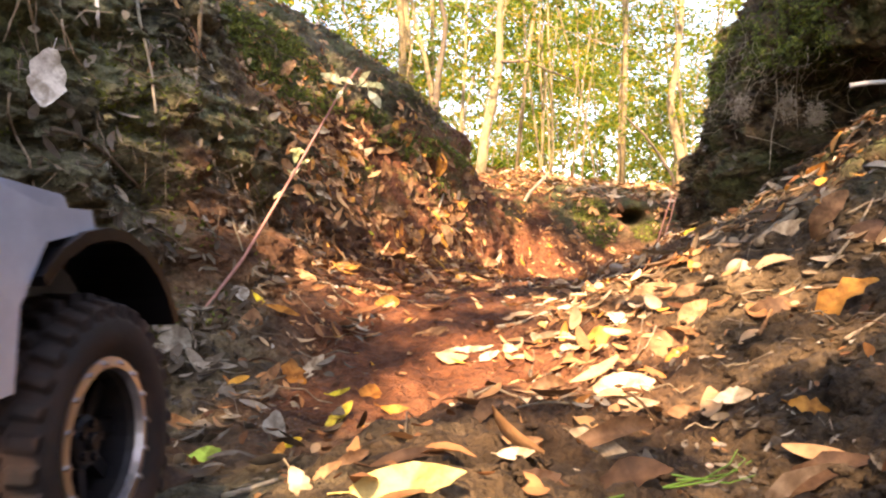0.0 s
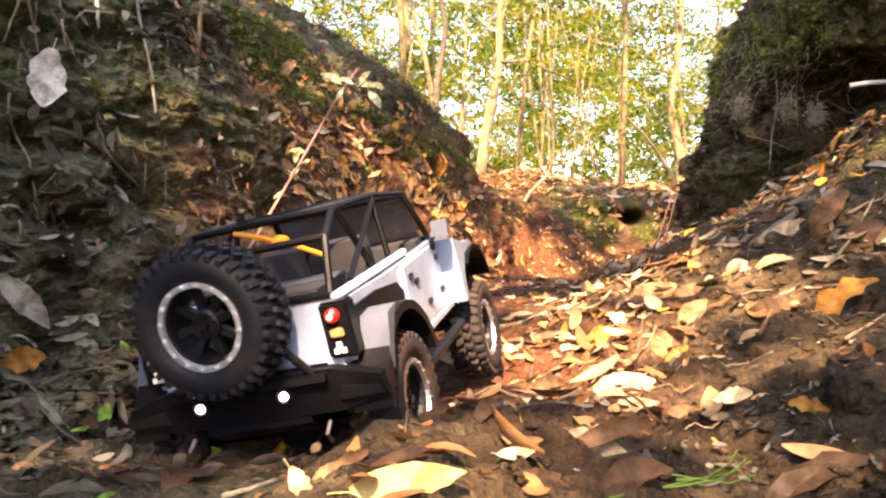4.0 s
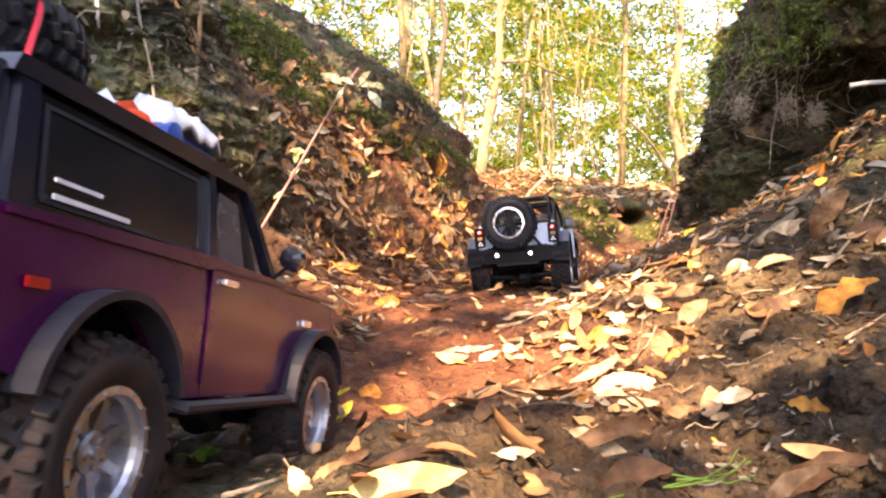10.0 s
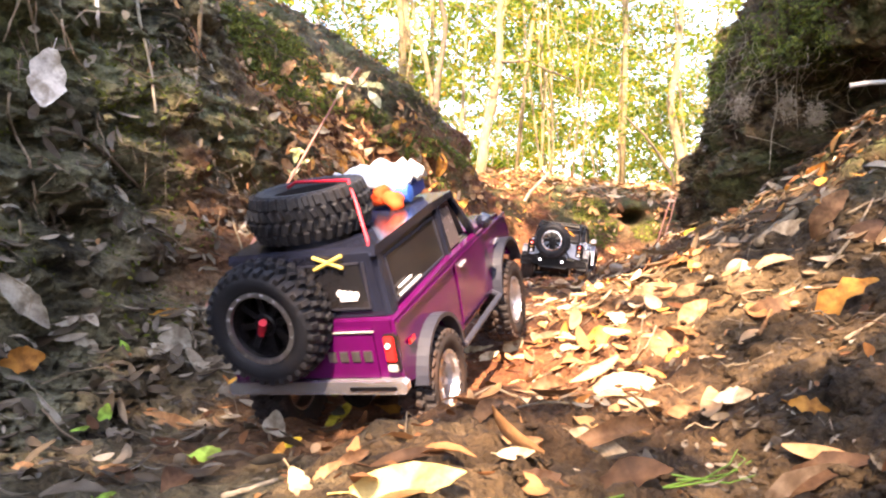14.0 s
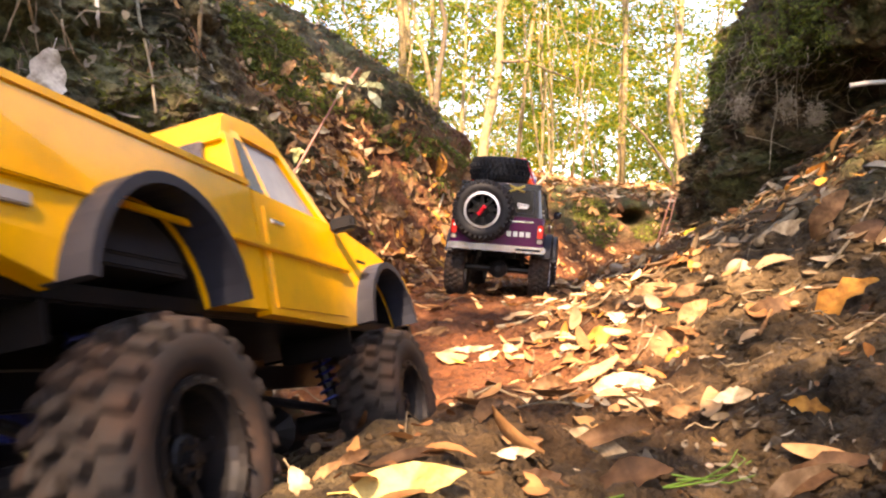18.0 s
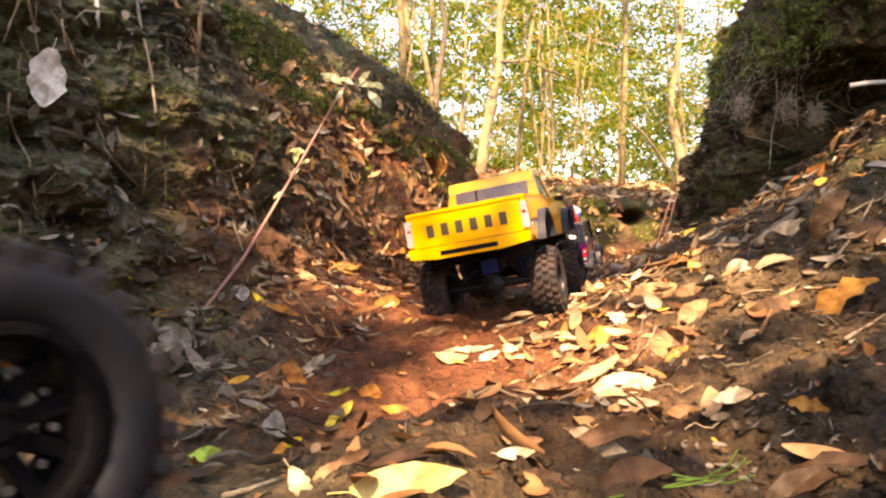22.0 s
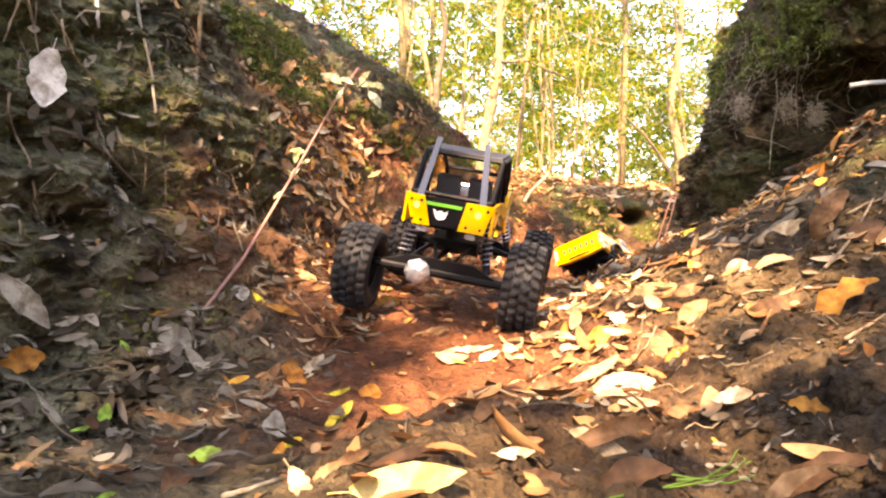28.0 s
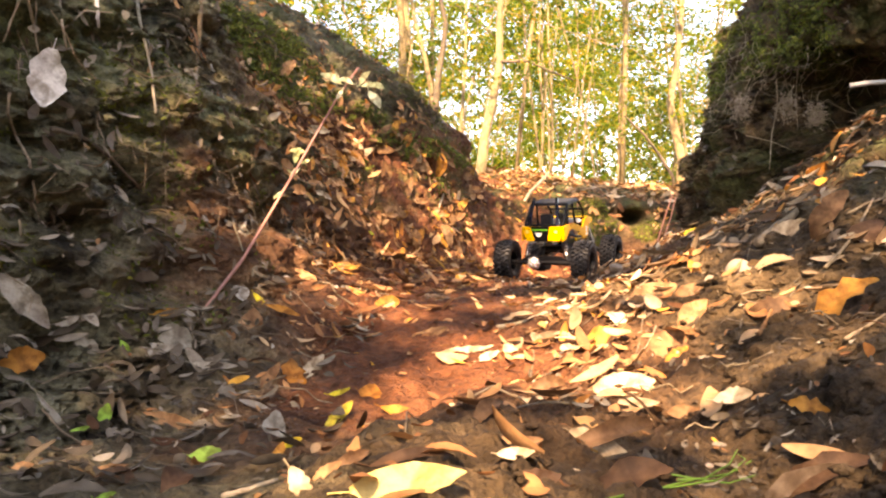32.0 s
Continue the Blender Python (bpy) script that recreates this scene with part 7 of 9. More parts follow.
leaf(TAN, 0.077, 0.042, pose(0.307, 1.110, 0.130, 39, 39, -60), 0.20, 0.10, 0.00, 'tan dry fallen leaf on the soil')
leaf(TAN, 0.056, 0.033, pose(0.353, 1.071, 0.136, 40, 45, -55), 0.25, 0.15, 0.00, 'tan dry fallen leaf on the soil')
leaf(BROWN, 0.070, 0.034, pose(0.382, 0.874, 0.128, 42, 55, -60), 0.20, -0.40, 0.00, 'dark brown curled fallen leaf on the soil')
leaf(ORANGE, 0.096, 0.026, pose(0.426, 0.808, 0.144, 42, 38, -66), 0.45, -0.35, 0.30, 'ochre lobed oak leaf on the soil')
leaf(TAN, 0.084, 0.033, pose(0.537, 1.052, 0.248, 74, 30, -43), 0.25, -0.30, 0.00, 'tan dry fallen leaf on the soil')
leaf(PALE, 0.068, 0.033, pose(0.503, 1.116, 0.224, 36, 47, -75), 0.25, 0.15, 0.00, 'pale bleached fallen leaf on the soil')
leaf(BROWN, 0.066, 0.033, pose(0.528, 0.946, 0.215, 55, 33, -51), 0.20, -0.30, 0.00, 'dark brown curled fallen leaf on the soil')
leaf(ORANGE, 0.067, 0.035, pose(0.804, 1.630, 0.361, 100, 33, -18), 0.25, 0.15, 0.00, 'orange-brown fallen leaf on the soil')
leaf(YELLOW, 0.068, 0.024, pose(0.621, 1.928, 0.235, 43, 45, -56), 0.25, 0.15, 0.00, 'bright yellow fallen leaf on the clay')
leaf(WITHERED, 0.100, 0.030, pose(0.222, 0.440, 0.050, 33, 50, -69), 0.70, -0.45, 0.10, 'grey-brown withered leaf rolled up on the soil')
leaf(BROWN, 0.071, 0.017, pose(0.220, 0.440, 0.067, 32, 42, -87), 0.50, -0.50, 0.00, 'dark brown curled fallen leaf on the soil')
leaf(TAN, 0.033, 0.014, pose(0.216, 0.672, 0.055, 14, 48, -81), 0.25, 0.15, 0.00, 'tan dry fallen leaf on the soil')
leaf(BROWN, 0.029, 0.011, pose(0.044, 0.366, 0.089, 4, 46, -63), 0.25, 0.15, 0.00, 'dark brown curled fallen leaf on the soil')
leaf(BROWN, 0.048, 0.018, pose(0.104, 0.420, 0.072, 21, 41, -85), 0.30, -0.30, 0.00, 'dark brown curled fallen leaf on the soil')
leaf(BROWN, 0.042, 0.006, pose(-0.015, 0.369, 0.099, 2, 44, -81), 0.40, -0.40, 0.00, 'dark brown curled fallen leaf on the soil')
leaf(ORANGE, 0.041, 0.018, pose(-0.051, 0.868, 0.015, -9, 43, -100), 0.25, 0.15, 0.00, 'orange-brown fallen leaf on the soil')
leaf(ORANGE, 0.030, 0.025, pose(-0.088, 0.924, 0.023, -20, 40, -106), 0.25, 0.15, 0.00, 'orange-brown fallen leaf on the soil')
leaf(YELLOW, 0.051, 0.016, pose(-0.114, 0.831, 0.015, 33, 17, -23), 0.25, 0.15, 0.00, 'bright yellow fallen leaf on the clay')
leaf(YELLOW, 0.028, 0.008, pose(-0.125, 0.914, 0.028, 15, 42, -64), 0.25, 0.15, 0.00, 'bright yellow fallen leaf on the clay')
leaf(YELLOW, 0.020, 0.009, pose(-0.134, 0.670, 0.028, 17, 40, -49), 0.25, 0.15, 0.00, 'bright yellow fallen leaf on the clay')
leaf(LIME, 0.026, 0.015, pose(-0.201, 0.640, 0.027, 3, 39, -69), 0.25, 0.15, 0.00, 'small fresh green leaf on the soil')
leaf(LIME, 0.022, 0.013, pose(-0.326, 0.732, 0.040, 62, 4, 18), 0.25, 0.15, 0.00, 'small fresh green leaf on the soil')
leaf(LIME, 0.021, 0.007, pose(-0.340, 0.705, 0.031, 14, 48, -57), 0.25, 0.15, 0.00, 'small fresh green leaf on the soil')
leaf(LIME, 0.017, 0.008, pose(-0.385, 0.917, 0.083, -61, 32, -140), 0.25, 0.15, 0.00, 'small fresh green leaf on the soil')
leaf(LIME, 0.013, 0.005, pose(-0.201, 0.450, 0.053, 3, 42, -46), 0.25, 0.15, 0.00, 'small fresh green leaf on the soil')
leaf(ORANGE, 0.069, 0.032, pose(-0.194, 0.966, 0.035, 40, 7, 5), 0.15, -0.20, 0.26, 'tan lobed oak leaf on the mud')
leaf(PALE, 0.049, 0.021, pose(-0.175, 1.008, 0.042, 45, 23, -17), 0.25, 0.15, 0.00, 'pale bleached fallen leaf on the soil')
leaf(GREYLEAF, 0.046, 0.024, pose(-0.171, 0.774, 0.016, 39, 8, 8), 0.15, 0.10, 0.00, 'withered grey leaf on the damp floor')
leaf(ORANGE, 0.021, 0.009, pose(-0.138, 0.636, 0.030, 34, 11, 4), 0.25, 0.15, 0.00, 'orange-brown fallen leaf on the soil')
leaf(PALE, 0.017, 0.009, pose(-0.060, 0.320, 0.101, -41, 33, -149), 0.25, 0.15, 0.00, 'pale bleached fallen leaf on the soil')
leaf(TAN, 0.016, 0.007, pose(-0.055, 0.361, 0.094, 35, 30, -35), 0.25, 0.15, 0.00, 'tan dry fallen leaf on the soil')
leaf(BROWN, 0.026, 0.008, pose(-0.048, 0.392, 0.090, 34, 42, -20), 0.40, -0.30, 0.00, 'dark brown curled fallen leaf on the soil')
leaf(TAN, 0.056, 0.034, pose(-0.275, 1.096, 0.090, 52, 17, 23), 0.25, 0.15, 0.00, 'tan dry fallen leaf on the soil')
leaf(WHITE_LEAF, 0.034, 0.029, pose(-0.311, 1.154, 0.130, 30, 57, -27), 0.25, 0.15, 0.00, 'pale curled leaf on the mud')
leaf(YELLOW, 0.027, 0.011, pose(-0.283, 1.166, 0.123, -43, 34, -137), 0.25, 0.15, 0.00, 'bright yellow fallen leaf on the clay')
leaf(GREYLEAF, 0.054, 0.020, pose(-0.362, 0.939, 0.073, 15, 51, -58), 0.25, 0.15, 0.00, 'withered grey leaf on the damp floor')
leaf(GREYLEAF, 0.053, 0.037, pose(-0.342, 0.969, 0.083, -25, 46, -96), 0.30, -0.30, 0.00, 'withered grey leaf on the damp floor')
leaf(GREYLEAF, 0.035, 0.019, pose(-0.425, 0.905, 0.084, -62, 56, -135), 0.25, 0.15, 0.00, 'withered grey leaf on the damp floor')
leaf(GREYLEAF, 0.030, 0.012, pose(-0.445, 0.894, 0.116, 40, 65, -6), 0.25, 0.15, 0.00, 'withered grey leaf on the damp floor')
leaf(TAN, 0.030, 0.012, pose(-0.224, 0.898, 0.024, 5, 46, -56), 0.25, 0.15, 0.00, 'tan dry fallen leaf on the soil')
leaf(TAN, 0.046, 0.015, pose(-0.216, 0.945, 0.042, 44, 27, 4), 0.25, 0.15, 0.00, 'tan dry fallen leaf on the soil')
leaf(TAN, 0.075, 0.016, pose(-0.283, 0.786, 0.018, -35, 45, -109), 0.50, -0.20, 0.00, 'tan dry fallen leaf on the soil')
leaf(BROWN, 0.030, 0.020, pose(-0.177, 0.502, 0.044, 23, 18, -13), 0.50, -0.50, 0.00, 'dark brown curled fallen leaf on the soil')
leaf(BROWN, 0.031, 0.012, pose(-0.226, 0.526, 0.040, -15, 28, -92), 0.40, -0.40, 0.00, 'dark brown curled fallen leaf on the soil')
leaf(TAN, 0.032, 0.008, pose(-0.258, 0.583, 0.030, -2, 37, -55), 0.25, 0.15, 0.00, 'tan dry fallen leaf on the soil')
leaf(ORANGE, 0.050, 0.028, pose(-0.448, 0.804, 0.079, 31, 70, -19), 0.30, -0.20, 0.10, 'orange-brown fallen leaf on the soil')
leaf(GREYLEAF, 0.084, 0.028, pose(-0.462, 0.834, 0.144, -73, 34, -120), 0.40, -0.20, 0.00, 'withered grey leaf on the damp floor')
leaf(GREYLEAF, 0.034, 0.012, pose(-0.470, 0.842, 0.162, 63, 42, 24), 0.25, 0.15, 0.00, 'withered grey leaf on the damp floor')
leaf(TAN, 0.064, 0.022, pose(-0.023, 1.154, 0.069, 16, 40, -64), 0.25, 0.15, 0.00, 'tan dry fallen leaf on the soil')
leaf(ORANGE, 0.045, 0.032, pose(-0.098, 1.328, 0.104, 8, 50, -88), 0.25, 0.15, 0.00, 'orange-brown fallen leaf on the soil')
leaf(PALE, 0.075, 0.015, pose(0.034, 1.062, 0.058, 14, 41, -68), 0.25, 0.15, 0.00, 'pale bleached fallen leaf on the soil')
leaf(PALE, 0.037, 0.014, pose(0.062, 1.048, 0.051, 29, 35, -43), 0.25, 0.15, 0.00, 'pale bleached fallen leaf on the soil')
leaf(PALE, 0.040, 0.022, pose(0.099, 1.076, 0.064, 28, 29, -38), 0.25, 0.15, 0.00, 'pale bleached fallen leaf on the soil')
leaf(BROWN, 0.029, 0.012, pose(0.030, 0.513, 0.090, 33, 36, -48), 0.50, -0.50, 0.00, 'dark brown curled fallen leaf on the soil')
leaf(TAN, 0.028, 0.008, pose(0.048, 0.469, 0.082, -8, 51, -96), 0.25, 0.15, 0.00, 'tan dry fallen leaf on the soil')
leaf(PALE, 0.019, 0.007, pose(0.037, 0.382, 0.097, 16, 51, -73), 0.25, 0.15, 0.00, 'pale bleached fallen leaf on the soil')
leaf(GREYLEAF, 0.056, 0.011, pose(-0.286, 0.951, 0.054, -25, 59, -85), 0.25, 0.15, 0.00, 'withered grey leaf on the damp floor')
leaf(GREYLEAF, 0.069, 0.007, pose(-0.362, 0.715, 0.040, -46, 35, -133), 0.25, 0.15, 0.00, 'withered grey leaf on the damp floor')
leaf(TAN, 0.014, 0.011, pose(-0.305, 0.647, 0.031, 28, 24, -23), 0.25, 0.15, 0.00, 'tan dry fallen leaf on the soil')
leaf(TAN, 0.015, 0.008, pose(-0.307, 0.553, 0.041, 7, 37, -46), 0.25, 0.15, 0.00, 'tan dry fallen leaf on the soil')
leaf(ORANGE, 0.038, 0.013, pose(-0.364, 0.997, 0.116, 13, 40, -34), 0.25, 0.15, 0.00, 'orange-brown fallen leaf on the soil')
leaf(ORANGE, 0.054, 0.012, pose(-0.245, 1.156, 0.106, -35, 54, -104), 0.25, 0.15, 0.00, 'orange-brown fallen leaf on the soil')
leaf(TAN, 0.044, 0.020, pose(-0.241, 1.325, 0.152, -36, 40, -113), 0.25, 0.15, 0.00, 'tan dry fallen leaf on the soil')
# large leaves caught on the leafy bank
leaf(TAN, 0.043, 0.018, pose(-0.438, 2.027, 0.555, 98, 117, 18), 0.24, 0.49, 0.00, 'dry leaf caught on the red bank')
leaf(TAN, 0.081, 0.025, pose(-0.492, 2.073, 0.629, 117, -139, -2), 0.56, 0.35, 0.00, 'dry leaf caught on the red bank')
leaf(TAN, 0.091, 0.029, pose(0.018, 2.812, 0.538, -76, 32, -157), 0.40, 0.20, 0.00, 'dry leaf caught on the red bank')
leaf(ORANGE, 0.086, 0.045, pose(-0.301, 2.319, 0.486, -41, 66, -122), 0.10, -0.14, 0.00, 'dry leaf caught on the red bank')
leaf(TAN, 0.069, 0.032, pose(-0.145, 2.401, 0.320, -56, 47, -124), 0.18, -0.13, 0.00, 'dry leaf caught on the red bank')
leaf(ORANGE, 0.076, 0.029, pose(-0.128, 2.655, 0.575, -69, -19, 177), 0.45, -0.27, 0.00, 'dry leaf caught on the red bank')
leaf(TAN, 0.075, 0.024, pose(-0.204, 2.324, 0.276, -67, -26, -169), 0.47, -0.11, 0.00, 'dry leaf caught on the red bank')
leaf(ORANGE, 0.067, 0.029, pose(-0.161, 2.691, 0.660, -50, 77, -133), 0.22, -0.10, 0.00, 'dry leaf caught on the red bank')
leaf(TAN, 0.092, 0.037, pose(-0.474, 2.293, 0.743, 107, -150, 2), 0.58, -0.38, 0.00, 'dry leaf caught on the red bank')
leaf(ORANGE, 0.091, 0.038, pose(-0.302, 2.229, 0.447, -70, 11, -158), 0.14, 0.16, 0.00, 'dry leaf caught on the red bank')
leaf(ORANGE, 0.070, 0.019, pose(-0.015, 2.795, 0.476, -80, -19, -170), 0.12, -0.25, 0.00, 'dry leaf caught on the red bank')
leaf(TAN, 0.104, 0.051, pose(-0.089, 2.698, 0.494, 110, 107, 32), 0.16, -0.34, 0.00, 'dry leaf caught on the red bank')
leaf(ORANGE, 0.082, 0.025, pose(-0.072, 2.423, 0.235, -67, -20, -175), 0.60, -0.29, 0.00, 'dry leaf caught on the red bank')
leaf(TAN, 0.074, 0.029, pose(-0.198, 2.529, 0.527, -16, -79, 112), 0.35, -0.20, 0.00, 'dry leaf caught on the red bank')
leaf(PALE, 0.059, 0.020, pose(-0.272, 2.405, 0.535, 109, 132, 22), 0.22, -0.21, 0.00, 'dry leaf caught on the red bank')
leaf(ORANGE, 0.089, 0.034, pose(-0.383, 2.392, 0.711, -13, 64, -85), 0.38, 0.47, 0.00, 'dry leaf caught on the red bank')
leaf(TAN, 0.071, 0.026, pose(-0.086, 2.534, 0.364, -18, 68, -97), 0.54, 0.41, 0.00, 'dry leaf caught on the red bank')
leaf(TAN, 0.094, 0.034, pose(0.019, 2.641, 0.288, 119, -129, -9), 0.43, 0.22, 0.00, 'dry leaf caught on the red bank')
leaf(TAN, 0.079, 0.028, pose(-0.302, 2.086, 0.381, -24, 57, -102), 0.55, -0.29, 0.00, 'dry leaf caught on the red bank')
leaf(TAN, 0.075, 0.031, pose(-0.106, 2.637, 0.535, -71, -20, -174), 0.49, 0.39, 0.00, 'dry leaf caught on the red bank')
leaf(ORANGE, 0.077, 0.032, pose(-0.168, 2.615, 0.611, 110, -153, -3), 0.34, 0.07, 0.00, 'dry leaf caught on the red bank')
leaf(PALE, 0.075, 0.025, pose(-0.248, 2.425, 0.502, 103, -134, -1), 0.27, -0.33, 0.00, 'dry leaf caught on the red bank')
leaf(TAN, 0.087, 0.040, pose(0.077, 2.916, 0.478, -24, -76, 132), 0.30, -0.33, 0.00, 'dry leaf caught on the red bank')
leaf(TAN, 0.089, 0.029, pose(0.117, 3.014, 0.435, -3, -64, 107), 0.54, -0.22, 0.00, 'dry leaf caught on the red bank')
leaf(TAN, 0.058, 0.018, pose(-0.328, 2.317, 0.574, 111, -131, -5), 0.17, 0.04, 0.00, 'dry leaf caught on the red bank')
leaf(TAN, 0.045, 0.013, pose(-0.306, 2.007, 0.369, 106, -144, 7), 0.16, 0.31, 0.00, 'dry leaf caught on the red bank')
leaf(TAN, 0.065, 0.030, pose(-0.184, 2.447, 0.450, -77, 13, -158), 0.59, 0.16, 0.00, 'dry leaf caught on the red bank')
leaf(ORANGE, 0.079, 0.029, pose(-0.123, 2.649, 0.522, -45, -66, 144), 0.53, 0.31, 0.00, 'dry leaf caught on the red bank')
leaf(TAN, 0.075, 0.022, pose(-0.200, 2.558, 0.601, 113, -137, -9), 0.14, -0.27, 0.00, 'dry leaf caught on the red bank')
leaf(TAN, 0.078, 0.035, pose(-0.094, 2.404, 0.234, -68, 16, -155), 0.54, -0.33, 0.00, 'dry leaf caught on the red bank')
leaf(PALE, 0.067, 0.027, pose(-0.091, 2.682, 0.532, -74, 20, -166), 0.36, 0.28, 0.00, 'dry leaf caught on the red bank')
leaf(TAN, 0.035, 0.018, pose(-0.349, 1.451, 0.396, -34, 64, -93), 0.60, -0.33, 0.00, 'dry leaf caught on the red bank')
leaf(TAN, 0.097, 0.034, pose(0.036, 2.697, 0.312, -41, -62, 149), 0.47, 0.08, 0.00, 'dry leaf caught on the red bank')
leaf(TAN, 0.098, 0.032, pose(-0.239, 2.339, 0.365, -71, -7, -158), 0.31, -0.39, 0.00, 'dry leaf caught on the red bank')
leaf(TAN, 0.062, 0.022, pose(-0.393, 1.975, 0.474, -72, -23, -158), 0.18, -0.34, 0.00, 'dry leaf caught on the red bank')
leaf(PALE, 0.086, 0.038, pose(0.214, 3.043, 0.160, -77, -24, -165), 0.34, 0.18, 0.00, 'dry leaf caught on the red bank')
leaf(TAN, 0.056, 0.029, pose(-0.266, 2.497, 0.670, -43, -66, 145), 0.18, 0.31, 0.00, 'dry leaf caught on the red bank')
leaf(TAN, 0.075, 0.036, pose(-0.120, 2.397, 0.259, -59, 33, -148), 0.20, 0.45, 0.00, 'dry leaf caught on the red bank')
leaf(TAN, 0.061, 0.020, pose(-0.353, 1.417, 0.379, -62, -32, -149), 0.43, 0.46, 0.00, 'dry leaf caught on the red bank')
leaf(ORANGE, 0.106, 0.030, pose(0.061, 2.790, 0.353, 115, -146, -2), 0.31, -0.21, 0.00, 'dry leaf caught on the red bank')
leaf(ORANGE, 0.082, 0.032, pose(-0.378, 2.264, 0.582, 110, 121, 30), 0.44, 0.38, 0.00, 'dry leaf caught on the red bank')
leaf(PALE, 0.081, 0.030, pose(-0.374, 2.237, 0.552, -17, 76, -98), 0.49, -0.32, 0.00, 'dry leaf caught on the red bank')
leaf(TAN, 0.092, 0.034, pose(0.047, 2.651, 0.204, -75, 3, -160), 0.19, 0.08, 0.00, 'dry leaf caught on the red bank')
leaf(TAN, 0.063, 0.027, pose(-0.346, 1.707, 0.382, -84, 25, -156), 0.12, 0.17, 0.00, 'dry leaf caught on the red bank')
leaf(TAN, 0.089, 0.040, pose(-0.339, 2.206, 0.492, -61, 26, -153), 0.14, -0.19, 0.00, 'dry leaf caught on the red bank')
leaf(TAN, 0.048, 0.025, pose(-0.328, 1.711, 0.331, -14, 73, -71), 0.28, -0.33, 0.00, 'dry leaf caught on the red bank')
leaf(TAN, 0.072, 0.027, pose(-0.110, 2.505, 0.404, -70, -21, -168), 0.27, 0.14, 0.00, 'dry leaf caught on the red bank')
leaf(PALE, 0.061, 0.017, pose(-0.387, 1.683, 0.491, 70, -115, 47), 0.21, -0.15, 0.00, 'dry leaf caught on the red bank')
leaf(TAN, 0.097, 0.036, pose(0.161, 2.813, 0.148, -6, 70, -84), 0.55, 0.27, 0.00, 'dry leaf caught on the red bank')
leaf(TAN, 0.063, 0.022, pose(-0.076, 2.692, 0.441, -72, -19, -176), 0.13, 0.06, 0.00, 'dry leaf caught on the red bank')
leaf(TAN, 0.083, 0.028, pose(-0.246, 2.454, 0.571, -64, 47, -151), 0.11, 0.40, 0.00, 'dry leaf caught on the red bank')
leaf(TAN, 0.088, 0.031, pose(0.012, 2.565, 0.245, -67, 9, -159), 0.41, -0.17, 0.00, 'dry leaf caught on the red bank')
leaf(TAN, 0.088, 0.039, pose(-0.323, 2.323, 0.557, -69, 33, -150), 0.26, 0.44, 0.00, 'dry leaf caught on the red bank')
leaf(TAN, 0.069, 0.032, pose(-0.037, 2.610, 0.325, 126, -105, -20), 0.35, -0.30, 0.00, 'dry leaf caught on the red bank')
leaf(PALE, 0.048, 0.016, pose(-0.305, 1.924, 0.336, -57, 54, -134), 0.59, -0.13, 0.00, 'dry leaf caught on the red bank')
leaf(TAN, 0.086, 0.046, pose(-0.179, 2.373, 0.317, -31, 64, -109), 0.47, 0.28, 0.00, 'dry leaf caught on the red bank')
leaf(ORANGE, 0.090, 0.045, pose(-0.012, 2.778, 0.507, -95, -16, -154), 0.59, -0.25, 0.00, 'dry leaf caught on the red bank')
leaf(PALE, 0.100, 0.045, pose(-0.172, 2.659, 0.595, 112, 122, 25), 0.23, 0.43, 0.00, 'dry leaf caught on the red bank')
leaf(ORANGE, 0.074, 0.027, pose(-0.137, 2.406, 0.303, 114, -128, 3), 0.37, -0.07, 0.00, 'dry leaf caught on the red bank')
leaf(TAN, 0.064, 0.023, pose(-0.025, 2.611, 0.318, -17, 69, -90), 0.28, 0.38, 0.00, 'dry leaf caught on the red bank')
leaf(TAN, 0.079, 0.021, pose(0.106, 2.883, 0.408, -61, -9, -177), 0.27, 0.48, 0.00, 'dry leaf caught on the red bank')
leaf(ORANGE, 0.080, 0.027, pose(-0.476, 2.084, 0.636, 117, -130, 6), 0.12, -0.12, 0.00, 'dry leaf caught on the red bank')
leaf(TAN, 0.084, 0.022, pose(-0.133, 2.655, 0.575, -71, 20, -170), 0.45, 0.00, 0.00, 'dry leaf caught on the red bank')
leaf(ORANGE, 0.071, 0.031, pose(-0.009, 2.656, 0.337, -65, 47, -150), 0.55, 0.03, 0.00, 'dry leaf caught on the red bank')
leaf(ORANGE, 0.109, 0.030, pose(0.116, 3.227, 0.513, -81, -24, -163), 0.43, -0.06, 0.00, 'dry leaf caught on the red bank')
leaf(TAN, 0.064, 0.027, pose(-0.366, 2.021, 0.487, -48, 57, -130), 0.26, 0.17, 0.00, 'dry leaf caught on the red bank')
leaf(WHITE_LEAF, 0.076, 0.045, pose(-0.491, 0.938, 0.411, -83, -16, -148), 0.25, 0.30, 0.05, 'large pale leaf caught on the bank face')

# roots and stems that hang down the banks
bar('hanging_root', [(-0.521, 0.936, 0.514), (-0.546, 0.956, 0.486), (-0.561, 0.964, 0.460)], 0.0018, 0.0011, PALE_ROOT, 'pale root hanging from the bank top')
bar('hanging_root', [(-0.517, 0.941, 0.515), (-0.533, 0.986, 0.491), (-0.535, 1.003, 0.459)], 0.0022, 0.0011, PALE_ROOT, 'pale root hanging from the bank top')
bar('hanging_root', [(-0.530, 1.043, 0.550), (-0.506, 1.007, 0.498), (-0.511, 1.028, 0.471)], 0.0023, 0.0011, PALE_ROOT, 'pale root hanging from the bank top')
bar('hanging_root', [(-0.518, 1.131, 0.579), (-0.500, 1.096, 0.540), (-0.506, 1.112, 0.526)], 0.0033, 0.0020, WHITE_ROOT, 'pale root hanging from the bank top')
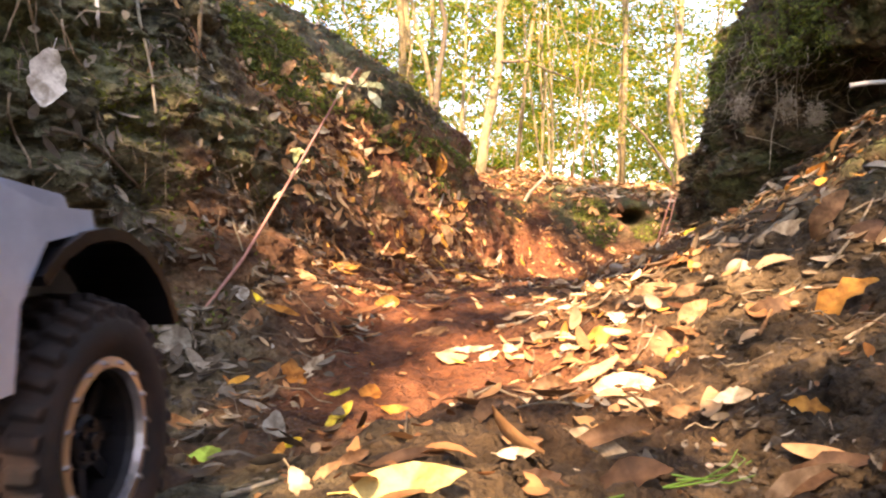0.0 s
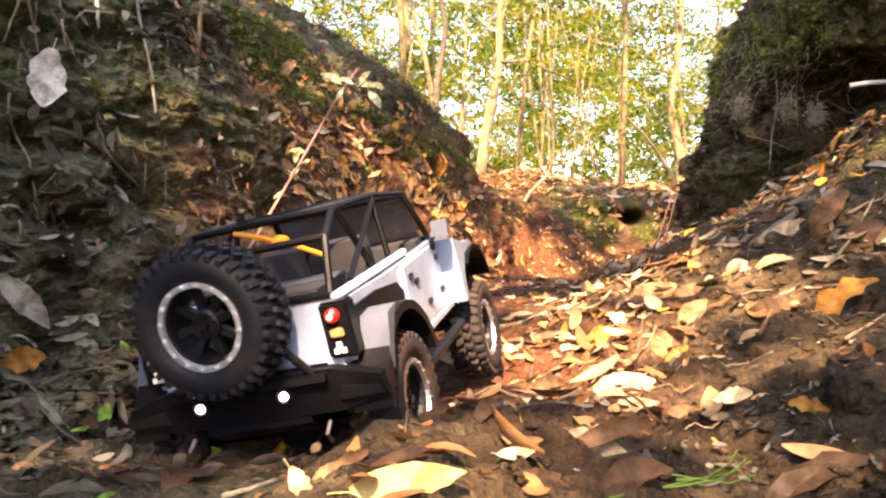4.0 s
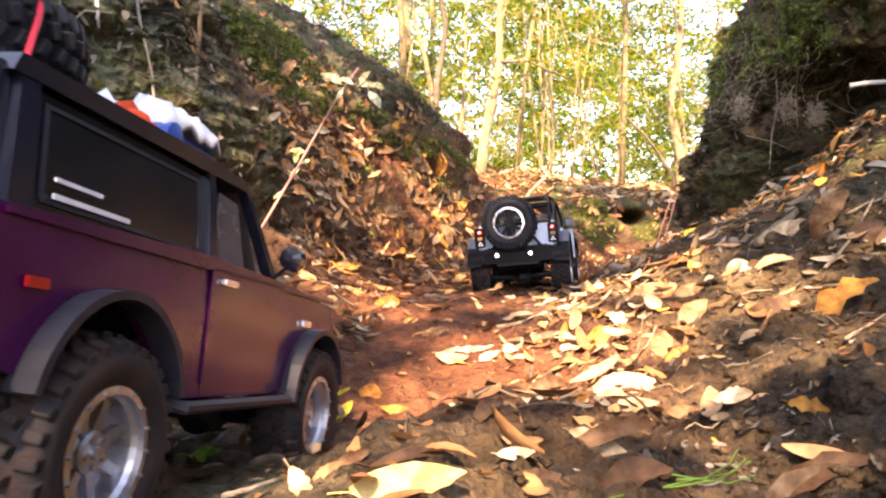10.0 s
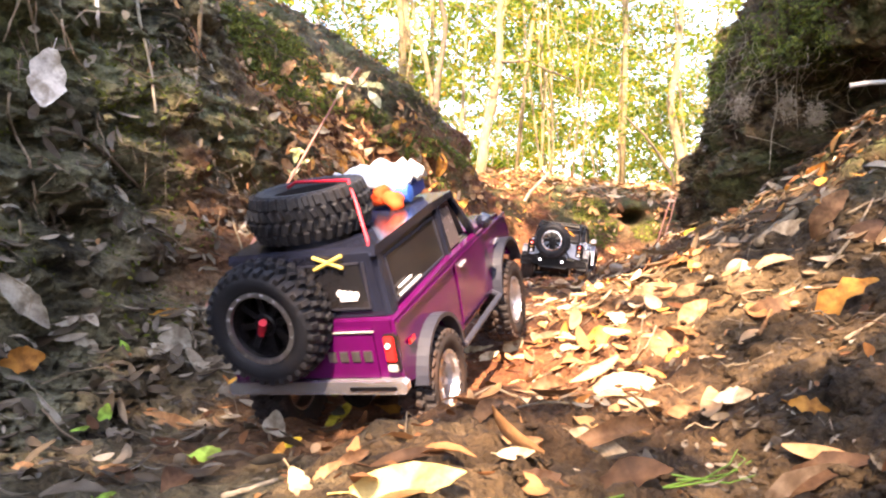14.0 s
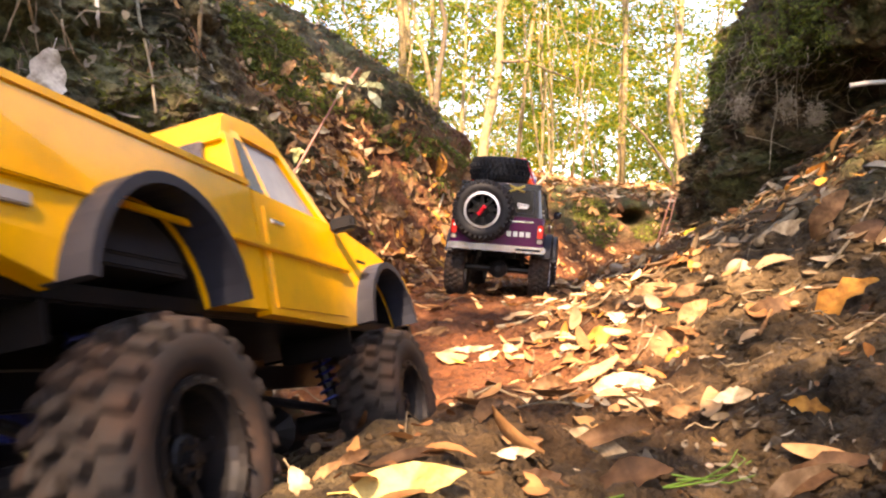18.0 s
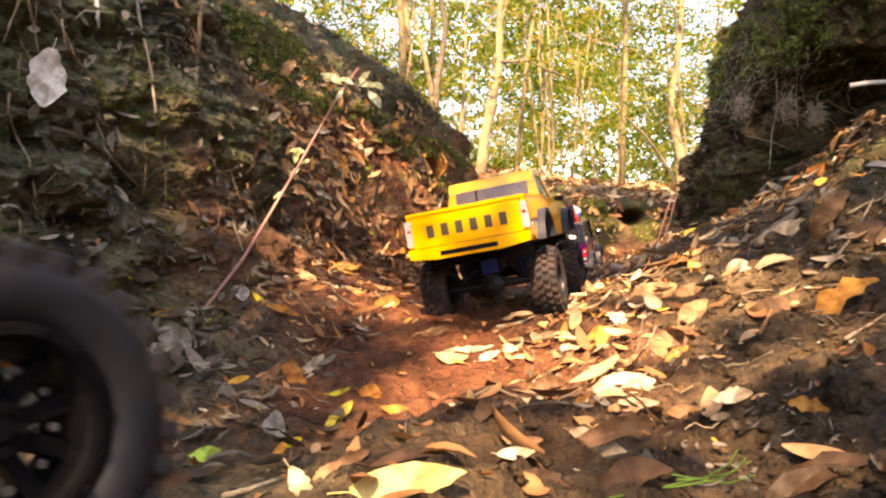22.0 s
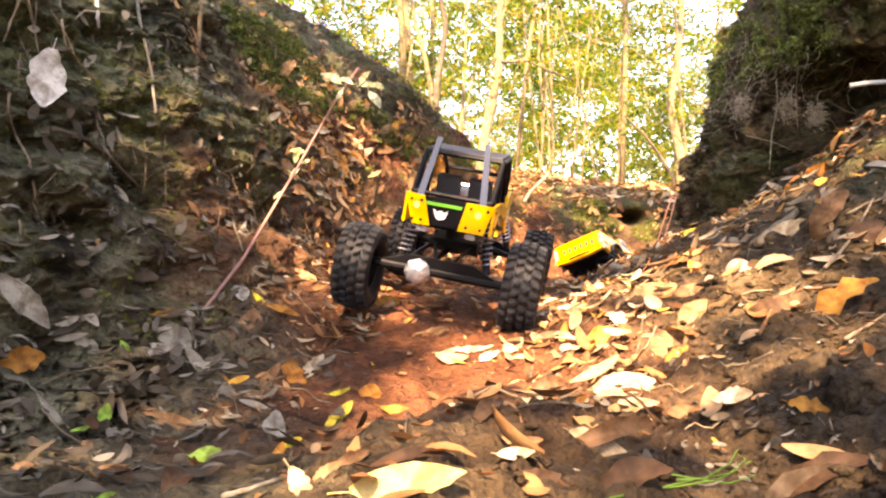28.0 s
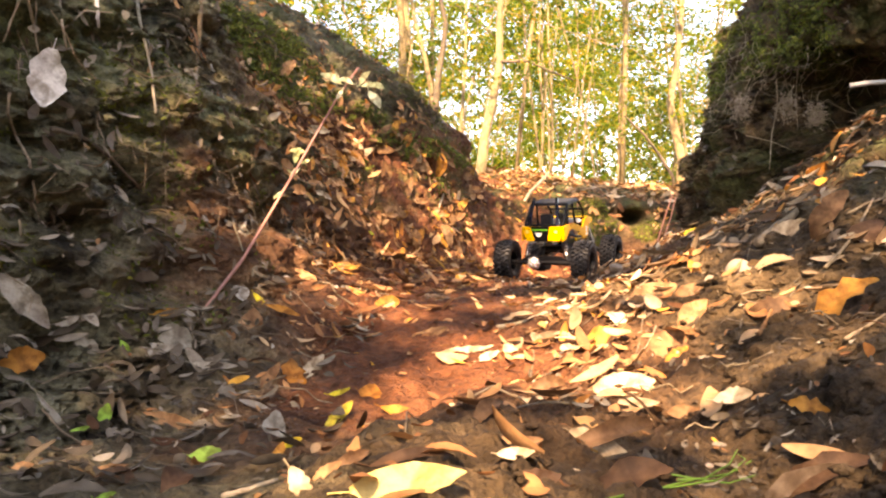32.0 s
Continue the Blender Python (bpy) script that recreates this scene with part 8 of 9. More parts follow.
bar('hanging_root', [(-0.516, 1.275, 0.627), (-0.484, 1.209, 0.562), (-0.460, 1.172, 0.516), (-0.453, 1.177, 0.473), (-0.428, 1.128, 0.403)], 0.0031, 0.0017, PALE_ROOT, 'long pale root hanging down the bank')
bar('hanging_root', [(-0.513, 1.279, 0.592), (-0.479, 1.175, 0.538), (-0.473, 1.148, 0.525)], 0.0018, 0.0009, PALE_ROOT, 'pale root hanging from the bank top')
bar('hanging_root', [(-0.458, 1.434, 0.681), (-0.463, 1.436, 0.608), (-0.468, 1.442, 0.556), (-0.439, 1.339, 0.481)], 0.0048, 0.0027, ROOT, 'brown root hanging down the bank')
bar('hanging_root', [(-0.680, 2.288, 0.967), (-0.667, 2.200, 0.842), (-0.656, 2.103, 0.735)], 0.0066, 0.0041, ROOT, 'brown root hanging down the bank')
bar('hanging_root', [(-0.519, 0.907, 0.387), (-0.523, 0.909, 0.363), (-0.535, 0.948, 0.342), (-0.486, 0.890, 0.304), (-0.482, 0.895, 0.264), (-0.511, 0.975, 0.230), (-0.443, 0.884, 0.191)], 0.0020, 0.0013, ROOT, 'grey vine trailing on the bank')
bar('hanging_root', [(-0.494, 0.957, 0.352), (-0.488, 1.015, 0.352), (-0.476, 1.075, 0.333), (-0.458, 1.146, 0.291)], 0.0036, 0.0020, BARK_DARK, 'dark root creeping along the bank')
bar('hanging_root', [(-0.448, 0.911, 0.205), (-0.465, 0.982, 0.202), (-0.438, 0.959, 0.196)], 0.0015, 0.0007, PALE_ROOT, 'thin root poking out of the bank')
bar('hanging_root', [(-0.509, 1.015, 0.496), (-0.513, 1.084, 0.541), (-0.483, 1.108, 0.546)], 0.0016, 0.0008, PALE_ROOT, 'thin root poking out of the bank')
bar('hanging_root', [(-0.380, 1.309, 0.367), (-0.374, 1.347, 0.327), (-0.356, 1.324, 0.288)], 0.0020, 0.0010, ROOT, 'thin dark root on the leafy bank')
bar('hanging_root', [(-0.357, 1.279, 0.253), (-0.332, 1.221, 0.224), (-0.314, 1.187, 0.196)], 0.0023, 0.0014, ROOT, 'thin root on the red bank')
bar('hanging_root', [(-0.427, 2.347, 0.754), (-0.443, 2.248, 0.621), (-0.446, 2.140, 0.521)], 0.0034, 0.0017, ROOT, 'thin pale stem on the leafy bank')
bar('hanging_root', [(0.892, 2.542, 0.633), (0.902, 2.414, 0.605), (0.882, 2.298, 0.565), (0.884, 2.274, 0.528)], 0.0017, 0.0008, PALE_ROOT, 'pale root arching out of the dark bank')
bar('hanging_root', [(1.084, 2.142, 0.620), (1.134, 2.122, 0.585), (1.119, 1.997, 0.550)], 0.0020, 0.0012, ROOT, 'thin root in the shaded hollow')
bar('hanging_root', [(0.929, 2.110, 0.674), (0.952, 2.155, 0.604), (0.934, 2.150, 0.530), (0.913, 2.117, 0.423)], 0.0016, 0.0012, PALE_ROOT, 'long root hanging in the hollow')
bar('hanging_root', [(0.955, 2.038, 0.688), (0.995, 2.136, 0.632), (1.000, 2.135, 0.536)], 0.0016, 0.0008, PALE_ROOT, 'long root hanging in the hollow')
bar('hanging_root', [(0.873, 2.182, 0.527), (0.941, 2.171, 0.509), (0.998, 2.137, 0.473)], 0.0016, 0.0008, PALE_ROOT, 'pale root across the foot of the hollow')
# sticks and stems on the ground
bar('stick', [(0.462, 1.115, 0.209), (0.509, 1.153, 0.234), (0.551, 1.179, 0.257), (0.572, 1.157, 0.279)], 0.0075, 0.0057, ROOT, 'weathered grey stick lying on the slope')
bar('stick', [(0.920, 2.178, 0.377), (0.976, 2.166, 0.425), (0.991, 2.025, 0.434), (1.005, 1.881, 0.443)], 0.0060, 0.0038, ROOT, 'bent bare twig on the slope')
bar('stick', [(0.083, 1.158, 0.080), (0.117, 1.195, 0.081), (0.163, 1.241, 0.093), (0.216, 1.283, 0.105), (0.272, 1.396, 0.126), (0.320, 1.509, 0.140), (0.377, 1.548, 0.150)], 0.0038, 0.0029, PALE_ROOT, 'long pale root across the rut')
bar('stick', [(0.328, 0.785, 0.112), (0.363, 0.852, 0.118), (0.380, 0.872, 0.132)], 0.0025, 0.0019, TAN, 'short snapped twig standing in the mud')
bar('stick', [(0.123, 1.128, 0.075), (0.191, 1.183, 0.090), (0.221, 1.074, 0.117)], 0.0026, 0.0018, TAN, 'dry straw-coloured stem among the leaves')
bar('stick', [(0.260, 1.260, 0.126), (0.342, 1.366, 0.150), (0.453, 1.460, 0.188)], 0.0031, 0.0020, TAN, 'dry straw-coloured stem among the leaves')
bar('stick', [(0.304, 1.251, 0.145), (0.369, 1.280, 0.172), (0.421, 1.390, 0.189)], 0.0024, 0.0014, TAN, 'dry straw-coloured stem among the leaves')
bar('stick', [(0.459, 0.910, 0.177), (0.512, 0.944, 0.215), (0.587, 1.033, 0.269)], 0.0025, 0.0014, ROOT, 'bent bare twig on the slope')
bar('stick', [(0.552, 1.034, 0.247), (0.575, 1.033, 0.261), (0.602, 1.030, 0.270)], 0.0023, 0.0015, ROOT, 'thin grey twig on the slope')
bar('stick', [(0.630, 1.669, 0.251), (0.656, 1.609, 0.279), (0.675, 1.469, 0.287)], 0.0036, 0.0024, ROOT, 'thin grey twig on the slope')
bar('stick', [(0.337, 0.634, 0.125), (0.373, 0.670, 0.130), (0.407, 0.696, 0.140)], 0.0018, 0.0013, ROOT, 'pale twig on the slope')
bar('stick', [(-0.131, 0.450, 0.053), (-0.115, 0.447, 0.058), (-0.103, 0.472, 0.056)], 0.0020, 0.0015, PALE_ROOT, 'pale stick on the mud')
bar('stick', [(-0.278, 0.787, 0.019), (-0.226, 0.749, 0.022), (-0.189, 0.780, 0.013)], 0.0014, 0.0008, BARK_DARK, 'thin dark twig on the mud')
bar('stick', [(-0.373, 0.705, 0.051), (-0.346, 0.688, 0.034), (-0.306, 0.647, 0.032)], 0.0013, 0.0008, ROOT, 'grey twig on the mud')
bar('stick', [(-0.337, 1.052, 0.105), (-0.334, 1.087, 0.120), (-0.330, 1.136, 0.146)], 0.0024, 0.0020, BARK_DARK, 'dark root at the foot of the sapling')
bar('stick', [(-0.131, 0.666, 0.026), (-0.115, 0.545, 0.034), (-0.099, 0.428, 0.060)], 0.0016, 0.0012, BARK_DARK, 'dark twig on the mud')
bar('stick', [(0.870, 3.100, 0.198), (0.898, 3.100, 0.299), (0.939, 3.100, 0.422)], 0.0035, 0.0021, STEM, 'thin reddish stem standing by the bank')
bar('stick', [(0.888, 3.100, 0.202), (0.930, 3.100, 0.318), (0.953, 3.100, 0.411)], 0.0028, 0.0021, STEM, 'thin reddish stem standing by the bank')
bar('stick', [(0.336, 3.720, 0.319), (0.419, 3.720, 0.466), (0.522, 3.720, 0.578)], 0.0120, 0.0070, PALE_ROOT, 'pale broken branch on the far bank')
bar('stick', [(-0.018, 2.612, 0.329), (0.002, 2.728, 0.395), (0.023, 2.840, 0.435)], 0.0041, 0.0031, PALE_ROOT, 'thin pale stem on the bank')
bar('stick', [(0.99, 1.84, 0.597), (1.05, 1.82, 0.602), (1.30, 1.78, 0.61)], 0.006, 0.006, WHITE_ROOT, 'pale broken root end poking out of the bank')

# the red-stemmed sapling on the left
sapling = thing('sapling', 'leaning red-stemmed sapling with few pale green leaves', 'plant')
part('stem', tube([(-0.340, 1.081, 0.114), (-0.325, 1.128, 0.150), (-0.309, 1.171, 0.185), (-0.291, 1.221, 0.237), (-0.269, 1.267, 0.294), (-0.249, 1.314, 0.348), (-0.229, 1.360, 0.404), (-0.189, 1.360, 0.473), (-0.152, 1.360, 0.526)], 0.0028, seg=7, r2=0.0018), STEM, sapling, smooth=True)
twig_leaf(sapling, (-0.182, 1.355, 0.495), (-0.217, 1.346, 0.513))
twig_leaf(sapling, (-0.180, 1.355, 0.484), (-0.190, 1.346, 0.467))
twig_leaf(sapling, (-0.161, 1.355, 0.495), (-0.185, 1.346, 0.504))
twig_leaf(sapling, (-0.151, 1.365, 0.497), (-0.131, 1.355, 0.517))
twig_leaf(sapling, (-0.147, 1.365, 0.495), (-0.123, 1.355, 0.495))
twig_leaf(sapling, (-0.136, 1.365, 0.495), (-0.105, 1.355, 0.488))
twig_leaf(sapling, (-0.132, 1.365, 0.486), (-0.114, 1.355, 0.452))
twig_leaf(sapling, (-0.244, 1.336, 0.371), (-0.269, 1.327, 0.373))
twig_leaf(sapling, (-0.253, 1.327, 0.339), (-0.267, 1.317, 0.329))
twig_leaf(sapling, (-0.262, 1.336, 0.351), (-0.250, 1.327, 0.375))
twig_leaf(sapling, (-0.280, 1.317, 0.300), (-0.293, 1.308, 0.287))
twig_leaf(sapling, (-0.262, 1.327, 0.330), (-0.271, 1.317, 0.338))
twig_leaf(sapling, (-0.235, 1.336, 0.358), (-0.251, 1.327, 0.350))
twig_leaf(sapling, (-0.186, 1.355, 0.504), (-0.192, 1.346, 0.515))

# green grass strands by the camera
bar('grass_blade', [(0.077, 0.357, 0.082), (0.118, 0.433, 0.062), (0.151, 0.453, 0.062), (0.185, 0.489, 0.055), (0.200, 0.501, 0.061), (0.202, 0.525, 0.059)], 0.0007, 0.0004, GRASS, 'bright green grass blade on the mud', 'grass')
bar('grass_blade', [(0.111, 0.429, 0.063), (0.136, 0.437, 0.063), (0.164, 0.453, 0.062), (0.193, 0.493, 0.057), (0.204, 0.501, 0.060)], 0.0007, 0.0004, GRASS, 'bright green grass blade on the mud', 'grass')
bar('grass_blade', [(0.139, 0.449, 0.063), (0.157, 0.453, 0.063), (0.188, 0.497, 0.059), (0.201, 0.517, 0.063)], 0.0007, 0.0004, GRASS, 'bright green grass blade on the mud', 'grass')
bar('grass_blade', [(0.137, 0.453, 0.065), (0.154, 0.453, 0.062), (0.171, 0.453, 0.060), (0.196, 0.473, 0.059)], 0.0007, 0.0004, GRASS, 'bright green grass blade on the mud', 'grass')
bar('grass_blade', [(0.323, 0.581, 0.117), (0.330, 0.577, 0.122), (0.365, 0.625, 0.118)], 0.0007, 0.0004, GRASS, 'bright green grass blade on the mud', 'grass')

# stones
stone(0.420, 1.060, 0.022)
stone(0.177, 0.504, 0.003)
stone(0.260, 0.476, 0.003)
stone(0.359, 1.572, 0.014)
stone(0.266, 0.856, 0.006)
leaf(PALE, 0.040, 0.024, pose(0.913, 2.300, 0.634, 52, 14, 31), 0.8, 0.9, 0.12, 'pale withered leaf caught in the roots')
leaf(PALE, 0.036, 0.023, pose(1.026, 2.300, 0.717, 59, -16, -11), 0.8, 0.9, 0.12, 'pale withered leaf caught in the roots')
leaf(PALE, 0.048, 0.028, pose(1.054, 2.300, 0.639, 71, 19, 23), 0.8, 0.9, 0.12, 'pale withered leaf caught in the roots')
leaf(PALE, 0.030, 0.023, pose(1.126, 2.300, 0.622, 81, 12, 0), 0.8, 0.9, 0.12, 'pale withered leaf caught in the roots')
leaf(PALE, 0.048, 0.024, pose(0.937, 2.300, 0.674, 69, 3, 53), 0.8, 0.9, 0.12, 'pale withered leaf caught in the roots')


# ---- what moves ----
def at(x, y, z, yaw, pitch, roll):
    """A car's pose: its place over the eye's level, heading, nose up, right side down."""
    return Matrix.Translation((x, y, z + EYE)) @ Matrix.Rotation(radians(yaw), 4, "Z") @ Matrix.Rotation(radians(pitch), 4, "X") @ Matrix.Rotation(radians(roll), 4, "Y")


def drive(car_, wheels, R, rows):
    """Keys a car and rolls its wheels over the ground that it covers; each wheel rides up and down to stay on the ground."""
    walk(car_, rows)
    times = [r[0] for r in rows]
    steps = []
    for (t0, a), (t1, b) in zip(rows, rows[1:]):
        n = max(1, math.ceil((b.translation - a.translation).length / R / 0.9))
        steps += [(t0 + (t1 - t0) * i / n, a, b, i / n) for i in range(n)]
    steps.append((times[-1], rows[-1][1], rows[-1][1], 0.0))
    for w, (x, y, z), sx in wheels:
        turned, last, wrows = 0.0, None, []
        for t, a, b, k in steps:
            m = Matrix.LocRotScale(a.translation.lerp(b.translation, k), a.to_quaternion().slerp(b.to_quaternion(), k), None)
            if last is not None:
                turned += (m.translation - last).dot(m.to_3x3() @ Vector((0, 1, 0))) / R
            last = m.translation.copy()
            hub = m @ Vector((x, y, z))
            lift = float(ground_z(hub.x, hub.y)) + R * 0.97 - hub.z
            lift = min(0.005, max(-0.012, lift))
            wrows.append((t, Matrix.Translation((x, y, z + lift)) @ Matrix.Rotation(-turned, 4, "X") @ Matrix.Rotation(0 if sx > 0 else math.pi, 4, "Z")))
        walk(w, wrows)


def motions():
    drive(off_roader, off_roader_wheels, 0.06, [
        (0, at(-0.2527, 0.1678, -0.1537, -3.15, 3.33, -1.44)),
        (0.5, at(-0.2227, 0.233, -0.1479, -3.53, -0.8, -3.9)),
        (1, at(-0.1878, 0.3254, -0.1627, -5.87, -4.24, -9.68)),
        (1.5, at(-0.1673, 0.4192, -0.1722, -9.76, -7.69, -9.73)),
        (2, at(-0.1411, 0.5223, -0.1857, -13.23, -9.29, -12.1)),
        (2.5, at(-0.1162, 0.6325, -0.2003, -12.42, -6.95, -16.56)),
        (3, at(-0.0961, 0.7093, -0.201, -12.16, -1.21, -15.39)),
        (3.5, at(-0.0879, 0.7627, -0.1946, -12.03, 5.26, -11.52)),
        (5.5, at(0.001, 1.0061, -0.1625, -19.57, 15.95, -9.87)),
        (6, at(0.0183, 1.0646, -0.1442, -19.96, 12.85, -7.85)),
        (7, at(0.0756, 1.1936, -0.1239, -21.52, 7.07, -6.84)),
        (8, at(0.1395, 1.3764, -0.1074, -19.54, 5.78, -8.34)),
        (8.5, at(0.1586, 1.4944, -0.1072, -15.57, 3.2, -8.27)),
        (9, at(0.1827, 1.6178, -0.1095, -16.28, -0.81, -6.99)),
        (9.5, at(0.2152, 1.7524, -0.1225, -15.42, -1.17, -4.57)),
        (10, at(0.2236, 1.8878, -0.1269, -13.05, -0.57, -4.85)),
        (10.5, at(0.2359, 2.0087, -0.1278, -10.5, 0.01, -3.77)),
        (11, at(0.2519, 2.1242, -0.1315, -9.62, 1.44, -1.87)),
        (11.5, at(0.2716, 2.24, -0.1303, -10.36, 1.4, 0.1)),
        (12, at(0.2963, 2.3649, -0.1356, -11.22, 2.23, 1.25)),
        (12.5, at(0.3302, 2.4939, -0.1427, -11.53, 3.44, 2.17)),
        (13, at(0.3584, 2.6116, -0.1466, -11.59, 3.9, 3.85)),
        (14, at(0.4251, 2.8016, -0.1474, -16.24, 1.55, 7.37)),
        (14.5, at(0.4689, 2.8674, -0.1456, -19.81, -0.6, 6.02)),
        (16.5, at(0.7267, 2.956, -0.1894, -50.8, -0.33, -2.34)),
        (17, at(0.8234, 2.9803, -0.1977, -60.55, 2.55, -5.93)),
        (18, at(1.12, 3.07, -0.3, -78, -3, 0)),
        (19.5, at(1.75, 3.14, -0.325, -86, 0, 0)),
        (32, at(1.95, 3.16, -0.325, -86, 0, 0)),
    ])
    drive(wagon, wagon_wheels, 0.057, [
        (0, at(-0.33, -1.3, -0.125, -2, 0, 0)),
        (5.6, at(-0.33, -1.28, -0.125, -2, 0, 0)),
        (8, at(-0.3, 0.145, -0.138, -3, 0, 0)),
        (8.5, at(-0.2882, 0.2628, -0.1419, 5.35, -0.72, 9.9)),
        (9, at(-0.2628, 0.3806, -0.1585, -5.71, -8.29, 5.62)),
        (9.5, at(-0.2477, 0.474, -0.1654, -9.93, -10.66, 2.51)),
        (10, at(-0.2403, 0.5128, -0.1709, -10.16, -9.39, 2.73)),
        (10.5, at(-0.1999, 0.5669, -0.1845, -13.91, -8.75, -3.04)),
        (11, at(-0.1685, 0.6435, -0.1986, -15.5, -6.47, -4.88)),
        (11.5, at(-0.1441, 0.7034, -0.1953, -16.15, -2.59, -2.88)),
        (12, at(-0.1257, 0.7528, -0.1876, -17.63, 2.56, -3.51)),
        (12.5, at(-0.0953, 0.8, -0.1753, -20.31, 9.74, -6.4)),
        (13, at(-0.0648, 0.8748, -0.174, -20.13, 18.36, -7.88)),
        (14, at(-0.0358, 0.9705, -0.1605, -18.78, 16.68, -4.09)),
        (14.5, at(-0.0217, 1.0202, -0.1498, -18.52, 14.06, -3.43)),
        (16.5, at(0.0759, 1.3631, -0.1094, -12.11, 0.72, 1.96)),
        (17, at(0.1004, 1.4544, -0.1002, -12.82, 0.66, 4.37)),
        (17.5, at(0.1187, 1.577, -0.0949, -13.23, 0.93, 4.74)),
        (18, at(0.1392, 1.7248, -0.0938, -10.76, 0.37, 4.57)),
        (18.5, at(0.1652, 1.8704, -0.1091, -9.79, 1.8, 4.41)),
        (19, at(0.1986, 2.0076, -0.1172, -11.18, 0.44, 0.4)),
        (19.5, at(0.2640, 2.1550, -0.1238, -17.1, 0.0, -0.9)),
        (20, at(0.3071, 2.2787, -0.1218, -19.33, 1.77, -3.12)),
        (20.5, at(0.3310, 2.3850, -0.1180, -18.5, 5.0, 2.0)),
        (21, at(0.3520, 2.4790, -0.1130, -17.13, 8.0, 8.0)),
        (22, at(0.4323, 2.6196, -0.1280, -16.11, 5.05, -1.57)),
        (23, at(0.5000, 2.8350, -0.1080, -15.6, 1.26, -5.28)),
        (23.5, at(0.5620, 2.8850, -0.1350, -24, -1.0, -12)),
        (24, at(0.6494, 2.9161, -0.1658, -35.39, -3.35, -18.5)),
        (24.5, at(0.7500, 2.9750, -0.1720, -44, -4, -19)),
        (25, at(0.8560, 3.0250, -0.1800, -52, -4, -18)),
        (25.5, at(0.9600, 3.0450, -0.2250, -61, -5, -10)),
        (26.2, at(1.13, 3.07, -0.30, -78, -3, 0)),
        (28, at(1.38, 3.1, -0.325, -86, 0, 0)),
        (32, at(1.42, 3.12, -0.325, -86, 0, 0)),
    ])
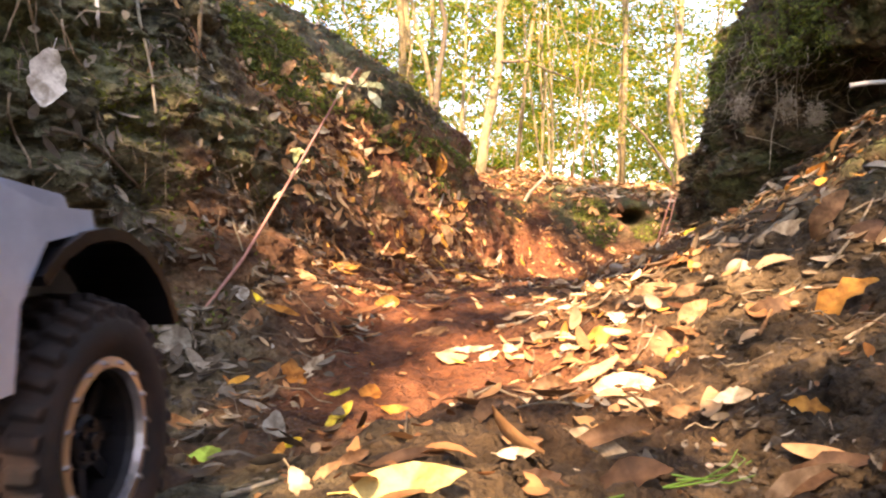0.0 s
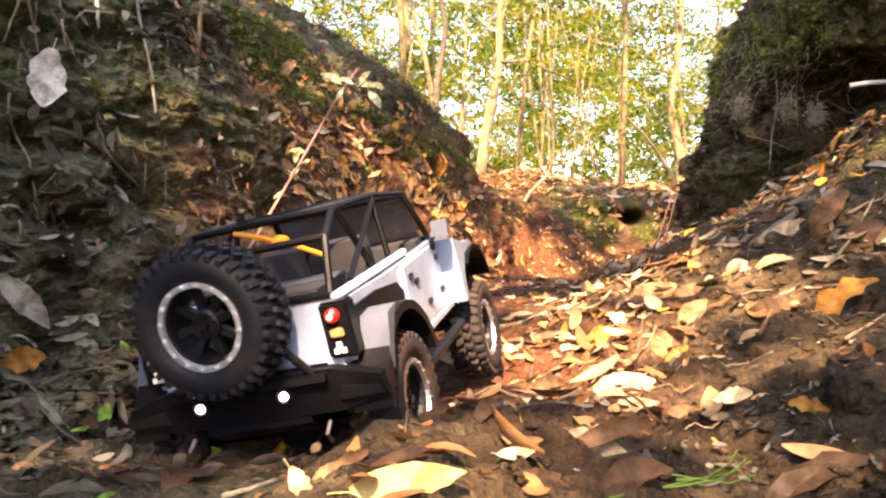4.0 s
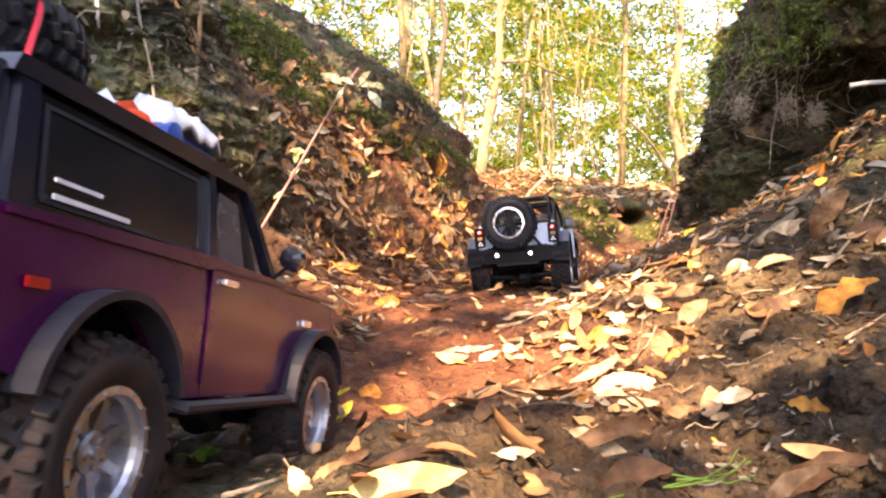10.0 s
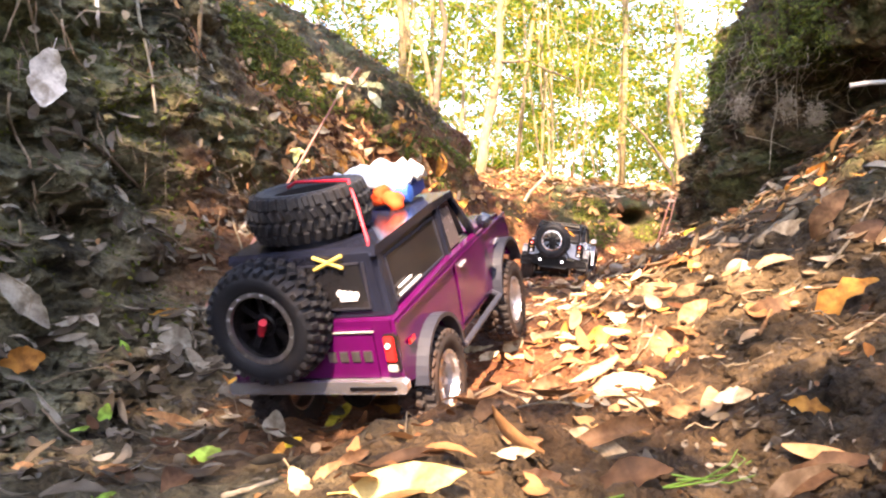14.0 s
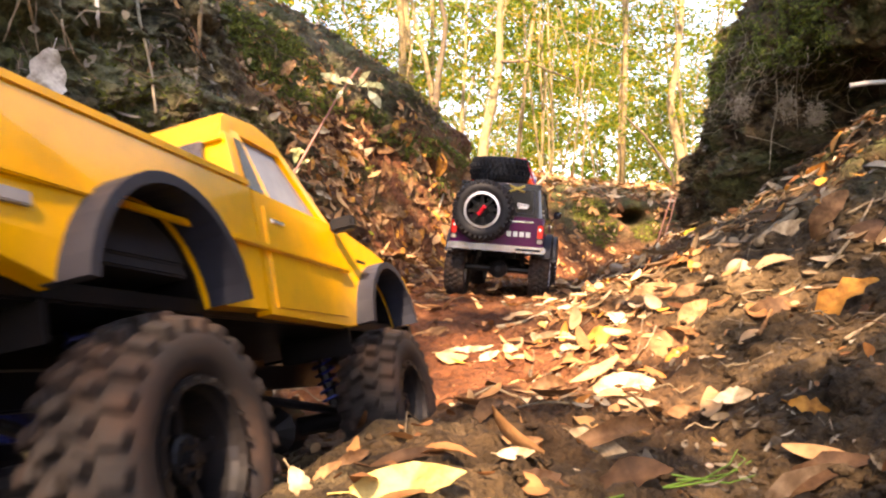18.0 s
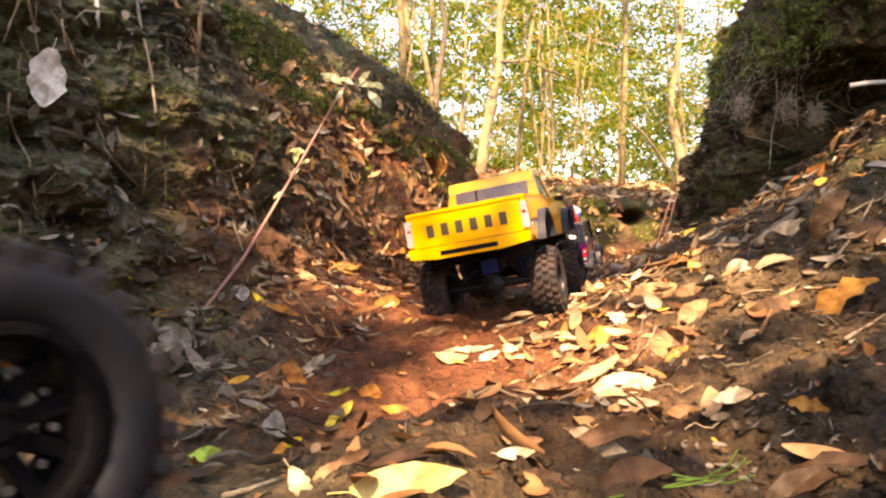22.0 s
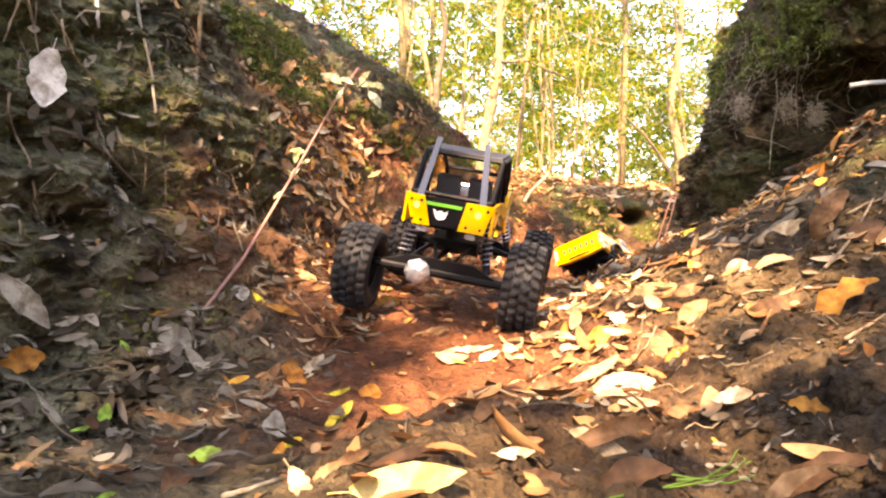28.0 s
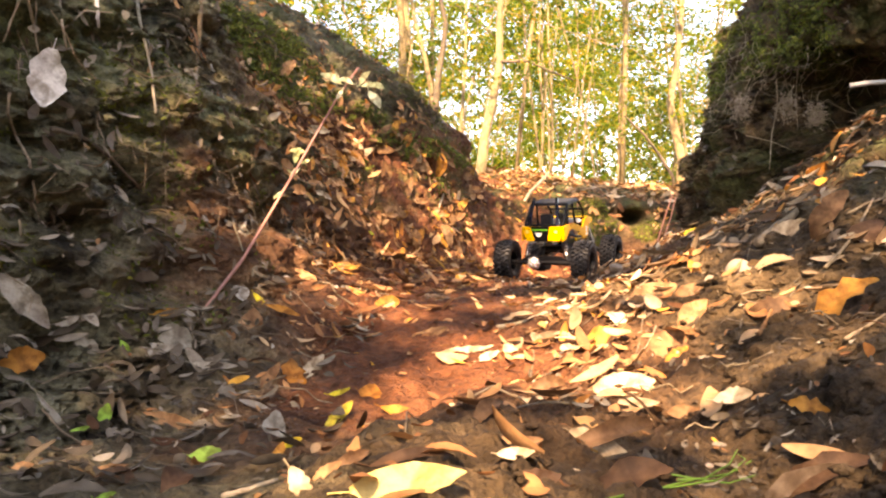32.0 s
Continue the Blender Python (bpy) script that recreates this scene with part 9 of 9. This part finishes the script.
    drive(pickup, pickup_wheels, 0.057, [
        (0, at(-0.36, -2.2, -0.14, -2, 0, 0)),
        (11, at(-0.36, -2.18, -0.14, -2, 0, 0)),
        (14, at(-0.32, -0.9, -0.148, -2, 0, 0)),
        (16, at(-0.285, 0.13, -0.15, -4, 0, -3)),
        (16.5, at(-0.255, 0.2389, -0.1592, -6.36, -8.31, -7.45)),
        (17, at(-0.2174, 0.288, -0.1686, -9.73, -7.61, -11.74)),
        (17.5, at(-0.1751, 0.3722, -0.1918, -12.69, -7.57, -13.59)),
        (18, at(-0.1458, 0.4332, -0.1998, -14.4, -7.82, -12.87)),
        (18.5, at(-0.105, 0.5588, -0.2137, -16.06, -8.72, -18.4)),
        (19, at(-0.089, 0.6967, -0.2218, -13.62, -5.77, -18.46)),
        (19.5, at(-0.0597, 0.815, -0.2221, -15.59, 4.65, -13.69)),
        (20, at(-0.0076, 0.9265, -0.2053, -18.77, 16.88, -19.59)),
        (20.5, at(0.0282, 1.0293, -0.1883, -21.38, 14.68, -14.87)),
        (21, at(0.0653, 1.1515, -0.1565, -20.8, 9.19, -12.04)),
        (22, at(0.1409, 1.4065, -0.132, -16.7, 3.57, -9.66)),
        (22.5, at(0.1804, 1.5544, -0.1329, -15.43, 1.06, -10.29)),
        (23, at(0.2159, 1.6913, -0.1285, -15.09, -0.95, -12.09)),
        (23.5, at(0.2521, 1.8664, -0.1415, -15.49, -1.55, -9.94)),
        (24, at(0.2762, 2.0406, -0.1518, -11.48, -2.64, -10.5)),
        (24.5, at(0.2956, 2.2008, -0.1646, -11.21, -4.14, -6.61)),
        (25, at(0.3217, 2.3199, -0.1653, -11.86, -3.2, -5.5)),
        (25.5, at(0.3578, 2.4374, -0.1746, -12.74, -0.02, -5.79)),
        (26.5, at(0.4500, 2.6200, -0.1900, -18, -5, -9)),
        (27.5, at(0.5751, 2.8149, -0.2137, -26.3, -16.1, -20.2)),
        (28, at(0.6800, 2.9120, -0.2310, -40, -16.5, -22.6)),
        (28.3, at(0.7495, 2.9560, -0.2340, -44, -16.5, -24)),
        (28.6, at(0.8159, 2.9700, -0.2595, -54, -17.5, -22.2)),
        (28.9, at(0.9300, 3.0000, -0.3150, -66, -9, -10)),
        (29.3, at(0.9900, 3.0400, -0.3450, -79, 0, 0)),
        (32, at(0.98, 3.05, -0.345, -82, 0, 0)),
    ])
    drive(crawler, crawler_wheels, 0.068, [
        (0, at(-0.4, -3.2, -0.13, -2, 0, 0)),
        (15, at(-0.4, -3.18, -0.13, -2, 0, 0)),
        (19, at(-0.42, -1.2, -0.138, -8, 0, 0)),
        (21.3, at(-0.42, -0.02, -0.12, -24, -4, -4)),
        (22, at(-0.364, 0.2, -0.128, -35, -6, -9)),
        (22.5, at(-0.3306, 0.2726, -0.1165, -37.84, -7.36, -10.2)),
        (23, at(-0.2733, 0.2943, -0.1321, -32.56, -3.05, -11.65)),
        (23.5, at(-0.2312, 0.3906, -0.1535, -25.6, 0.85, -7.61)),
        (24, at(-0.1743, 0.457, -0.1559, -14.61, -4.06, -6.67)),
        (24.5, at(-0.1502, 0.602, -0.1753, -13.71, -5.44, -7.37)),
        (25, at(-0.1274, 0.7277, -0.1776, -12.43, 1.85, -4.33)),
        (25.5, at(-0.1227, 0.8366, -0.1765, -9.4, 9.86, -1.14)),
        (27.5, at(-0.004, 1.246, -0.1172, -13, 10.19, 6.89)),
        (28, at(0.0130, 1.3600, -0.0940, -11, 9, 11.07)),
        (29, at(0.1000, 1.7958, -0.0900, -12, 5.5, 11.5)),
        (30, at(0.206, 2.1167, -0.0979, -18.26, 6.5, 7.95)),
        (31, at(0.3084, 2.3486, -0.0995, -24.42, 8.55, 3.34)),
        (32, at(0.4099, 2.61, -0.1003, -27.28, 9.22, 0.88)),
    ])

motions()
